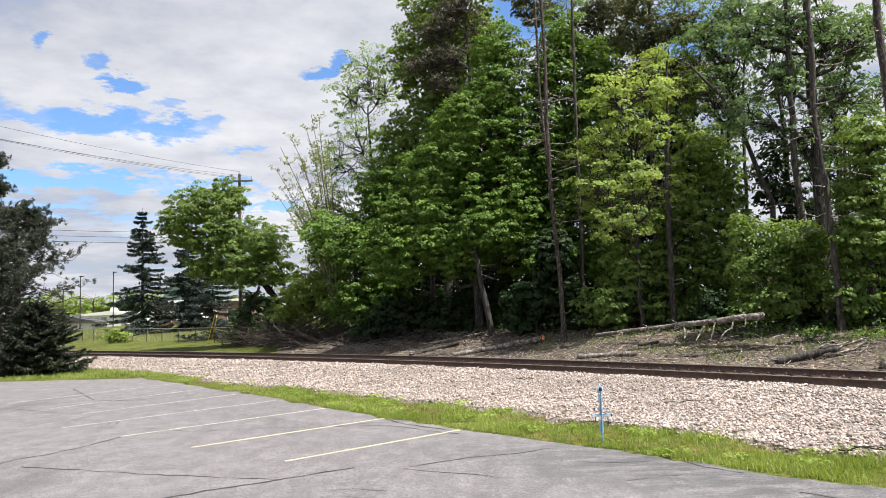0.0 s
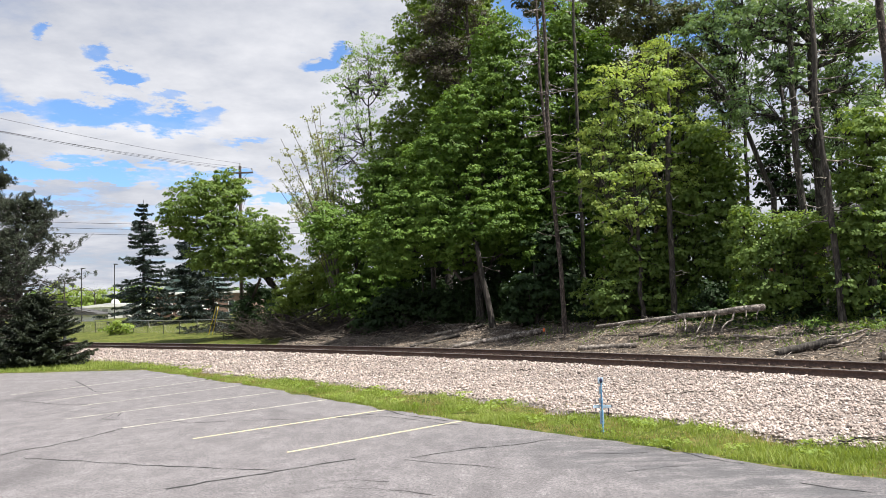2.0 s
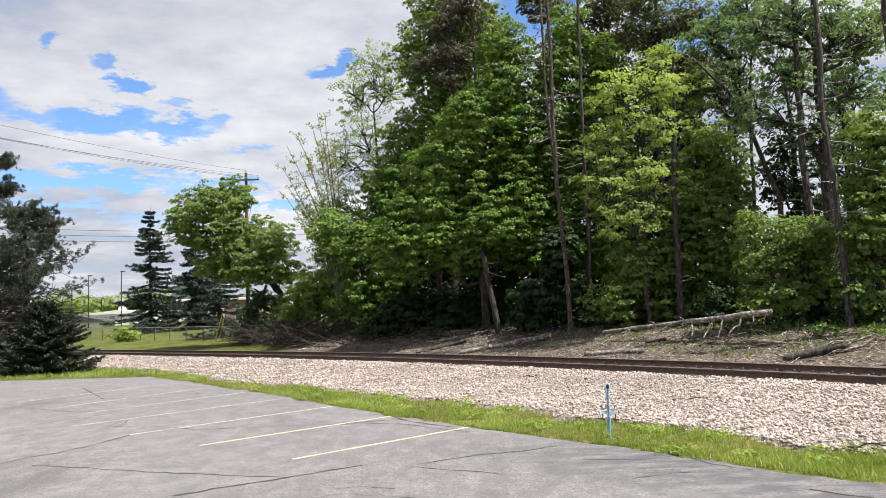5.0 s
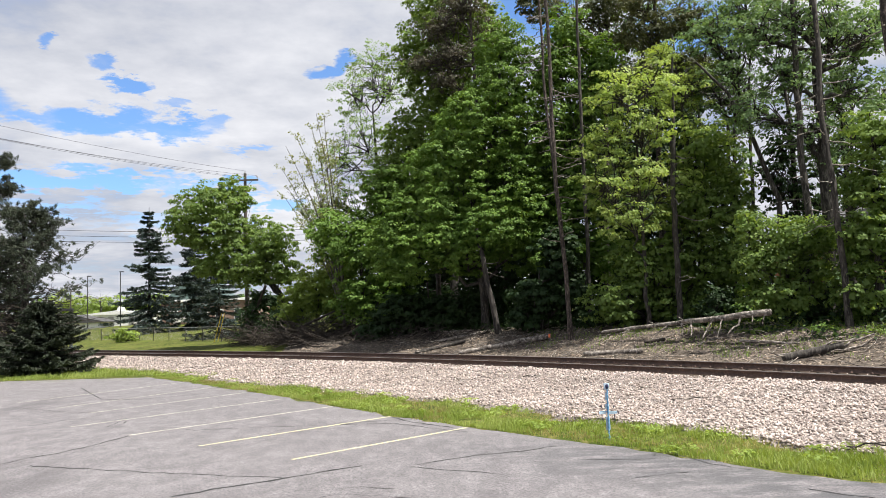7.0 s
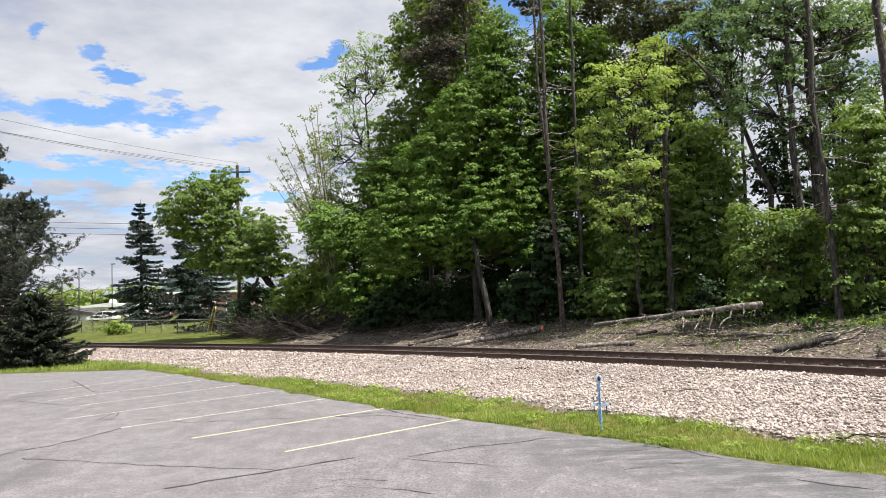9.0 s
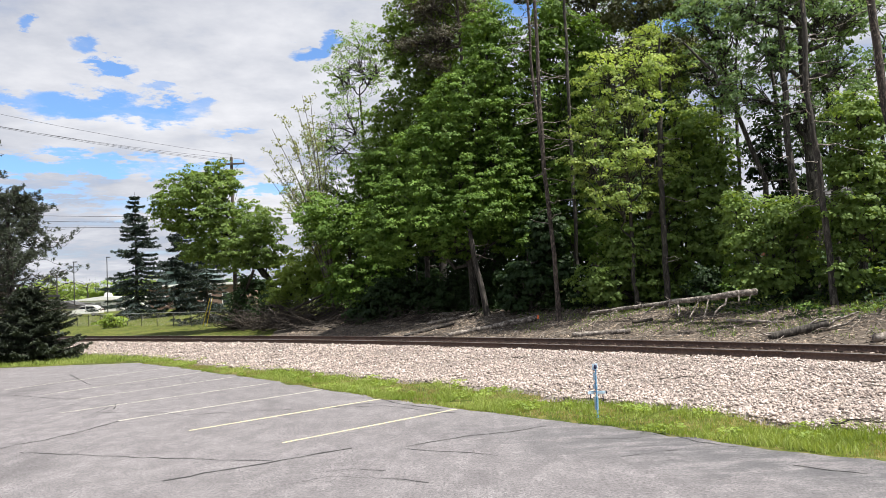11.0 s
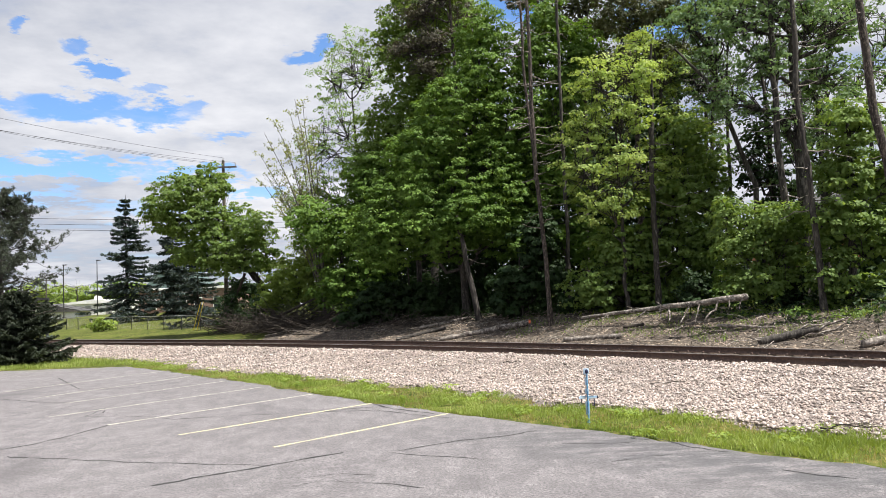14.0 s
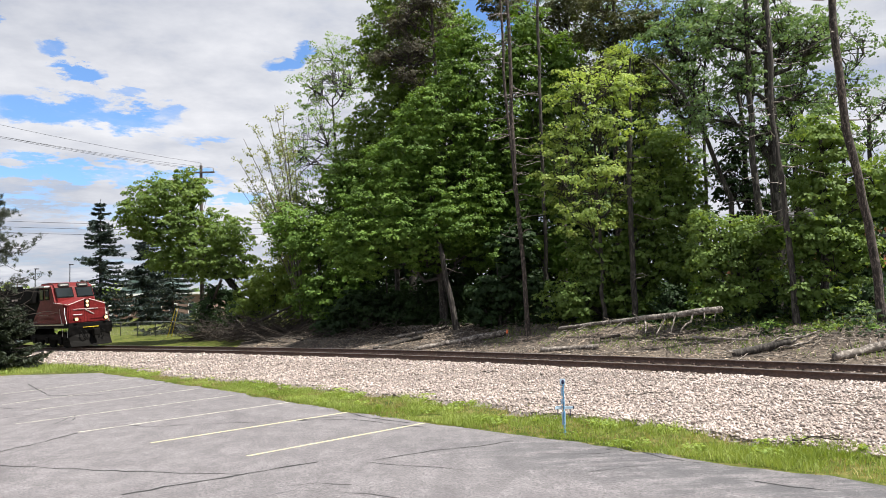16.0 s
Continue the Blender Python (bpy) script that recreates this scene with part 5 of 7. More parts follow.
broadleaf('tree', [(24.02, 36.5, 1.89, 0.17), (24.68, 36.5, 5.79, 0.128), (24.96, 36.5, 11.63, 0.085), (24.99, 36.5, 10.45, 0.043)],
          [(24.99, 36.5, 10.45, 1.57, 1.57, 1.71), (26.2, 36.5, 12.47, 1.43, 1.43, 1.43), (23.84, 36.5, 9.02, 1.14, 1.14, 1.43), (24.37, 36.5, 13.14, 1.43, 1.43, 1.43)],
          M_OLIVE, 'tall thin-leaved tree deep in the woods', 77, clump=0.5, leaf=0.16, fill=0.42, per=34, twigs=0.8, hollow=0.15, core=0)
broadleaf('tree', [(14.25, 47.1, 1.51, 0.17), (14.88, 47.1, 7.43, 0.128), (15, 47.1, 14.99, 0.085), (15.54, 47.1, 20.38, 0.043)],
          [(15.54, 47.1, 20.38, 2.02, 2.02, 2.21), (17.05, 47.1, 23.07, 1.84, 1.84, 1.84), (14.1, 47.1, 18.49, 1.47, 1.47, 1.84), (14.63, 47.1, 23.95, 1.84, 1.84, 1.84)],
          M_OLIVE, 'tall thin-leaved tree deep in the woods', 78, clump=0.5, leaf=0.16, fill=0.42, per=34, twigs=0.8, hollow=0.15, core=0)
broadleaf('tree', [(11.88, 49.4, 1.37, 0.17), (12.51, 49.4, 7.8, 0.128), (12.59, 49.4, 15.72, 0.085), (13.13, 49.4, 21.38, 0.043)],
          [(13.13, 49.4, 21.38, 2.12, 2.12, 2.32), (14.69, 49.4, 24.2, 1.93, 1.93, 1.93), (11.62, 49.4, 19.4, 1.54, 1.54, 1.93), (12.15, 49.4, 25.13, 1.93, 1.93, 1.93)],
          M_OLIVE, 'tall thin-leaved tree deep in the woods', 79, clump=0.5, leaf=0.16, fill=0.42, per=34, twigs=0.8, hollow=0.15, core=0)
broadleaf('tree', [(8.56, 52.5, 1.21, 0.17), (9.18, 52.5, 8.3, 0.128), (9.21, 52.5, 16.72, 0.085), (9.73, 52.5, 22.74, 0.043)],
          [(9.73, 52.5, 22.74, 2.26, 2.26, 2.46), (11.38, 52.5, 25.74, 2.05, 2.05, 2.05), (8.15, 52.5, 20.63, 1.64, 1.64, 2.05), (8.67, 52.5, 26.73, 2.05, 2.05, 2.05)],
          M_OLIVE, 'tall thin-leaved tree deep in the woods', 80, clump=0.5, leaf=0.16, fill=0.42, per=34, twigs=0.8, hollow=0.15, core=0)
# backing trees close the gaps; the first four in the shade-darkened leaf colour
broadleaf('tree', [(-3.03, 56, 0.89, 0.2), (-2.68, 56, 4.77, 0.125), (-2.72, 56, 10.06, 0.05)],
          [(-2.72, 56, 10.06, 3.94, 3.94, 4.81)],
          M_DARKSHADELEAF, 'dense dark tree deep in the woods', 90, clump=0.9, leaf=0.26, fill=0.5, per=40, twigs=0.2, core=20)
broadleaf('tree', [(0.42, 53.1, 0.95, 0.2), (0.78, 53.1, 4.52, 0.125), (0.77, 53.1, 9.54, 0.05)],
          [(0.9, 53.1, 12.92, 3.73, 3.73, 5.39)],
          M_DARKSHADELEAF, 'dense dark tree deep in the woods', 91, clump=0.9, leaf=0.26, fill=0.5, per=40, twigs=0.2, core=20)
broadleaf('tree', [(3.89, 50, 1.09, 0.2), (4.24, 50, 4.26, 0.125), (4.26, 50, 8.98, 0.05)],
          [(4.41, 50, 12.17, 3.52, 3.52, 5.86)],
          M_DARKSHADELEAF, 'dense dark tree deep in the woods', 92, clump=0.9, leaf=0.26, fill=0.5, per=40, twigs=0.2, core=20)
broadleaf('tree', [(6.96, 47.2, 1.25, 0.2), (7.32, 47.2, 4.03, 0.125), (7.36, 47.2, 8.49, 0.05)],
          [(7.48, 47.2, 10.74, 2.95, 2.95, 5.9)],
          M_DARKSHADELEAF, 'dense dark tree deep in the woods', 93, clump=0.9, leaf=0.26, fill=0.5, per=40, twigs=0.2, core=20)
broadleaf('tree', [(9.41, 44.9, 1.4, 0.2), (9.76, 44.9, 3.84, 0.125), (9.83, 44.9, 8.08, 0.05)],
          [(9.99, 44.9, 10.94, 2.81, 2.81, 4.91)],
          M_OLIVE, 'dense dark tree deep in the woods', 94, clump=0.9, leaf=0.26, fill=0.5, per=40, twigs=0.2, core=20)
broadleaf('tree', [(11.34, 43, 1.5, 0.2), (11.69, 43, 3.69, 0.125), (11.78, 43, 7.75, 0.05)],
          [(11.84, 43, 8.77, 2.35, 2.35, 3.7)],
          M_OLIVE, 'dense dark tree deep in the woods', 95, clump=0.9, leaf=0.26, fill=0.5, per=40, twigs=0.2, core=20)
broadleaf('tree', [(-10.69, 53, 0.59, 0.28), (-11.39, 53, 3.12, 0.228), (-12.48, 53, 4.81, 0.175), (-13.69, 53, 6.31, 0.123), (-14.71, 53, 8.02, 0.07)],
          [(-17.39, 53, 10.44, 2.57, 2.57, 1.99), (-18.86, 53, 9.44, 1.66, 1.66, 1.66), (-15.95, 53, 8.49, 2.28, 2.28, 2.07), (-14.32, 53, 6.34, 2.48, 2.48, 1.86), (-12.84, 53, 7.95, 2.07, 2.07, 1.86), (-11.83, 53, 5.83, 1.66, 1.66, 1.66), (-15.5, 53, 11.42, 1.66, 1.66, 1.66), (-16.81, 53, 6.43, 1.66, 1.66, 1.45)],
          M_MIDLEAF, 'leaning broadleaf tree with round bright green crown beside the track', 30, clump=0.45, leaf=0.2, fill=1.35, per=42, hollow=0.6, core=7, group="trees by the track")
broadleaf('tree', [(-9.29, 52, 0.63, 0.12), (-9.24, 52, 2.43, 0.075), (-9, 52, 4.04, 0.03)],
          [(-9.2, 52, 4.45, 2.23, 2.23, 1.83), (-7.54, 52, 5.61, 1.62, 1.62, 1.62), (-10.45, 52, 3.08, 1.83, 1.83, 1.62), (-7.61, 52, 2.97, 1.62, 1.62, 1.83), (-6.01, 52, 2.3, 1.22, 1.22, 1.62)],
          M_LIGHTLEAF, 'light green bushy tree beside the brush pile', 31, clump=0.40, leaf=0.18, fill=1.4, per=36, group="trees by the track")
# understory shrubs, with the shade under the maple in their leaf colour
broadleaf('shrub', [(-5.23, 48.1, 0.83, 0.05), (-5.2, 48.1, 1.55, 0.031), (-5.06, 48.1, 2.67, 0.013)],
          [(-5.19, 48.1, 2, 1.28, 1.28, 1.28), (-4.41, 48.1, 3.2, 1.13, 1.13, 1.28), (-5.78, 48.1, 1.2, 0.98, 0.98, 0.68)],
          M_DARKSHADELEAF, 'leafy understory shrub with shade-darkened leaves', 300, clump=0.45, leaf=0.17, fill=1.2, per=44)
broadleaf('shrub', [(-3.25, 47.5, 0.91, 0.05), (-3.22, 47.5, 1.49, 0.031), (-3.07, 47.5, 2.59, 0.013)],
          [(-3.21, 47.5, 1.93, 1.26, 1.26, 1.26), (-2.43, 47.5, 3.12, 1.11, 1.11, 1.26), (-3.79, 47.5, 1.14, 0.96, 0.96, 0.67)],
          M_DARKSHADELEAF, 'leafy understory shrub with shade-darkened leaves', 301, clump=0.45, leaf=0.17, fill=1.2, per=44)
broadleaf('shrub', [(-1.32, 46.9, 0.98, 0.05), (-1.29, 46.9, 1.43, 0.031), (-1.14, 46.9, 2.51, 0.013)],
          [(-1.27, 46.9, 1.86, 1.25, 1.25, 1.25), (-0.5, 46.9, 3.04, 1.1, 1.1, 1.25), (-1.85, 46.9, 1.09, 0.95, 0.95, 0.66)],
          M_DARKSHADELEAF, 'leafy understory shrub with shade-darkened leaves', 302, clump=0.45, leaf=0.17, fill=1.2, per=44)
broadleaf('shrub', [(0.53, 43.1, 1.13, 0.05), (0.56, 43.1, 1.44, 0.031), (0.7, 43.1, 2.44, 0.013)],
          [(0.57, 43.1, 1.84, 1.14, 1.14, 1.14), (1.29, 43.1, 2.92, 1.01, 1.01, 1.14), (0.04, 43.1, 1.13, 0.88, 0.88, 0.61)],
          M_DARKSHADELEAF, 'leafy understory shrub with shade-darkened leaves', 303, clump=0.45, leaf=0.17, fill=1.2, per=44)
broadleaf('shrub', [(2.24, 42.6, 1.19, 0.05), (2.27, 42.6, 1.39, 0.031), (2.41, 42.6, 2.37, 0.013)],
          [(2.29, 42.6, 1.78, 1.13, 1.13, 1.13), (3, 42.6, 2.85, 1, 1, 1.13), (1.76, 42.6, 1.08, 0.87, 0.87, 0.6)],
          M_DARKSHADELEAF, 'leafy understory shrub with shade-darkened leaves', 304, clump=0.45, leaf=0.17, fill=1.2, per=44)
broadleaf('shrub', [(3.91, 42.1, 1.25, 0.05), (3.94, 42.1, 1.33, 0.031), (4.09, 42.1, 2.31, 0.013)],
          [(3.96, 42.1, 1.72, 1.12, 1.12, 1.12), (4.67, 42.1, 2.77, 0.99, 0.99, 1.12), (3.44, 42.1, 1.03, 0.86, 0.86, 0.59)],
          M_DARKSHADELEAF, 'leafy understory shrub with shade-darkened leaves', 305, clump=0.45, leaf=0.17, fill=1.2, per=44)
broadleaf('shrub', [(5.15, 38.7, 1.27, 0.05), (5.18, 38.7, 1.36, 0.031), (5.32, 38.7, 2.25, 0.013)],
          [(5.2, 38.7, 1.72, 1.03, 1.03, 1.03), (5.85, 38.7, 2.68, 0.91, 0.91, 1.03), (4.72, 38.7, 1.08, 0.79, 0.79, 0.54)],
          M_DARKSHADELEAF, 'leafy understory shrub with shade-darkened leaves', 306, clump=0.45, leaf=0.17, fill=1.2, per=44)
broadleaf('shrub', [(7.71, 35.5, 1.25, 0.05), (7.74, 35.5, 1.61, 0.031), (7.87, 35.5, 2.43, 0.013)],
          [(7.76, 35.5, 1.88, 1, 1, 0.83), (8.36, 35.5, 2.68, 0.89, 0.89, 0.94), (7.19, 35.5, 1.49, 0.83, 0.83, 0.55)],
          M_DARKSHADELEAF, 'leafy green understory shrub', 320, clump=0.4, leaf=0.14, fill=1.2, per=44)
broadleaf('shrub', [(9.29, 35, 1.29, 0.05), (9.32, 35, 1.55, 0.031), (9.45, 35, 2.36, 0.013)],
          [(9.34, 35, 1.82, 0.98, 0.98, 0.82), (9.93, 35, 2.62, 0.88, 0.88, 0.93), (8.77, 35, 1.44, 0.82, 0.82, 0.55)],
          M_MAPLE, 'leafy green understory shrub', 321, clump=0.4, leaf=0.14, fill=1.2, per=44)
broadleaf('shrub', [(10.81, 34.5, 1.33, 0.05), (10.84, 34.5, 1.5, 0.031), (10.98, 34.5, 2.3, 0.013)],
          [(10.86, 34.5, 1.77, 0.97, 0.97, 0.81), (11.45, 34.5, 2.55, 0.86, 0.86, 0.92), (10.3, 34.5, 1.39, 0.81, 0.81, 0.54)],
          M_MIDLEAF, 'leafy green understory shrub', 322, clump=0.4, leaf=0.14, fill=1.2, per=44)
broadleaf('shrub', [(11.38, 31.5, 1.25, 0.05), (11.41, 31.5, 1.52, 0.031), (11.54, 31.5, 2.25, 0.013)],
          [(11.43, 31.5, 1.77, 0.89, 0.89, 0.74), (11.97, 31.5, 2.48, 0.79, 0.79, 0.84), (10.92, 31.5, 1.42, 0.74, 0.74, 0.49)],
          M_DARKSHADELEAF, 'leafy green understory shrub', 323, clump=0.4, leaf=0.14, fill=1.2, per=44)
broadleaf('shrub', [(12.77, 31.2, 1.29, 0.05), (12.8, 31.2, 1.47, 0.031), (12.93, 31.2, 2.19, 0.013)],
          [(12.82, 31.2, 1.71, 0.88, 0.88, 0.73), (13.36, 31.2, 2.42, 0.78, 0.78, 0.83), (12.31, 31.2, 1.37, 0.73, 0.73, 0.49)],
          M_MAPLE, 'leafy green understory shrub', 324, clump=0.4, leaf=0.14, fill=1.2, per=44)
broadleaf('shrub', [(14.08, 30.8, 1.33, 0.05), (14.12, 30.8, 1.43, 0.031), (14.25, 30.8, 2.14, 0.013)],
          [(14.14, 30.8, 1.67, 0.87, 0.87, 0.72), (14.67, 30.8, 2.36, 0.77, 0.77, 0.82), (13.63, 30.8, 1.33, 0.72, 0.72, 0.48)],
          M_MIDLEAF, 'leafy green understory shrub', 325, clump=0.4, leaf=0.14, fill=1.2, per=44)
broadleaf('shrub', [(14.25, 28.2, 1.25, 0.05), (14.28, 28.2, 1.46, 0.031), (14.4, 28.2, 2.11, 0.013)],
          [(14.3, 28.2, 1.68, 0.79, 0.79, 0.66), (14.79, 28.2, 2.31, 0.7, 0.7, 0.75), (13.84, 28.2, 1.37, 0.66, 0.66, 0.44)],
          M_DARKSHADELEAF, 'leafy green understory shrub', 326, clump=0.4, leaf=0.14, fill=1.2, per=44)
broadleaf('shrub', [(15.43, 27.9, 1.29, 0.05), (15.47, 27.9, 1.42, 0.031), (15.59, 27.9, 2.06, 0.013)],
          [(15.49, 27.9, 1.63, 0.78, 0.78, 0.65), (15.98, 27.9, 2.26, 0.7, 0.7, 0.74), (15.03, 27.9, 1.33, 0.65, 0.65, 0.44)],
          M_MAPLE, 'leafy green understory shrub', 327, clump=0.4, leaf=0.14, fill=1.2, per=44)
broadleaf('shrub', [(16.65, 27.7, 1.33, 0.05), (16.69, 27.7, 1.37, 0.031), (16.81, 27.7, 2.01, 0.013)],
          [(16.71, 27.7, 1.59, 0.78, 0.78, 0.65), (17.19, 27.7, 2.21, 0.69, 0.69, 0.74), (16.25, 27.7, 1.28, 0.65, 0.65, 0.43)],
          M_MIDLEAF, 'leafy green understory shrub', 328, clump=0.4, leaf=0.14, fill=1.2, per=44)
broadleaf('shrub', [(16.48, 25.4, 1.25, 0.05), (16.52, 25.4, 1.41, 0.031), (16.63, 25.4, 2, 0.013)],
          [(16.54, 25.4, 1.61, 0.71, 0.71, 0.6), (16.99, 25.4, 2.18, 0.64, 0.64, 0.67), (16.12, 25.4, 1.33, 0.6, 0.6, 0.4)],
          M_DARKSHADELEAF, 'leafy green understory shrub', 329, clump=0.4, leaf=0.14, fill=1.2, per=44)
broadleaf('weed_clump', [(11.59, 27.7, 1.01, 0.02), (11.6, 27.7, 1.18, 0.013), (11.67, 27.7, 1.27, 0.005)],
          [(11.6, 27.7, 1.18, 0.56, 0.56, 0.19), (11.99, 27.7, 1.25, 0.43, 0.43, 0.17)],
          M_MIDLEAF, 'low green weeds at the foot of the woods', 350, clump=0.3, leaf=0.11, fill=0.8, per=30, core=0)
broadleaf('weed_clump', [(12.42, 27.8, 1.13, 0.02), (12.41, 27.8, 1.15, 0.013), (12.48, 27.8, 1.23, 0.005)],
          [(12.42, 27.8, 1.26, 0.56, 0.56, 0.2), (12.81, 27.8, 1.22, 0.43, 0.43, 0.17)],
          M_MAPLE, 'low green weeds at the foot of the woods', 351, clump=0.3, leaf=0.11, fill=0.8, per=30, core=0)
broadleaf('weed_clump', [(13.23, 27.9, 1.2, 0.02), (13.23, 27.9, 1.12, 0.013), (13.31, 27.9, 1.2, 0.005)],
          [(13.25, 27.9, 1.33, 0.57, 0.57, 0.2), (13.63, 27.9, 1.19, 0.44, 0.44, 0.17)],
          M_MIDLEAF, 'low green weeds at the foot of the woods', 352, clump=0.3, leaf=0.11, fill=0.8, per=30, core=0)
broadleaf('weed_clump', [(13.06, 26, 1.02, 0.02), (13.06, 26, 1.18, 0.013), (13.12, 26, 1.25, 0.005)],
          [(13.06, 26, 1.18, 0.53, 0.53, 0.18), (13.43, 26, 1.24, 0.41, 0.41, 0.16)],
          M_MAPLE, 'low green weeds at the foot of the woods', 353, clump=0.3, leaf=0.11, fill=0.8, per=30, core=0)
broadleaf('weed_clump', [(13.83, 26.1, 1.13, 0.02), (13.83, 26.1, 1.14, 0.013), (13.9, 26.1, 1.22, 0.005)],
          [(13.84, 26.1, 1.24, 0.53, 0.53, 0.18), (14.2, 26.1, 1.21, 0.41, 0.41, 0.16)],
          M_MIDLEAF, 'low green weeds at the foot of the woods', 354, clump=0.3, leaf=0.11, fill=0.8, per=30, core=0)
broadleaf('weed_clump', [(14.62, 26.2, 1.2, 0.02), (14.62, 26.2, 1.11, 0.013), (14.68, 26.2, 1.19, 0.005)],
          [(14.63, 26.2, 1.31, 0.53, 0.53, 0.18), (14.99, 26.2, 1.18, 0.41, 0.41, 0.16)],
          M_MAPLE, 'low green weeds at the foot of the woods', 355, clump=0.3, leaf=0.11, fill=0.8, per=30, core=0)
broadleaf('weed_clump', [(14.28, 24.4, 1.01, 0.02), (14.29, 24.4, 1.17, 0.013), (14.35, 24.4, 1.25, 0.005)],
          [(14.29, 24.4, 1.17, 0.5, 0.5, 0.17), (14.64, 24.4, 1.23, 0.38, 0.38, 0.15)],
          M_MIDLEAF, 'low green weeds at the foot of the woods', 356, clump=0.3, leaf=0.11, fill=0.8, per=30, core=0)
broadleaf('weed_clump', [(15.1, 24.6, 1.14, 0.02), (15.09, 24.6, 1.14, 0.013), (15.16, 24.6, 1.21, 0.005)],
          [(15.1, 24.6, 1.23, 0.5, 0.5, 0.17), (15.44, 24.6, 1.2, 0.38, 0.38, 0.15)],
          M_MAPLE, 'low green weeds at the foot of the woods', 357, clump=0.3, leaf=0.11, fill=0.8, per=30, core=0)
broadleaf('weed_clump', [(15.83, 24.7, 1.2, 0.02), (15.84, 24.7, 1.11, 0.013), (15.91, 24.7, 1.18, 0.005)],
          [(15.86, 24.7, 1.3, 0.5, 0.5, 0.17), (16.19, 24.7, 1.17, 0.39, 0.39, 0.15)],
          M_MIDLEAF, 'low green weeds at the foot of the woods', 358, clump=0.3, leaf=0.11, fill=0.8, per=30, core=0)
broadleaf('weed_clump', [(15.4, 23, 1.01, 0.02), (15.39, 23, 1.17, 0.013), (15.45, 23, 1.24, 0.005)],
          [(15.39, 23, 1.17, 0.47, 0.47, 0.16), (15.72, 23, 1.23, 0.36, 0.36, 0.14)],
          M_MAPLE, 'low green weeds at the foot of the woods', 359, clump=0.3, leaf=0.11, fill=0.8, per=30, core=0)
bare_trunk('bare_pine', [(5.63, 33, 0.79, 0.115), (5.53, 33, 4.04, 0.106), (5.35, 33, 7.96, 0.097), (5.33, 33, 12.77, 0.088), (5.35, 33, 16.87, 0.079), (5.4, 33, 21.05, 0.07)], 'bare reddish pine trunk with dead twigs', 50, twigs=46)
bare_trunk('bare_pine', [(5.99, 34.8, 1.11, 0.085), (5.64, 34.8, 8.26, 0.076), (5.26, 34.8, 13.35, 0.068), (5.28, 34.8, 17.67, 0.059), (5.28, 34.8, 20.6, 0.05)], 'thin bare grey pine trunk with dead twigs', 51, twigs=40)
bare_trunk('bare_pine', [(2.74, 37.7, 1.07, 0.17), (2.42, 37.7, 2.95, 0.148), (2, 37.7, 5.33, 0.125), (1.77, 39.2, 7, 0.103), (1.66, 40.7, 10.43, 0.08)], 'leaning dark bare trunk', 52, bark=M_BARK, twigs=14)
bare_trunk('bare_pine', [(7.1, 35.9, 1.24, 0.11), (7.19, 35.9, 4.14, 0.1), (7.2, 35.9, 7.25, 0.09), (7.24, 35.9, 12.16, 0.08), (7.29, 35.9, 16.28, 0.07), (7.4, 35.9, 20.49, 0.06)], 'straight bare grey trunk', 53, bark=M_BARK, twigs=20)
bare_trunk('bare_pine', [(14.41, 26, 1.17, 0.12), (14.36, 26, 4.12, 0.112), (14.16, 26, 6.6, 0.104), (14.06, 26, 9.12, 0.096), (14.1, 26, 12.11, 0.088), (14.18, 26, 15.59, 0.08)], 'slim trunk with peeling bark', 54, bark=M_BARK, twigs=26)
bare_trunk('bare_pine', [(14.84, 31.8, 1.39, 0.14), (14.99, 31.8, 6.62, 0.118), (13.97, 31.8, 9.72, 0.095), (12.98, 31.8, 11.82, 0.073), (11.68, 31.8, 13.18, 0.05)], 'leaning bare grey trunk', 55, bark=M_BARK, twigs=20)
bare_trunk('bare_pine', [(16.23, 23.8, 1.18, 0.15), (16, 23.8, 4.62, 0.142), (15.52, 23.8, 7.49, 0.135), (15.26, 23.8, 11.19, 0.128), (15.3, 23.8, 14.38, 0.12)], 'tall reddish pine trunk with scaly bark', 56, twigs=18)
bare_trunk('bare_pine', [(10.23, 31.8, 1.22, 0.14), (10.29, 31.8, 3.79, 0.127), (10.29, 31.8, 6.8, 0.113), (10.42, 31.8, 9.6, 0.1)], 'dark trunk among the leaves', 57, bark=M_BARK, twigs=10)
bare_trunk('bare_pine', [(-0.35, 44.4, 1.07, 0.18), (-0.34, 44.4, 2.82, 0.167), (-0.35, 44.4, 5.25, 0.153), (-0.43, 44.4, 7.71, 0.14)], 'dark trunk among the leaves', 58, bark=M_BARK, twigs=8)
bare_trunk('bare_pine', [(15.19, 29.9, 1.34, 0.17), (15.27, 29.9, 4.9, 0.153), (15.15, 29.9, 7.76, 0.135), (15.2, 29.9, 11.39, 0.118), (15.3, 29.9, 15.59, 0.1)], 'dark trunk among the leaves', 59, bark=M_BARK, twigs=20)

conifer("spruce", (-35.9, 88.0, 1.35), 15.2, 5.6, M_SPRUCE, "tall blue-green spruce with drooping open boughs on the lawn", 61, start=0.04, step=0.5, gap=0.14, size=0.5, needles=100, droop=0.45)
conifer("spruce", (-31.0, 90.0, 1.5), 12.2, 5.4, M_SPRUCE, "broad dark spruce with sweeping boughs on the lawn", 62, start=0.03, step=0.42, gap=0.06, size=0.5, needles=105, droop=0.5)
conifer("spruce", (-20.6, 66.0, 0.8), 8.2, 3.6, M_SPRUCE, "dark spruce behind the leaning tree", 65, start=0.03, step=0.4, gap=0.05, size=0.4, needles=60)
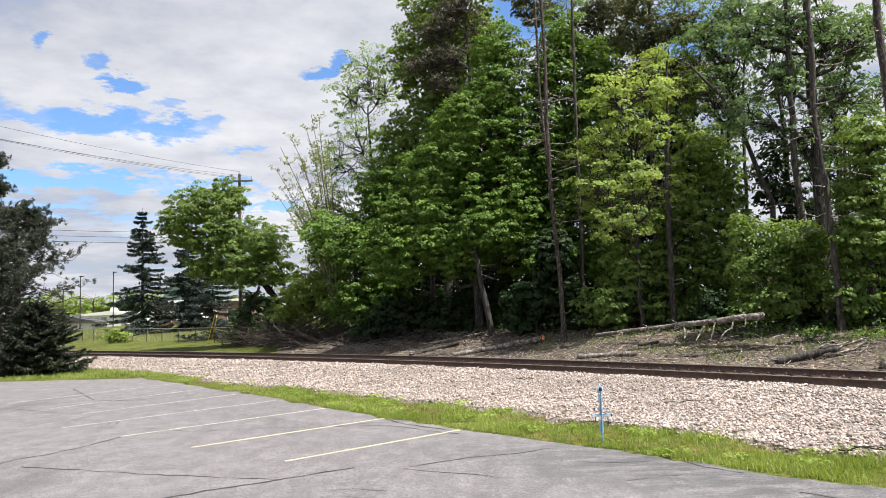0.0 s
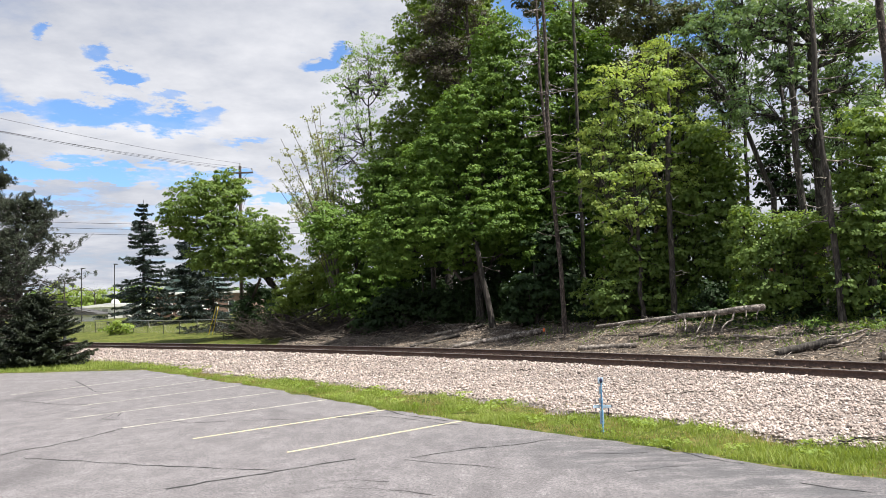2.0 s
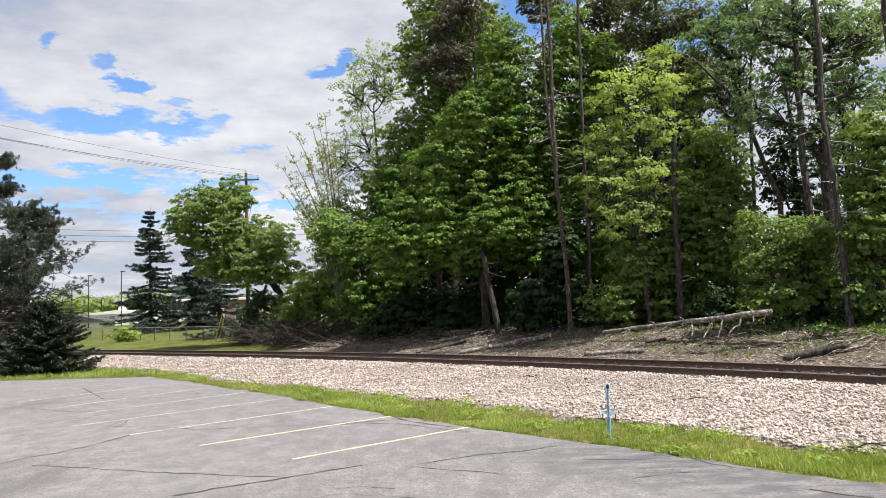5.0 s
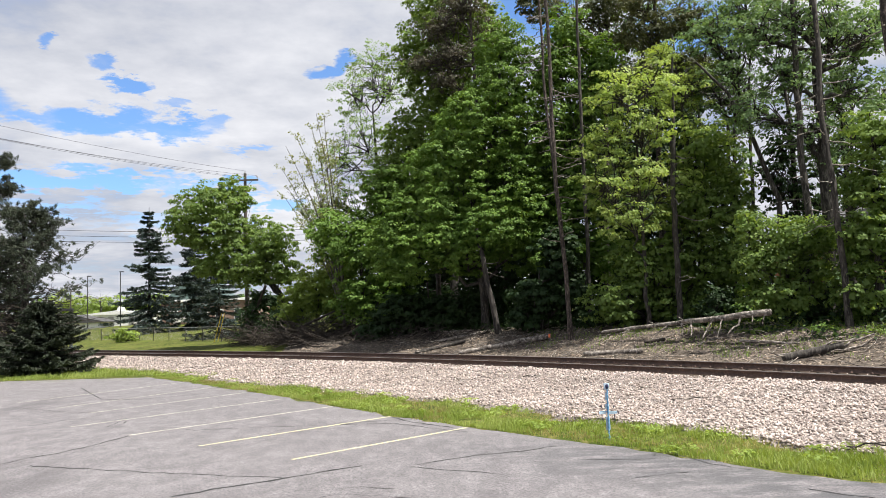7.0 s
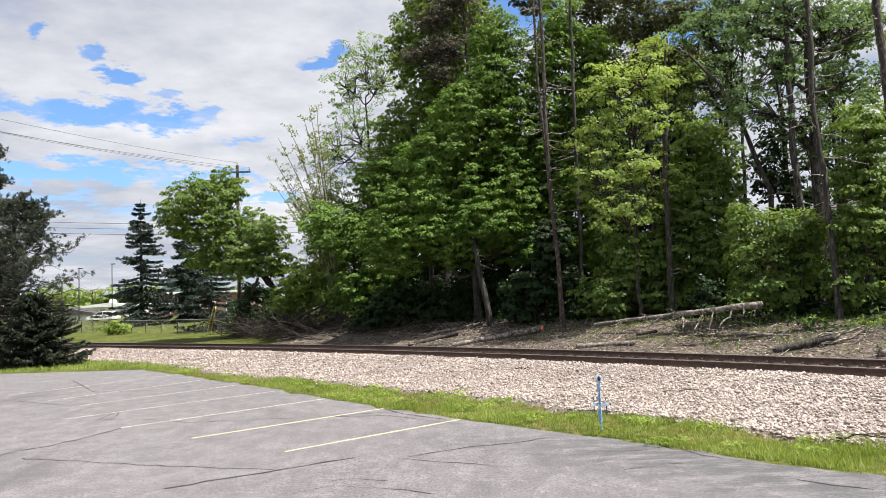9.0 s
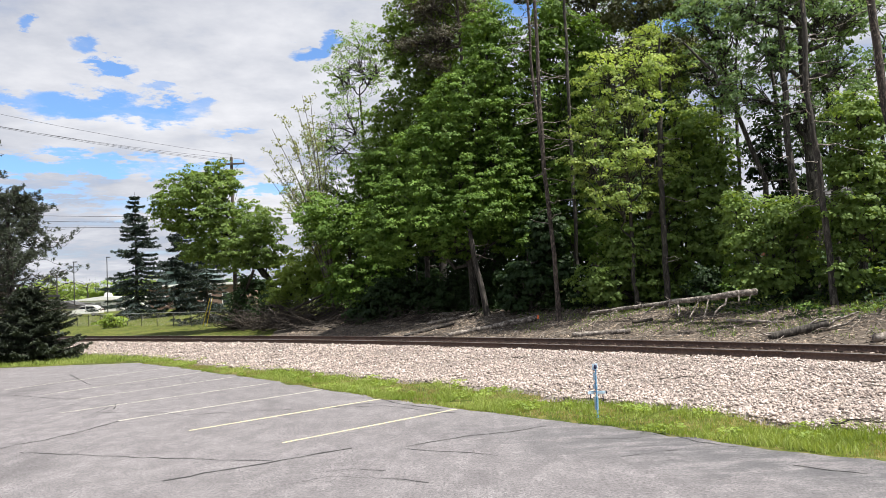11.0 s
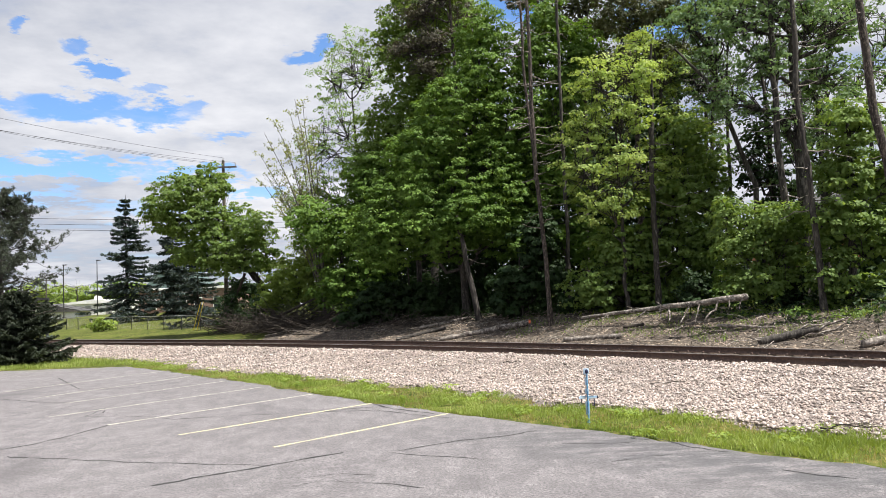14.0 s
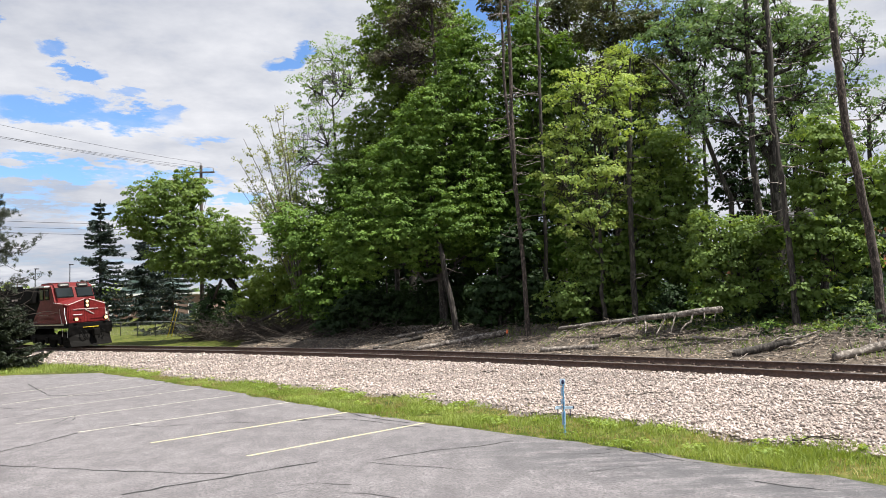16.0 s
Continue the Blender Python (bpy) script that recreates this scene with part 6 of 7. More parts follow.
conifer("spruce_bush", (-20.4, 37.0, -0.05), 3.75, 2.65, M_BUSH, "low dense dark green spruce at the edge of the lot", 63, start=0.015, step=0.105, needles=185, size=0.2, droop=0.14, power=0.55)
conifer("spruce_bush", (-23.0, 37.8, -0.05), 2.2, 2.0, M_BUSH, "small spreading spruce beside the larger one", 64, start=0.02, step=0.12, needles=150, size=0.15, droop=0.12, power=0.5)


M_BLUEPINE = leaf_material("blue_pine_needle", (0.05, 0.065, 0.045), (0.085, 0.10, 0.075), 0.15, 0.6)


def old_pine(name, base, trunk, reach, label, seed, live_from, boughs, sweep=(0.0, 0.0)):
    """A pine with a tangle of dead lower branches and tufted live ones above."""
    rng = np.random.default_rng(seed)
    root = tagged(new(name), label, "tree", "pines by the lot")
    root.location = base
    full = np.array(trunk, float)
    t = np.linspace(0, len(full) - 1, 12)
    full = np.stack([np.interp(t, np.arange(len(trunk)), full[:, k]) for k in range(4)], 1)
    H = full[-1, 2]
    live, dead, C = [full], [], []
    for _ in range(boughs):
        k = rng.uniform(0.14, 0.99)
        z = k * H
        o = np.array([np.interp(z, full[:, 2], full[:, i]) for i in range(3)])
        a = rng.uniform(0, 2 * np.pi)
        L = reach * (1.08 - k) ** 0.6 * rng.uniform(0.45, 1.05)
        up = rng.uniform(-0.12, 0.3)
        e = o + np.array([math.cos(a) * L + sweep[0] * L, math.sin(a) * L + sweep[1] * L, up * L])
        line = bent(rng, o, e, 0.05 * (1.2 - k), 0.012, 8, rng.uniform(-0.05, 0.12), 0.05)
        alive = k > live_from
        (live if alive else dead).append(line)
        for _ in range(13 if alive else 16):
            q = line[rng.integers(2, 8)]
            f = q[:3] + rng.normal(0, 0.22 * L ** 0.7, 3) * [1, 1, 0.7] + (e - o) / L * 0.35
            (live if alive else dead).append(bent(rng, q[:3], f, 0.016, 0.005, 4, 0.05, 0.1))
            if alive:
                for j in range(3):
                    C.append(f - (f - q[:3]) * rng.uniform(0, 0.5) + rng.normal(0, 0.07, 3))
    tubes("trunk", live, M_BARK, root, sides=6)
    tagged(tubes("dead_branch", dead, M_BRUSH, root, "grey leafless lower branches", sides=4), kind="stuff")
    C = np.repeat(np.array(C), 11, 0)
    n = len(C)
    d = rng.normal(size=(n, 3)) + [0, 0, 0.35]
    d /= np.linalg.norm(d, axis=1, keepdims=True)
    V, F = leaves(C + d * 0.08, rng.normal(size=(n, 3)), d, rng.uniform(0.12, 0.22, n), 0.22, 0.08)
    raw_object("crown", V, F, M_BLUEPINE, root)


old_pine("pine", (-23.0, 40.0, -0.05), [(0, 0, 0, 0.24), (-0.25, 0, 5.5, 0.17), (-0.35, 0, 9.3, 0.05)], 4.0, "ragged pine with bare grey lower branches beside the lot", 71, 0.44, 100, (0.25, -0.1))
old_pine("pine", (-26.6, 42.5, -0.05), [(0, 0, 0, 0.26), (0.1, 0, 6.5, 0.18), (0.0, 0, 13.0, 0.05)], 3.6, "tall pine with bare grey lower branches beside the lot", 72, 0.40, 110)
conifer("spruce", (-27.4, 45.5, -0.05), 8.0, 4.0, M_SPRUCE, "dark spruce hidden behind the ragged pines", 73, start=0.06, step=0.3, needles=70, size=0.3, droop=0.3, power=0.7)

broadleaf("shrub", [(-15.6, 60.0, 0.6, 0.1), (-15.6, 60.0, 2.0, 0.05)], [(-15.9, 60.0, 2.2, 1.3, 1.2, 1.5), (-14.2, 59.5, 1.9, 1.4, 1.2, 1.3), (-12.8, 58.8, 2.1, 1.4, 1.2, 1.5), (-14.8, 60.0, 3.6, 1.5, 1.2, 1.2)], M_DARKSHADELEAF, "dark green bush behind the fence", 232, leaf=0.2, clump=0.5, per=40, group="shrubs")
broadleaf("shrub", [(-14.3, 52.6, 0.6, 0.06), (-14.2, 52.6, 2.4, 0.04), (-14.0, 52.6, 4.0, 0.02)], [(-14.4, 52.6, 1.5, 1.0, 0.9, 0.9), (-14.0, 52.6, 2.9, 0.9, 0.9, 1.0), (-13.2, 52.2, 3.9, 0.9, 0.8, 0.8), (-12.6, 52.0, 1.6, 0.9, 0.8, 0.8)], M_DARKSHADELEAF, "dark shaded shrub under the leaning tree", 233, leaf=0.16, clump=0.4, per=36, group="shrubs")
# far trees along the horizon
for k, (x, y, h, mat) in enumerate(((-87, 168, 9.0, M_LIGHTLEAF), (-79, 166, 8.5, M_LIGHTLEAF), (-70, 168, 9.0, M_MAPLE), (-62, 166, 8.5, M_LIGHTLEAF), (-92, 175, 7.5, M_LIGHTLEAF), (-83, 180, 6.5, M_MAPLE), (-74, 172, 6.0, M_LIGHTLEAF), (-66, 178, 8.0, M_MAPLE), (-58, 170, 6.5, M_DARKSHADELEAF), (-50, 182, 8.0, M_MAPLE),
                                    (-41, 175, 7.0, M_DARKSHADELEAF), (-104, 190, 9.0, M_MAPLE), (-31, 178, 8.0, M_MAPLE), (-20, 170, 8.5, M_LIGHTLEAF), (-9, 160, 8.5, M_MAPLE), (-116, 200, 9.0, M_MAPLE))):
    broadleaf("tree", [(x, y, 2.2, 0.25), (x, y, 2.2 + h * 0.6, 0.1)], [(x, y, 2.2 + h * 0.45, h * 0.7, h * 0.5, h * 0.45), (x + h * 0.5, y, 2.2 + h * 0.25, h * 0.6, h * 0.4, h * 0.3), (x - h * 0.5, y, 2.2 + h * 0.22, h * 0.6, h * 0.4, h * 0.28)],
              mat, "distant broadleaf tree beyond the buildings", 200 + k, leaf=0.6, clump=1.3, per=26, twigs=0.1, group="distant trees")
broadleaf("tree", [(-76, 160, 2.2, 0.2), (-76, 160, 6, 0.12), (-76, 160, 8.0, 0.05)], [(-76, 160, 8.2, 4.0, 3, 2.6)], M_WILLOW, "distant leafless tree beyond the white building", 230, leaf=0.12, fill=0.3, per=3, twigs=5.0, hollow=0.3, core=0.0, group="distant trees")
broadleaf("shrub", [(-31.5, 70.5, 0.5, 0.05), (-31.5, 70.5, 1.2, 0.03)], [(-31.5, 70.5, 1.35, 1.5, 0.8, 0.8), (-30.3, 70.0, 1.1, 0.9, 0.7, 0.6)], M_LIGHTLEAF, "low light green shrub growing along the fence", 231, leaf=0.22, clump=0.45, per=26, group="shrubs")


# ---- fallen wood ----
def on_bank(x, y, h):
    return (x, y, ground_z(x, y) + h)


def log(name, a, b, r0, r1, label, seed, stubs=(), mat=None):
    rng = np.random.default_rng(seed)
    root = tagged(new(name), label, "log", "fallen logs")
    root.location = a
    e = np.array(b) - np.array(a)
    n = 15
    t = np.linspace(0, 1, n)[:, None]
    p = e * t + rng.normal(0, 0.012, (n, 3))
    r = (r0 + (r1 - r0) * t) * rng.uniform(0.93, 1.07, (n, 1))
    path = np.c_[p, r]
    cap0, cap1 = path[:1].copy(), path[-1:].copy()
    cap0[0, 3] = cap1[0, 3] = 0.01
    d = e / np.linalg.norm(e)
    cap0[0, :3] -= d * 0.03
    cap1[0, :3] += d * 0.05
    tubes("stem", [np.concatenate([cap0, path, cap1])], mat or M_DEADWOOD, root, sides=11)
    for k, dx, dy, dz, r in stubs:
        o = e * k
        tubes("branch_stub", [bent(rng, o, o + np.array([dx, dy, dz]), r, r * 0.55, 6, rng.uniform(-0.12, 0.12), 0.05)], M_DEADWOOD, root, sides=6)
    return root


log("fallen_log", (6.75, 31.6, 1.26), (11.62, 26.0, 1.95), 0.06, 0.125, "long grey fallen trunk with broken branch stubs on the bank", 81,
    stubs=((0.44, -0.75, -0.3, -0.55, 0.04), (0.52, -0.12, -0.35, -0.50, 0.045), (0.58, -0.2, -0.4, -0.55, 0.05), (0.70, -0.55, -0.3, -0.70, 0.04), (0.76, -0.45, -0.4, -0.72, 0.035), (0.86, -0.70, -0.2, -0.72, 0.045),
           (0.92, -0.2, -0.2, -0.40, 0.035), (0.97, -0.18, -0.2, -0.42, 0.035), (0.3, 0.4, -0.5, 0.18, 0.025), (0.55, -0.45, -0.3, 0.25, 0.025), (0.2, -0.5, -0.4, -0.15, 0.025), (0.36, -0.35, -0.3, 0.2, 0.02)))
log("fallen_log", on_bank(0.55, 34.9, 0.10), on_bank(4.87, 34.0, 0.18), 0.11, 0.15, "grey-brown fallen trunk lying along the bank", 82, stubs=((0.3, -0.5, -0.3, 0.2, 0.025), (0.6, 0.3, -0.4, 0.3, 0.02)))
log("fallen_log", on_bank(5.62, 29.85, 0.09), on_bank(7.66, 28.55, 0.12), 0.11, 0.10, "short pale log with a dark broken end", 83, stubs=((0.35, 0.1, -0.1, 0.5, 0.02), (0.55, 0.35, 0.1, 0.45, 0.02), (0.15, -0.15, 0.0, 0.35, 0.02)))
log("fallen_log", on_bank(10.95, 23.8, 0.10), on_bank(12.7, 23.4, 0.28), 0.14, 0.12, "dark split log propped on the bank", 84, mat=M_BARK, stubs=((0.55, 1.75, -0.3, 0.50, 0.055), (0.3, -0.3, 0.1, 0.42, 0.025), (0.7, 1.3, -0.4, 0.28, 0.05), (0.35, 1.5, -0.35, 0.45, 0.045), (0.1, -0.5, -0.1, 0.1, 0.03), (0.15, -0.25, 0.1, 0.5, 0.02)))
log("fallen_log", on_bank(10.6, 26.4, 0.25), on_bank(12.0, 24.9, 0.12), 0.05, 0.04, "thin pale broken limb on the bank", 85)
log("fallen_log", on_bank(12.9, 21.3, 0.12), on_bank(15.6, 20.9, 0.22), 0.12, 0.15, "grey fallen trunk with short stubs on the bank", 86, stubs=((0.2, -0.1, 0.0, 0.45, 0.03), (0.45, 0.1, 0, 0.4, 0.03), (0.1, -0.35, 0, 0.2, 0.03)))
log("fallen_log", on_bank(-1.6, 36.9, 0.08), on_bank(0.9, 37.1, 0.15), 0.10, 0.09, "dark fallen log beside the track", 87, mat=M_BARK)
log("fallen_log", on_bank(-0.4, 38.5, 0.1), on_bank(2.3, 38.4, 0.12), 0.09, 0.07, "grey fallen log at the foot of the woods", 88)
log("fallen_log", on_bank(8.05, 29.6, 0.08), on_bank(8.75, 29.25, 0.08), 0.07, 0.07, "short charred log on the bank", 89, mat=M_BRUSH)


def litter():
    """Chips, broken sticks and branches strewn over the bank."""
    rng = np.random.default_rng(91)
    V, F, n = [], [], 0
    quads = np.array(((0, 1, 3, 2), (4, 6, 7, 5), (0, 4, 5, 1), (2, 3, 7, 6), (1, 5, 7, 3)))
    while n < 11000 * 8:
        x, y = rng.uniform(-9, 24), rng.uniform(13, 46)
        s = across(x, y)
        if not 2.9 < s < 8.6 or rng.random() < 0.35 * (s > 7):
            continue
        L, w, a = rng.gamma(2, 0.05) + 0.03, rng.uniform(0.012, 0.04), rng.uniform(0, 6.28)
        up = rng.normal(0, 0.25)
        z = ground_z(x, y, s) + 0.045
        ca, sa = math.cos(a), math.sin(a)
        for i in (-1, 1):
            for j in (-1, 1):
                for k in (-1, 1):
                    u, v = i * L * 0.5, j * w * 0.5
                    V.append((x + ca * u - sa * v, y + sa * u + ca * v, z + k * w * 0.3 + up * u))
        F.append(quads + n)
        n += 8
    tagged(raw_object("wood_chips", V, np.concatenate(F), M_CHIP), "brown and pale wood chips strewn over the bank", "wood chips", kind="stuff")
    paths = []
    while len(paths) < 850:
        x, y = rng.uniform(-9, 24), rng.uniform(13, 46)
        s = across(x, y)
        if not 3.0 < s < 9.0:
            continue
        L, a = rng.gamma(2.5, 0.32) + 0.2, rng.uniform(0, 6.28)
        ex, ey = x + math.cos(a) * L, y + math.sin(a) * L
        z0, z1 = ground_z(x, y, s) + 0.06, ground_z(ex, ey) + 0.06 + max(0, rng.normal(0.02, 0.14)) * L
        r = rng.uniform(0.006, 0.02)
        paths.append(bent(rng, (x, y, z0), (ex, ey, z1), r, r * 0.5, 5, -0.03, 0.035))
    tagged(tubes("fallen_sticks", paths, M_DEADWOOD, sides=5), "broken grey sticks scattered over the bank", "sticks", kind="stuff")


litter()


def brush_pile(name, spots, count, spread, label, seed):
    rng = np.random.default_rng(seed)
    paths = []
    for _ in range(count):
        a, b = spots
        k = rng.random()
        o = np.array(a) * (1 - k) + np.array(b) * k + rng.normal(0, 0.5, 3) * [1, 1, 0]
        o[2] = ground_z(o[0], o[1]) + 0.02
        L = rng.uniform(0.8, 3.4) * spread
        ang = rng.uniform(-0.6, 0.9) + (math.pi if rng.random() < 0.35 else 0)
        e = o + np.array([math.cos(ang) * L, -math.sin(ang) * L * 0.6, rng.uniform(0.0, 0.62) * L])
        r = rng.uniform(0.012, 0.05)
        paths.append(bent(rng, o, e, r, r * 0.3, 6, rng.uniform(-0.1, 0.12), 0.07))
        for _ in range(3):
            q = paths[-1][rng.integers(2, 5)]
            m = q[:3] + rng.normal(0, 0.5, 3)
            m[2] = max(m[2], ground_z(m[0], m[1]) + 0.05)
            paths.insert(0, bent(rng, q[:3], m, r * 0.5, 0.006, 4, 0, 0.1))
    tagged(tubes(name, paths, M_BRUSH, sides=4), label, "brush", kind="stuff")


brush_pile("brush_pile", ((-14.2, 53.5, 0), (-6.6, 45.0, 0)), 620, 1.05, "tangled pile of dark cut branches beside the track", 92)
brush_pile("brush_pile", ((-5.5, 43.5, 0), (2.0, 37.2, 0)), 70, 0.5, "low scatter of dark cut branches at the woods", 93)
log("fallen_log", (-12.6, 51.0, 0.65), (-7.1, 47.0, 2.75), 0.13, 0.06, "dark fallen tree leaning out of the brush pile", 94, mat=M_BRUSH, stubs=((0.5, 1.0, -0.4, -0.6, 0.04), (0.6, 1.6, -0.3, 0.5, 0.04), (0.35, -0.6, -0.3, 0.7, 0.04), (0.8, 0.7, -0.3, -0.9, 0.03)))
log("fallen_log", (-15.4, 55.0, 0.6), (-12.6, 51.0, 4.7), 0.05, 0.10, "broken limb hanging down from the leaning tree", 95, mat=M_BRUSH, stubs=((0.5, -0.9, 0.1, -0.9, 0.03), (0.7, -0.8, 0.2, -1.3, 0.03), (0.3, -0.8, 0.3, -0.5, 0.03)))


def fallen_branch(name, x, y, z, count, size, label, seed, mat):
    """A small broken branch lying on the stones."""
    rng = np.random.default_rng(seed)
    root = tagged(new(name), label, "branch", "branches on the stones")
    root.location = (x, y, z)
    main = bent(rng, (-size, 0.1, 0.03), (size, -0.1, 0.05), 0.014, 0.006, 7, -0.03, 0.05)
    tubes("stem", [main], mat, root, sides=5)
    for _ in range(count):
        q = main[rng.integers(1, 6)]
        tubes("twig", [bent(rng, q[:3], q[:3] + rng.normal(0, 0.35 * size, 3) * [1, 1, 0.15] + [0.2 * size, 0, 0.03], 0.008, 0.003, 4, 0, 0.06)], mat, root, sides=4)


fallen_branch("fallen_branch", 8.71, 13.54, 0.26, 9, 0.75, 'bare grey branch lying on the crushed stones', 400, M_DEADWOOD)
# added twigs: their dark clump takes the place of a small burrow hole
fallen_branch("fallen_branch", 5.94, 10.34, 0.26, 14, 0.35, 'dark twigs standing in for a small burrow hole by the stones', 401, M_BRUSH)
fallen_branch("fallen_branch", 5.41, 16.06, 0.26, 4, 0.5, 'thin bare branch lying on the crushed stones', 402, M_DEADWOOD)
fallen_branch("fallen_branch", 2.58, 22.74, 0.26, 5, 0.25, 'small dark branch on the crushed stones', 403, M_BRUSH)
fallen_branch("fallen_branch", -9.81, 45.29, 0.26, 5, 0.3, 'small dark branch on the crushed stones', 404, M_BRUSH)


# ---- small things by the track ----
def marker_post():
    root = tagged(new("marker_post"), "slim blue marker post with dark round cap in the grass", "post")
    root.location = (2.86, 13.27, 0.0)
    part("post", rod(rod(bmesh.new(), (0, 0, -0.1), (0.01, 0, 0.9), 0.017, 0.015, 10), (0, 0, 0.02), (0, 0, 0.09), 0.03, 0.022, 10), M_BLUE, root)
    bm = bmesh.new()
    bmesh.ops.create_uvsphere(bm, u_segments=14, v_segments=10, radius=0.034, matrix=Matrix.Translation((0.01, 0, 0.94)) @ Matrix.Diagonal((0.9, 0.9, 1.25, 1)))
    part("cap", bm, M_NAVY, root, "dark navy oval cap")
    bm = bmesh.new()
    bmesh.ops.create_cone(bm, cap_ends=True, segments=14, radius1=0.05, radius2=0.05, depth=0.012, matrix=Matrix.Translation((0.01, 0.03, 0.94)) @ Matrix.Rotation(radians(90), 4, "X"))
    part("reflector", bm, M_PALEBLUE, root, "pale round disc behind the cap")
    for x, z, w, h in ((-0.09, 0.47, 0.12, 0.05), (0.10, 0.47, 0.15, 0.05), (0.0, 0.58, 0.075, 0.09), (0.0, 0.28, 0.075, 0.24), (0.0, 0.76, 0.06, 0.14), (0.005, 0.94, 0.10, 0.11)):
        part("plate", boxed(x - w / 2, 0.018, z - h / 2, x + w / 2, 0.028, z + h / 2, bevel=0.004), M_PALEBLUE, root, "pale blue plate")
    for x, z, h in ((-0.11, 0.58, 0.05), (0.115, 0.57, 0.05), (-0.105, 0.40, 0.10), (0.125, 0.38, 0.13), (0.19, 0.47, 0.05)):
        part("peg", rod(bmesh.new(), (x, 0.02, z - h / 2), (x, 0.02, z + h / 2), 0.009, 0.009, 6), M_NAVY, root, "short dark peg")
    bm = rod(bmesh.new(), (-0.13, 0.022, 0.50), (0.2, 0.022, 0.47), 0.006, 0.006, 6)
    part("crossbar", bm, M_BLUE, root)


marker_post()


def survey_stake():
    root = tagged(new("survey_stake"), "short wooden stake with bright orange top on the bank", "stake")
    root.location = (4.75, 33.6, 0.86)
    part("stake", boxed(-0.03, -0.015, -0.1, 0.03, 0.015, 0.32, bevel=0.004), M_DEADWOOD, root)
    part("ribbon", boxed(-0.045, -0.022, 0.17, 0.045, 0.022, 0.34, bevel=0.006), M_ORANGE, root, "bright orange painted top")


survey_stake()


def utility_pole(base, height, label, arm=2.1, seed=0):
    root = tagged(new("utility_pole"), label, "utility pole")
    root.location = base
    part("pole", rod(bmesh.new(), (0, 0, -0.5), (0, 0, height), 0.17, 0.11, 12), M_POLE, root)
    part("crossarm", boxed(-arm / 2, -0.17, height - 0.62, arm / 2, -0.07, height - 0.49, bevel=0.01), M_POLE, root)
    for sx in (-1, 1):
        part("brace", rod(bmesh.new(), (sx * 0.62, -0.13, height - 0.6), (0, -0.12, height - 1.2), 0.02, 0.02, 6), M_GREYMETAL, root)
    for x in (-arm / 2 + 0.08, arm / 2 - 0.08, -0.35):
        bm = rod(bmesh.new(), (x, -0.12, height - 0.49), (x, -0.12, height - 0.36), 0.025, 0.02, 8)
        rod(bm, (x, -0.12, height - 0.36), (x, -0.12, height - 0.24), 0.06, 0.04, 8)
        part("insulator", bm, M_GREYMETAL, root)
    part("insulator", rod(bmesh.new(), (0, 0, height), (0, 0, height + 0.22), 0.05, 0.035, 8), M_GREYMETAL, root)
    return root


utility_pole((-15.3, 56.0, 0.5), 13.3, "tall weathered wooden utility pole with one crossarm")
utility_pole((-77.5, 150.0, 2.2), 7.9, "distant wooden utility pole with a crossarm", 2.6)


def wire(name, a, b, sag, r, label):
    p = [(a[0] + (b[0] - a[0]) * k, a[1] + (b[1] - a[1]) * k, a[2] + (b[2] - a[2]) * k - sag * 4 * k * (1 - k), r) for k in np.linspace(0, 1, 24)]
    tagged(tubes(name, [p], M_WIRE, sides=5), label, "wire", "overhead wires", "")


for dx, dz, ex, ez in ((-0.97, -0.22, -27.6, 12.4), (0.97, -0.22, -25.2, 11.7), (0.0, 0.2, -26.4, 12.9), (-0.35, -0.22, -26.6, 12.2)):
    wire("overhead_wire", (-15.3 + dx, 55.9, 13.8 + dz), (ex, 28.0, ez), 0.35, 0.009, "thin dark overhead wire running to the pole")
for z, dx in ((12.4, 0.0), (11.7, 0.6), (11.0, 1.2)):
    wire("overhead_wire", (-64, 88.0, z + 3.2), (-13.5 + dx, 92.0, z + 1.2), 0.7, 0.022, "thin dark overhead wire crossing the sky")


def light_pole(x, y, z, h):
    root = tagged(new("light_pole"), "slim dark light pole with a small head", "light pole", "light poles")
    root.location = (x, y, z)
    part("pole", rod(bmesh.new(), (0, 0, -0.3), (0, 0, h), 0.10, 0.07, 8), M_DARKMETAL, root)
    part("lamp_head", boxed(-0.1, -0.18, h - 0.05, 0.55, 0.18, h + 0.1, bevel=0.03), M_DARKMETAL, root)


light_pole(-59.2, 120, 2.2, 8.3)
light_pole(-56.0, 125, 2.2, 9.2)


def guy_guard(a, b):
    root = tagged(new("guy_guard"), "leaning bright yellow plastic guy-wire guard", "guy guard", "guy guards")
    root.location = a
    part("guard", rod(bmesh.new(), (0, 0, -0.05), Vector(b) - Vector(a), 0.032, 0.03, 8), M_YELLOW, root)
    part("cable", rod(bmesh.new(), Vector(b) - Vector(a), (Vector(b) - Vector(a)) * 4.6, 0.012, 0.012, 5), M_WIRE, root)


guy_guard((-19.5, 61.0, 0.55), (-18.56, 60.2, 2.95))
guy_guard((-19.0, 60.4, 0.55), (-18.2, 59.7, 2.95))


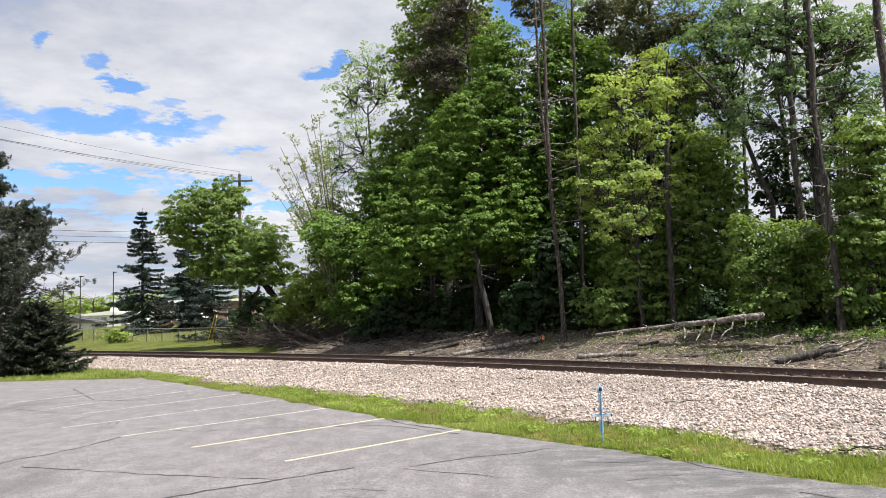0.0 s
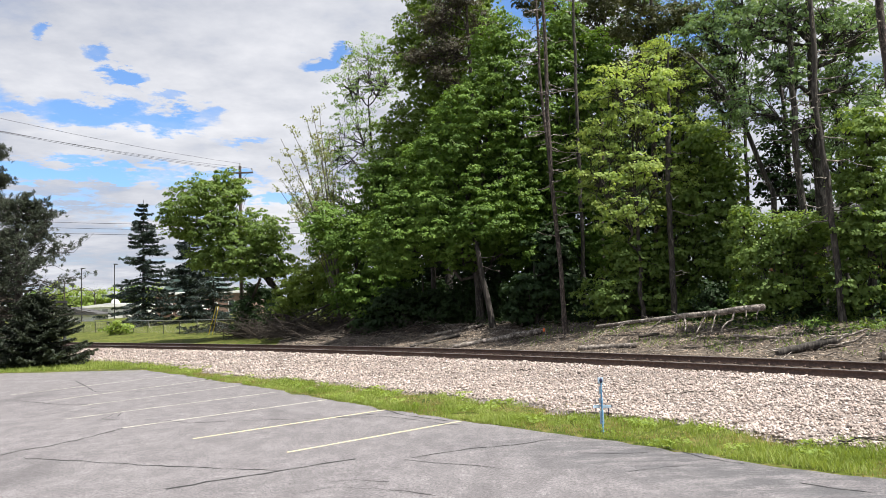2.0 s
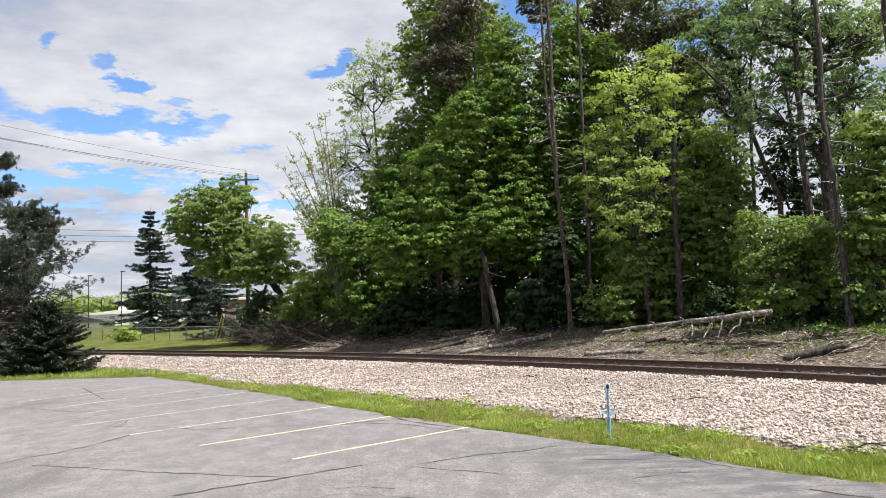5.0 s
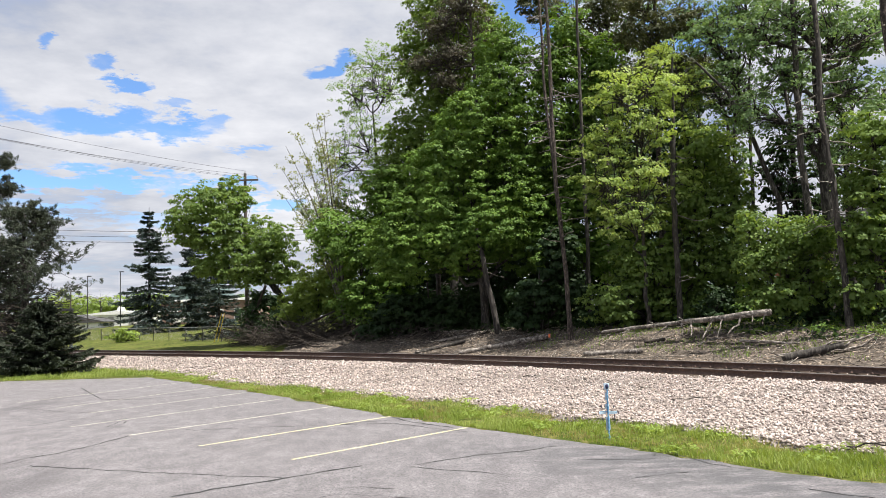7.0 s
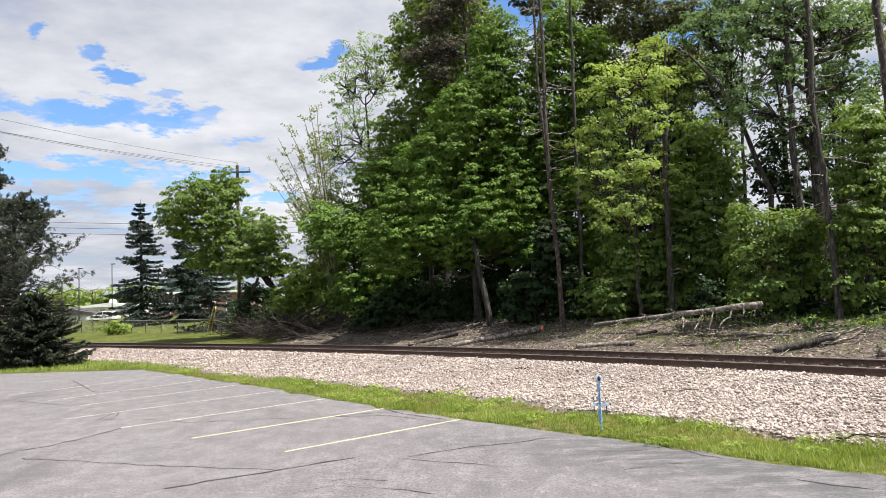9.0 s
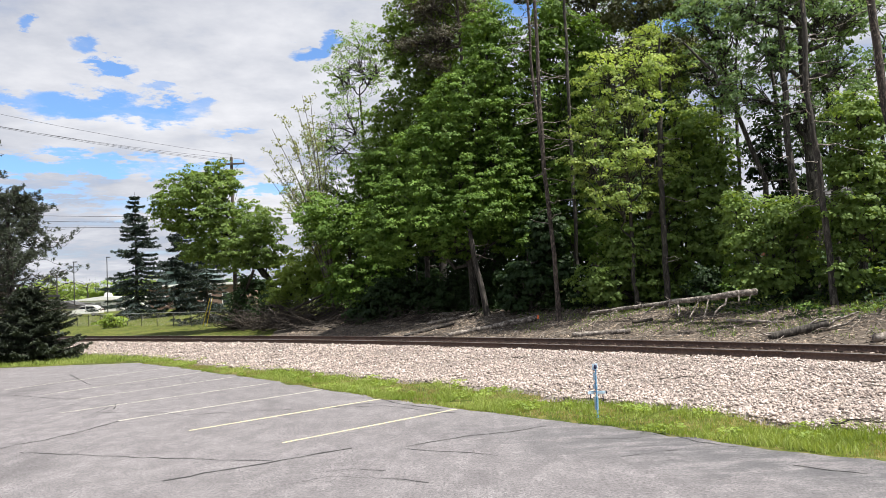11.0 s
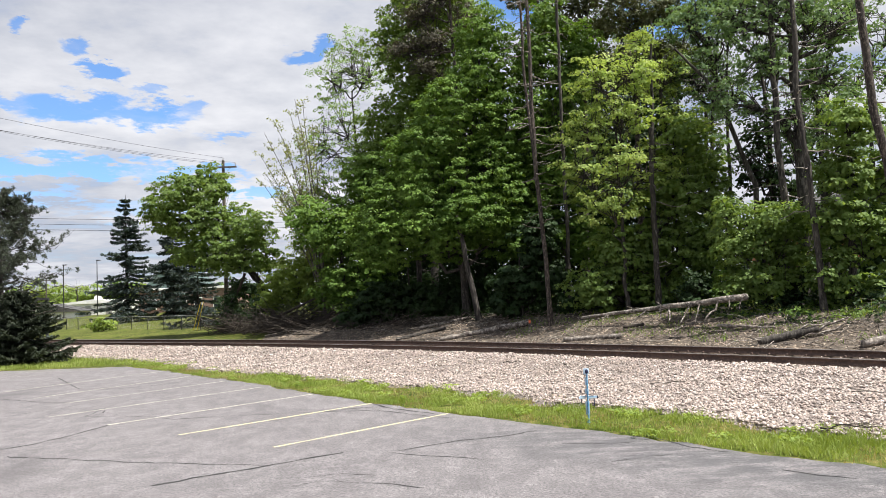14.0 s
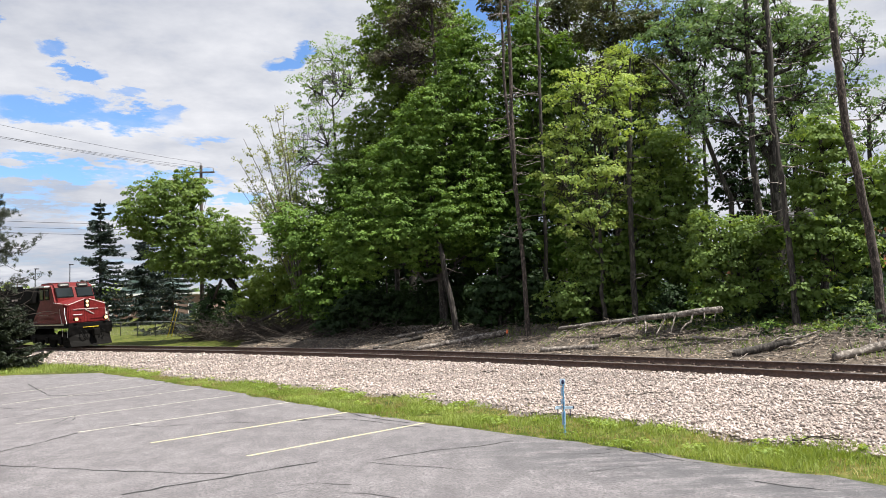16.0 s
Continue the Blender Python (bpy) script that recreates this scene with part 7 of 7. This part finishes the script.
def fence():
    root = tagged(new("chain_link_fence"), "low chain-link fence with dark posts and pale top rail", "fence")
    a, b = Vector((-46.0, 86.5, 0)), Vector((-9.5, 51.5, 0))
    n = 17
    tops = []
    post = rod(bmesh.new(), (0, 0, -0.2), (0, 0, 1.22), 0.032, 0.032, 8)
    me = bpy.data.meshes.new("post")
    post.to_mesh(me)
    post.free()
    me.materials.append(M_DARKMETAL)
    for i in range(n):
        p = a.lerp(b, i / (n - 1))
        z = ground_z(p.x, p.y) - 0.02
        ob = new("post", me)
        ob.parent = root
        ob.location = (p.x, p.y, z)
        tops.append((p.x, p.y, z + 1.22))
    tubes("top_rail", [[(x, y, z, 0.03) for x, y, z in tops]], M_GREYMETAL, root, "pale galvanised top rail")
    V, k = [], []
    for (x0, y0, z0), (x1, y1, z1) in zip(tops, tops[1:]):
        for j in range(26):
            for d in (-1, 1):
                u0, u1 = j / 26, min(1, max(0, j / 26 + d * 0.42))
                k.append([(x0 + (x1 - x0) * u0, y0 + (y1 - y0) * u0, z0 - 1.15, 0.0025), (x0 + (x1 - x0) * u1, y0 + (y1 - y0) * u1, z1, 0.0025)])
    tagged(tubes("wire_mesh", k, M_GREYMETAL, root, sides=3), kind="stuff")


fence()


# ---- far buildings ----
def brick_office():
    root = tagged(new("office_building"), "low red-brick office building with pale roof edge and green metal roof", "building")
    root.location = (-37.0, 116, 1.6)
    part("wall", boxed(-8.5, 0, -0.5, 6.0, 12, 3.9), M_BRICK, root)
    part("roof_edge", boxed(-8.8, -0.3, 3.9, 6.3, 12.3, 4.3, bevel=0.05), M_WHITE, root, "pale flat roof edge")
    bm = hull(bmesh.new(), [(-8.0, 4.3), (1.5, 4.3), (-1.0, 7.2), (-5.4, 7.2)], 0.6, 9.0)
    part("roof", bm, M_GREENROOF, root, "pitched dark green metal roof")
    for x in (-7, -4.6, -2.2, 0.2, 3.2):
        w = part("window", boxed(x, -0.06, 0.9, x + 1.3, 0.05, 2.6, bevel=0.02), M_WHITE, root, "white window frame")
        part("pane", boxed(x + 0.12, -0.09, 1.02, x + 1.18, -0.06, 2.48), M_GLASS, w, "dark glass pane")


brick_office()


def white_hall():
    root = tagged(new("warehouse"), "long low white metal building beyond the lawn", "building")
    root.location = (-64, 142, 1.9)
    part("wall", boxed(-7.5, 0, -0.5, 7, 16, 2.4), M_WHITE, root)
    part("roof", hull(bmesh.new(), [(-7.9, 2.4), (7.4, 2.4), (7.4, 2.5), (-0.5, 3.2), (-7.9, 2.5)], -0.3, 16.3), M_WHITE, root)
    part("vent", rod(bmesh.new(), (-0.8, 3, 2.9), (-0.8, 3, 4.0), 0.9, 0.6, 12), M_WHITE, root, "stubby white roof vent")
    for x in (-5, -2, 2, 5):
        part("door", boxed(x, -0.08, -0.1, x + 1.1, 0.03, 2.0, bevel=0.02), M_GREYMETAL, root)


white_hall()


def shed():
    root = tagged(new("shed"), "small shed with a low dark shingle roof", "shed")
    root.location = (-62.5, 126, 2.0)
    part("wall", boxed(-4.4, 0, -0.4, 2.6, 5, 0.9), M_WHITE, root)
    part("roof", hull(bmesh.new(), [(-5.0, 0.85), (3.4, 0.85), (3.4, 1.0), (-2.5, 2.35), (-5.0, 1.7)], -0.5, 5.5), M_ROOF, root, "low dark shingle roof")


shed()


def sign_frame():
    root = tagged(new("sign_frame"), "empty dark rectangular sign frame on a post", "sign")
    root.location = (-31.6, 60.0, 0.4)
    part("post", boxed(0.55, -0.08, -0.2, 0.75, 0.08, 3.4), M_DARKMETAL, root)
    for b in ((-1.2, -0.1, 3.25, 0.8, 0.1, 3.45), (-1.2, -0.1, 2.4, 0.8, 0.1, 2.55)):
        part("bar", boxed(*b, bevel=0.01), M_DARKMETAL, root)


sign_frame()


def brick_house():
    root = tagged(new("house"), "orange-red brick house seen through the trees", "house")
    root.location = (32.5, 50.0, 1.7)
    part("wall", boxed(-6, 0, -0.5, 10, 9, 5.6), M_HOUSEBRICK, root)
    part("roof", hull(bmesh.new(), [(-6.6, 5.5), (10.6, 5.5), (2.0, 8.6)], -0.5, 9.5), M_ROOF, root, "dark shingle roof")
    for x in (-4.6, -1.6, 1.6, 5.0):
        for z in (0.8, 3.4):
            w = part("window", boxed(x, -0.07, z, x + 1.1, 0.05, z + 1.5, bevel=0.02), M_WHITE, root, "white window frame")
            part("pane", boxed(x + 0.1, -0.1, z + 0.1, x + 1.0, -0.07, z + 1.4), M_GLASS, w, "dark glass pane")


M_HOUSEBRICK = material("house_brick", (0.42, 0.16, 0.085), (0.33, 0.12, 0.065), (0.48, 0.22, 0.14), rough=0.9, big=0.5, small=6, bump=0.2)
brick_house()


# ---- white car on the far drive ----
def wheel(root, x, y, z, r, w, name="wheel"):
    bm = rod(bmesh.new(), (0, -w / 2, 0), (0, w / 2, 0), r, r, 18)
    bmesh.ops.bevel(bm, geom=[e for e in bm.edges if abs(e.verts[0].co.y - e.verts[1].co.y) < 1e-5], offset=0.02, segments=1, affect="EDGES")
    ob = part(name, bm, M_TYRE, root, "black rubber tyre")
    ob.location = (x, y, z)
    part("rim", rod(bmesh.new(), (0, -w / 2 - 0.01, 0), (0, w / 2 + 0.01, 0), r * 0.62, r * 0.62, 14), M_GREYMETAL, ob, "grey alloy rim")
    return ob


def white_car():
    root = tagged(new("car"), "white crossover car on the far drive", "car")
    low = [(-2.2, 0.35), (2.2, 0.30), (2.32, 0.55), (2.25, 0.85), (1.2, 1.05), (-2.05, 1.10), (-2.28, 0.75)]
    high = [(1.25, 1.02), (0.45, 1.55), (-0.2, 1.66), (-1.5, 1.60), (-2.1, 1.08)]
    for name, prof, w, mat in (("body", low, 0.92, M_WHITE), ("roof", high, 0.76, M_WHITE)):
        bm = hull(bmesh.new(), prof, -w, w)
        bmesh.ops.bevel(bm, geom=bm.edges[:], offset=0.07, segments=2, affect="EDGES")
        part(name, bm, mat, root)
    for sy in (-1, 1):
        for prof in ([(1.0, 1.12), (0.42, 1.48), (-0.15, 1.52), (-0.15, 1.12)], [(-0.25, 1.12), (-0.25, 1.52), (-1.35, 1.47), (-1.75, 1.14)]):
            part("window", hull(bmesh.new(), prof, sy * 0.765, sy * 0.79), M_GLASS, root, "dark side window")
        part("tail_lamp", boxed(-2.26, sy * 0.5, 0.85, -2.12, sy * 0.85, 1.0, bevel=0.02), M_RED, root)
        part("headlamp", boxed(2.1, sy * 0.5, 0.68, 2.3, sy * 0.85, 0.84, bevel=0.02), M_GLASS, root)
        for x in (-1.4, 1.4):
            wheel(root, x, sy * 0.8, 0.34, 0.34, 0.22)
    return root


CAR = white_car()


# ---- locomotive: x forward from the coupler, z up from the rail ----
def loft(bm, sections):
    rings = [[bm.verts.new(p) for p in s] for s in sections]
    n = len(rings[0])
    for a, b in zip(rings, rings[1:]):
        for i in range(n):
            bm.faces.new((a[i], a[(i + 1) % n], b[(i + 1) % n], b[i]))
    bm.faces.new(rings[0][::-1])
    bm.faces.new(rings[-1])
    bmesh.ops.recalc_face_normals(bm, faces=bm.faces[:])
    return bm


def locomotive():
    root = tagged(new("locomotive"), "red and black diesel freight locomotive with lit headlamps on the track", "locomotive")
    root.scale = (0.94,) * 3
    deck, hw = 1.68, 1.42

    def nose_ring(x, w, zt, zs):
        return [(x, -w, deck), (x, w, deck), (x, w, zs), (x, w * 0.55, zs + (zt - zs) * 0.5), (x, 0.2, zt), (x, -0.2, zt), (x, -w * 0.55, zs + (zt - zs) * 0.5), (x, -w, zs)]

    bm = loft(bmesh.new(), [nose_ring(-2.75, hw, 3.44, 3.12), nose_ring(-1.30, hw, 3.38, 3.02), nose_ring(-0.98, 1.30, 3.30, 2.94)])
    bmesh.ops.bevel(bm, geom=[e for e in bm.edges if len(e.link_faces) == 2], offset=0.05, segments=2, affect="EDGES")
    part("nose", bm, M_RED, root, "wide red nose")
    cab = [(-2.35, 2.4), (-2.42, 3.42), (-2.74, 4.22), (-2.95, 4.46), (-3.2, 4.53), (-4.8, 4.53), (-4.8, 2.0), (-2.35, 2.0)]
    bm = hull(bmesh.new(), cab, -hw, hw)
    bmesh.ops.bevel(bm, geom=[e for e in bm.edges if abs(abs(e.verts[0].co.y) - hw) < 1e-3 and abs(abs(e.verts[1].co.y) - hw) < 1e-3 and max(e.verts[0].co.z, e.verts[1].co.z) > 4.2], offset=0.16, segments=3, affect="EDGES")
    cab_ob = part("cab", bm, M_RED, root, "red driver's cab")
    part("lower_cab", boxed(-4.8, -hw, deck, -2.6, hw, 2.1), M_RED, root)
    # windscreens lie on the sloping face
    tilt = math.atan2(0.36, 0.90)
    for sy in (-1, 1):
        m = Matrix.Translation((-2.59, 0, 3.82)) @ Matrix.Rotation(-tilt, 4, "Y")
        frame_ob = part("windscreen", box(bmesh.new(), -0.02, sy * 0.10, -0.40, 0.035, sy * 1.30, 0.37, bevel=0.015, m=m), M_BLACK, root, "dark rubber-framed windscreen")
        part("pane", box(bmesh.new(), 0.03, sy * 0.17, -0.33, 0.05, sy * 1.23, 0.30, m=m), M_GLASS, frame_ob, "dark glass pane")
        part("number_box", box(bmesh.new(), -0.04, sy * 0.28, 0.42, 0.09, sy * 1.02, 0.66, bevel=0.02, m=m), M_NUMBER, root, "black number box with a pale bar")
        part("number_bar", box(bmesh.new(), 0.09, sy * 0.40, 0.49, 0.10, sy * 0.90, 0.56, m=m), M_GREYMETAL, root, "plain pale bar")
        for x0, x1 in ((-3.85, -3.2), (-4.6, -4.0)):
            w = part("side_window", boxed(x0, sy * 1.39, 3.35, x1, sy * 1.45, 4.15, bevel=0.02), M_BLACK, root, "black side window frame")
            part("pane", boxed(x0 + 0.07, sy * 1.445, 3.42, x1 - 0.07, sy * 1.46, 4.08), M_GLASS, w, "dark glass pane")
        part("sun_visor", boxed(-4.8, sy * 1.38, 4.24, -3.1, sy * 1.80, 4.34), M_WHITE, root, "pale visor over the side windows")
        part("mirror", boxed(-3.1, sy * 1.55, 3.6, -3.02, sy * 1.75, 4.0, bevel=0.02), M_BLACK, root)
        # pale edging lines of the nose
        part("nose_line", rod(bmesh.new(), (-0.985, sy * 1.29, 2.93), (-0.965, sy * 0.18, 3.29), 0.02, 0.02, 6), M_WHITE, root, "pale edging line")
        part("nose_line", rod(bmesh.new(), (-2.70, sy * 1.43, 3.14), (-1.0, sy * 1.33, 2.95), 0.02, 0.02, 6), M_WHITE, root, "pale edging line")
    lamp_box = part("headlamp_housing", boxed(-1.02, -0.17, 2.72, -0.90, 0.17, 3.28, bevel=0.03), M_BLACK, root, "black housing of two headlamps")
    for z in (2.86, 3.12):
        part("headlamp", rod(bmesh.new(), (-0.93, 0, z), (-0.875, 0, z), 0.105, 0.095, 16), M_LAMP, lamp_box, "lit warm white headlamp")
    for sy in (-1, 1):
        d = part("ditch_light", rod(bmesh.new(), (-0.62, sy * 1.02, 1.95), (-0.40, sy * 1.02, 1.95), 0.13, 0.14, 16), M_BLACK, root, "black ditch light housing")
        part("lens", rod(bmesh.new(), (-0.42, sy * 1.02, 1.95), (-0.385, sy * 1.02, 1.95), 0.115, 0.11, 16), M_LAMP, d, "lit warm white lens")
    # emblem of plain white shapes on the nose
    for y0, z0, y1, z1 in ((0.95, 2.60, -0.80, 2.60), (0.95, 2.24, 0.35, 2.24), (0.15, 2.58, -0.45, 2.24)):
        part("emblem_bar", rod(bmesh.new(), (-0.975, -y0, z0), (-0.975, -y1, z1), 0.045, 0.045, 4), M_EMBLEM, root, "plain pale emblem bar")
    part("nose_door", boxed(-0.99, -0.02, 1.75, -0.968, 0.0, 2.6), M_BLACK, root, "dark seam of the nose door")
    # long hood
    hood = [(-4.8, deck), (-4.8, 4.15), (-4.95, 4.30), (-17.5, 4.30), (-17.5, 4.62), (-21.4, 4.62), (-21.6, deck)]
    bm = hull(bmesh.new(), hood, -0.98, 0.98)
    bmesh.ops.bevel(bm, geom=[e for e in bm.edges if min(e.verts[0].co.z, e.verts[1].co.z) > 4], offset=0.12, segments=2, affect="EDGES")
    part("hood", bm, M_BLACK, root, "black engine hood")
    bm = hull(bmesh.new(), [(-4.82, deck), (-4.82, 3.6), (-5.2, 3.6), (-6.8, deck)], -1.0, 1.0)
    part("hood_panel", bm, M_RED, root, "slanting red panel behind the cab")
    part("radiator_wing", hull(bmesh.new(), [(-17.4, 3.7), (-17.7, 4.66), (-21.3, 4.66), (-21.5, 3.7)], -1.45, 1.45), M_BLACK, root)
    part("exhaust_stack", boxed(-12.4, -0.4, 4.28, -11.2, 0.4, 4.55, bevel=0.03), M_BLACK, root)
    for x in (-6.2, -7.1):
        part("horn", rod(bmesh.new(), (x, 0.2, 4.28), (x + 0.4, 0.2, 4.5), 0.05, 0.1, 8), M_GREYMETAL, root)
    for sy in (-1, 1):
        for x in np.arange(-16.8, -8.2, 1.05):
            part("hood_door", boxed(x, sy * 0.975, 2.0, x + 0.95, sy * 1.01, 3.7, bevel=0.012), M_BLACK, root, "black hood door")
        for x0, z0, x1, z1 in ((-9.9, 3.42, -7.8, 3.55), (-9.9, 2.72, -8.9, 2.85)):
            part("emblem_bar", boxed(x0, sy * 1.012, z0, x1, sy * 1.022, z1), M_EMBLEM, root, "plain pale emblem bar")
        part("air_intake", boxed(-8.2, sy * 0.95, 3.2, -5.9, sy * 1.35, 4.1, bevel=0.06), M_BLACK, root)
    # frame, walkway, steps, plough
    part("underframe", boxed(-21.9, -1.5, 1.38, -0.55, 1.5, deck, bevel=0.02), M_BLACK, root)
    for sy in (-1, 1):
        part("sill_line", boxed(-21.8, sy * 1.502, 1.58, -1.2, sy * 1.512, 1.66), M_STRIPE, root, "pale reflective sill line")
    part("sill_line", boxed(-0.498, -0.55, 1.36, -0.488, 0.55, 1.40), M_YELLOW, root, "yellow front sill line")
    bm = loft(bmesh.new(), [[(-0.60, -1.5, 1.42), (-0.60, 1.5, 1.42), (-0.75, 1.5, 0.9), (-0.75, -1.5, 0.9)], [(-0.50, -1.5, 1.42), (-0.50, 1.5, 1.42), (-0.62, 1.5, 0.9), (-0.62, -1.5, 0.9)]])
    part("pilot", bm, M_BLACK, root, "black front pilot")
    bm = loft(bmesh.new(), [[(-0.75, -1.42, 0.92), (-0.35, 0, 0.92), (-0.75, 1.42, 0.92), (-0.95, 1.42, 0.92), (-0.95, -1.42, 0.92)],
                            [(-0.64, -1.42, 0.5), (-0.08, 0, 0.5), (-0.64, 1.42, 0.5), (-0.95, 1.42, 0.5), (-0.95, -1.42, 0.5)],
                            [(-0.45, -1.42, 0.14), (0.15, 0, 0.14), (-0.45, 1.42, 0.14), (-0.95, 1.42, 0.14), (-0.95, -1.42, 0.14)]])
    part("snow_plough", bm, M_GREY, root, "dark grey wedge plough")
    bm = boxed(-0.6, -0.16, 0.88, 0.1, 0.16, 1.22, bevel=0.05)
    part("coupler", box(bm, 0.0, -0.22, 0.78, 0.32, 0.2, 1.28, bevel=0.08), M_GREY, root, "steel knuckle coupler")
    for y in (-0.75, -0.45, 0.45, 0.75):
        part("air_hose", tubes_to_bmesh([(-0.5, y, 1.2, 0.03), (-0.25, y * 1.05, 1.05, 0.03), (-0.2, y * 0.9, 0.7, 0.03), (-0.3, y * 0.7, 0.55, 0.03)]), M_BLACK, root)
    for sy in (-1, 1):
        for k in range(4):
            part("step", boxed(-1.45, sy * 1.2, 0.45 + k * 0.31, -0.80, sy * 1.52, 0.49 + k * 0.31), M_BLACK, root)
        for x in (-0.80, -1.45):
            part("handrail", tubes_to_bmesh([(x, sy * 1.48, 0.75, 0.015), (x, sy * 1.48, 1.6, 0.015), (x - 0.35, sy * 1.44, 2.35, 0.015), (x - 0.42, sy * 1.40, 2.75, 0.015)]), M_WHITE, root, "white handrail")
        part("handrail", tubes_to_bmesh([(-0.62, sy * 1.3, deck, 0.02), (-0.62, sy * 1.3, 2.62, 0.02), (-0.62, sy * 0.35, 2.62, 0.02), (-0.62, sy * 0.35, deck, 0.02)]), M_RED, root)
        part("handrail", tubes_to_bmesh([(-5.4, sy * 1.46, 2.7, 0.02), (-21.0, sy * 1.46, 2.7, 0.02)]), M_BLACK, root)
        for x in np.arange(-6.5, -21.5, -2.0):
            part("stanchion", rod(bmesh.new(), (x, sy * 1.46, deck), (x, sy * 1.46, 2.7), 0.02, 0.02, 6), M_BLACK, root)
    part("fuel_tank", boxed(-13.6, -1.35, 0.35, -8.4, 1.35, 1.38, bevel=0.15), M_BLACK, root)
    wheels = []
    for xb in (-4.3, -17.6):
        for sy in (-1, 1):
            truck = part("truck_frame", boxed(xb - 2.6, sy * 0.95, 0.55, xb + 2.6, sy * 1.12, 0.95, bevel=0.05), M_GREY, root, "dust-grey truck frame")
            for dx in (-1.9, 0, 1.9):
                part("axle_box", boxed(xb + dx - 0.2, sy * 1.08, 0.32, xb + dx + 0.2, sy * 1.22, 0.75, bevel=0.04), M_GREY, truck)
        for dx in (-1.9, 0, 1.9):
            bm = bmesh.new()
            for sy in (-1, 1):
                rod(bm, (0, sy * 0.69, 0), (0, sy * 0.83, 0), 0.51, 0.51, 24)
                rod(bm, (0, sy * 0.66, 0), (0, sy * 0.69, 0), 0.54, 0.54, 24)
            rod(bm, (0, -0.8, 0), (0, 0.8, 0), 0.1, 0.1, 10)
            w = part("wheelset", bm, M_GREY, root, "dark steel wheels on an axle")
            w.location = (xb + dx, 0, 0.52)
            wheels.append((w, xb + dx))
    return root, wheels


def tubes_to_bmesh(path, sides=6):
    v, f = tube_arrays([path], sides)
    bm = bmesh.new()
    vs = [bm.verts.new(p) for p in v]
    for q in f:
        bm.faces.new([vs[i] for i in q])
    return bm


LOCO, WHEELS = locomotive()


# ---- what moves ----
def track_pose(run, z=0.54):
    i = min(len(TRACK) - 2, max(0, int(run / 0.5)))
    k = run / 0.5 - i
    a, b = TRACK[i], TRACK[i + 1]
    q = lambda n: a[n] + (b[n] - a[n]) * k
    return Matrix.Translation((q(1), q(2), z)) @ Matrix.Rotation(q(3), 4, "Z") @ Matrix.Rotation(0.0466, 4, "X")


def motions():
    speed, front = 11.05, 252.7
    times = [0.0, 4.0, 8.0, 11.0, 13.0, 14.0] + [14.5 + 0.1 * k for k in range(16)]
    rows = []
    for t in times:
        m = track_pose(front - speed * (16.0 - t))
        back = track_pose(front - speed * (16.0 - t) - 14.0)
        d = m.translation - back.translation
        rows.append((t, Matrix.Translation(m.translation) @ Matrix.Rotation(math.atan2(d.y, d.x), 4, "Z") @ Matrix.Rotation(0.0466, 4, "X")))
    walk(LOCO, rows)
    for w, x in WHEELS:
        spins = [(0.0, 0.0), (14.5, 0.0)] + [(14.5 + k / 30, 11.05 * k / 30 / 0.48) for k in range(1, 46)]
        walk(w, [(t, Matrix.Translation((x, 0, 0.52)) @ Matrix.Rotation(a, 4, "Y")) for t, a in spins])
    # the car rolls out from behind the spruce, waits, and drives on
    stops = ((0.0, -38.0), (7.4, -40.5), (8.2, -47.0), (9.0, -51.5), (9.6, -53.2), (11.3, -53.4), (12.6, -53.4), (13.2, -56.0), (13.8, -61.5), (14.5, -70.0), (16.0, -86.0))
    walk(CAR, [(t, pose(x, 112.0, ground_z(x, 112.0) + 0.02, 0, 0, 180)) for t, x in stops])


motions()
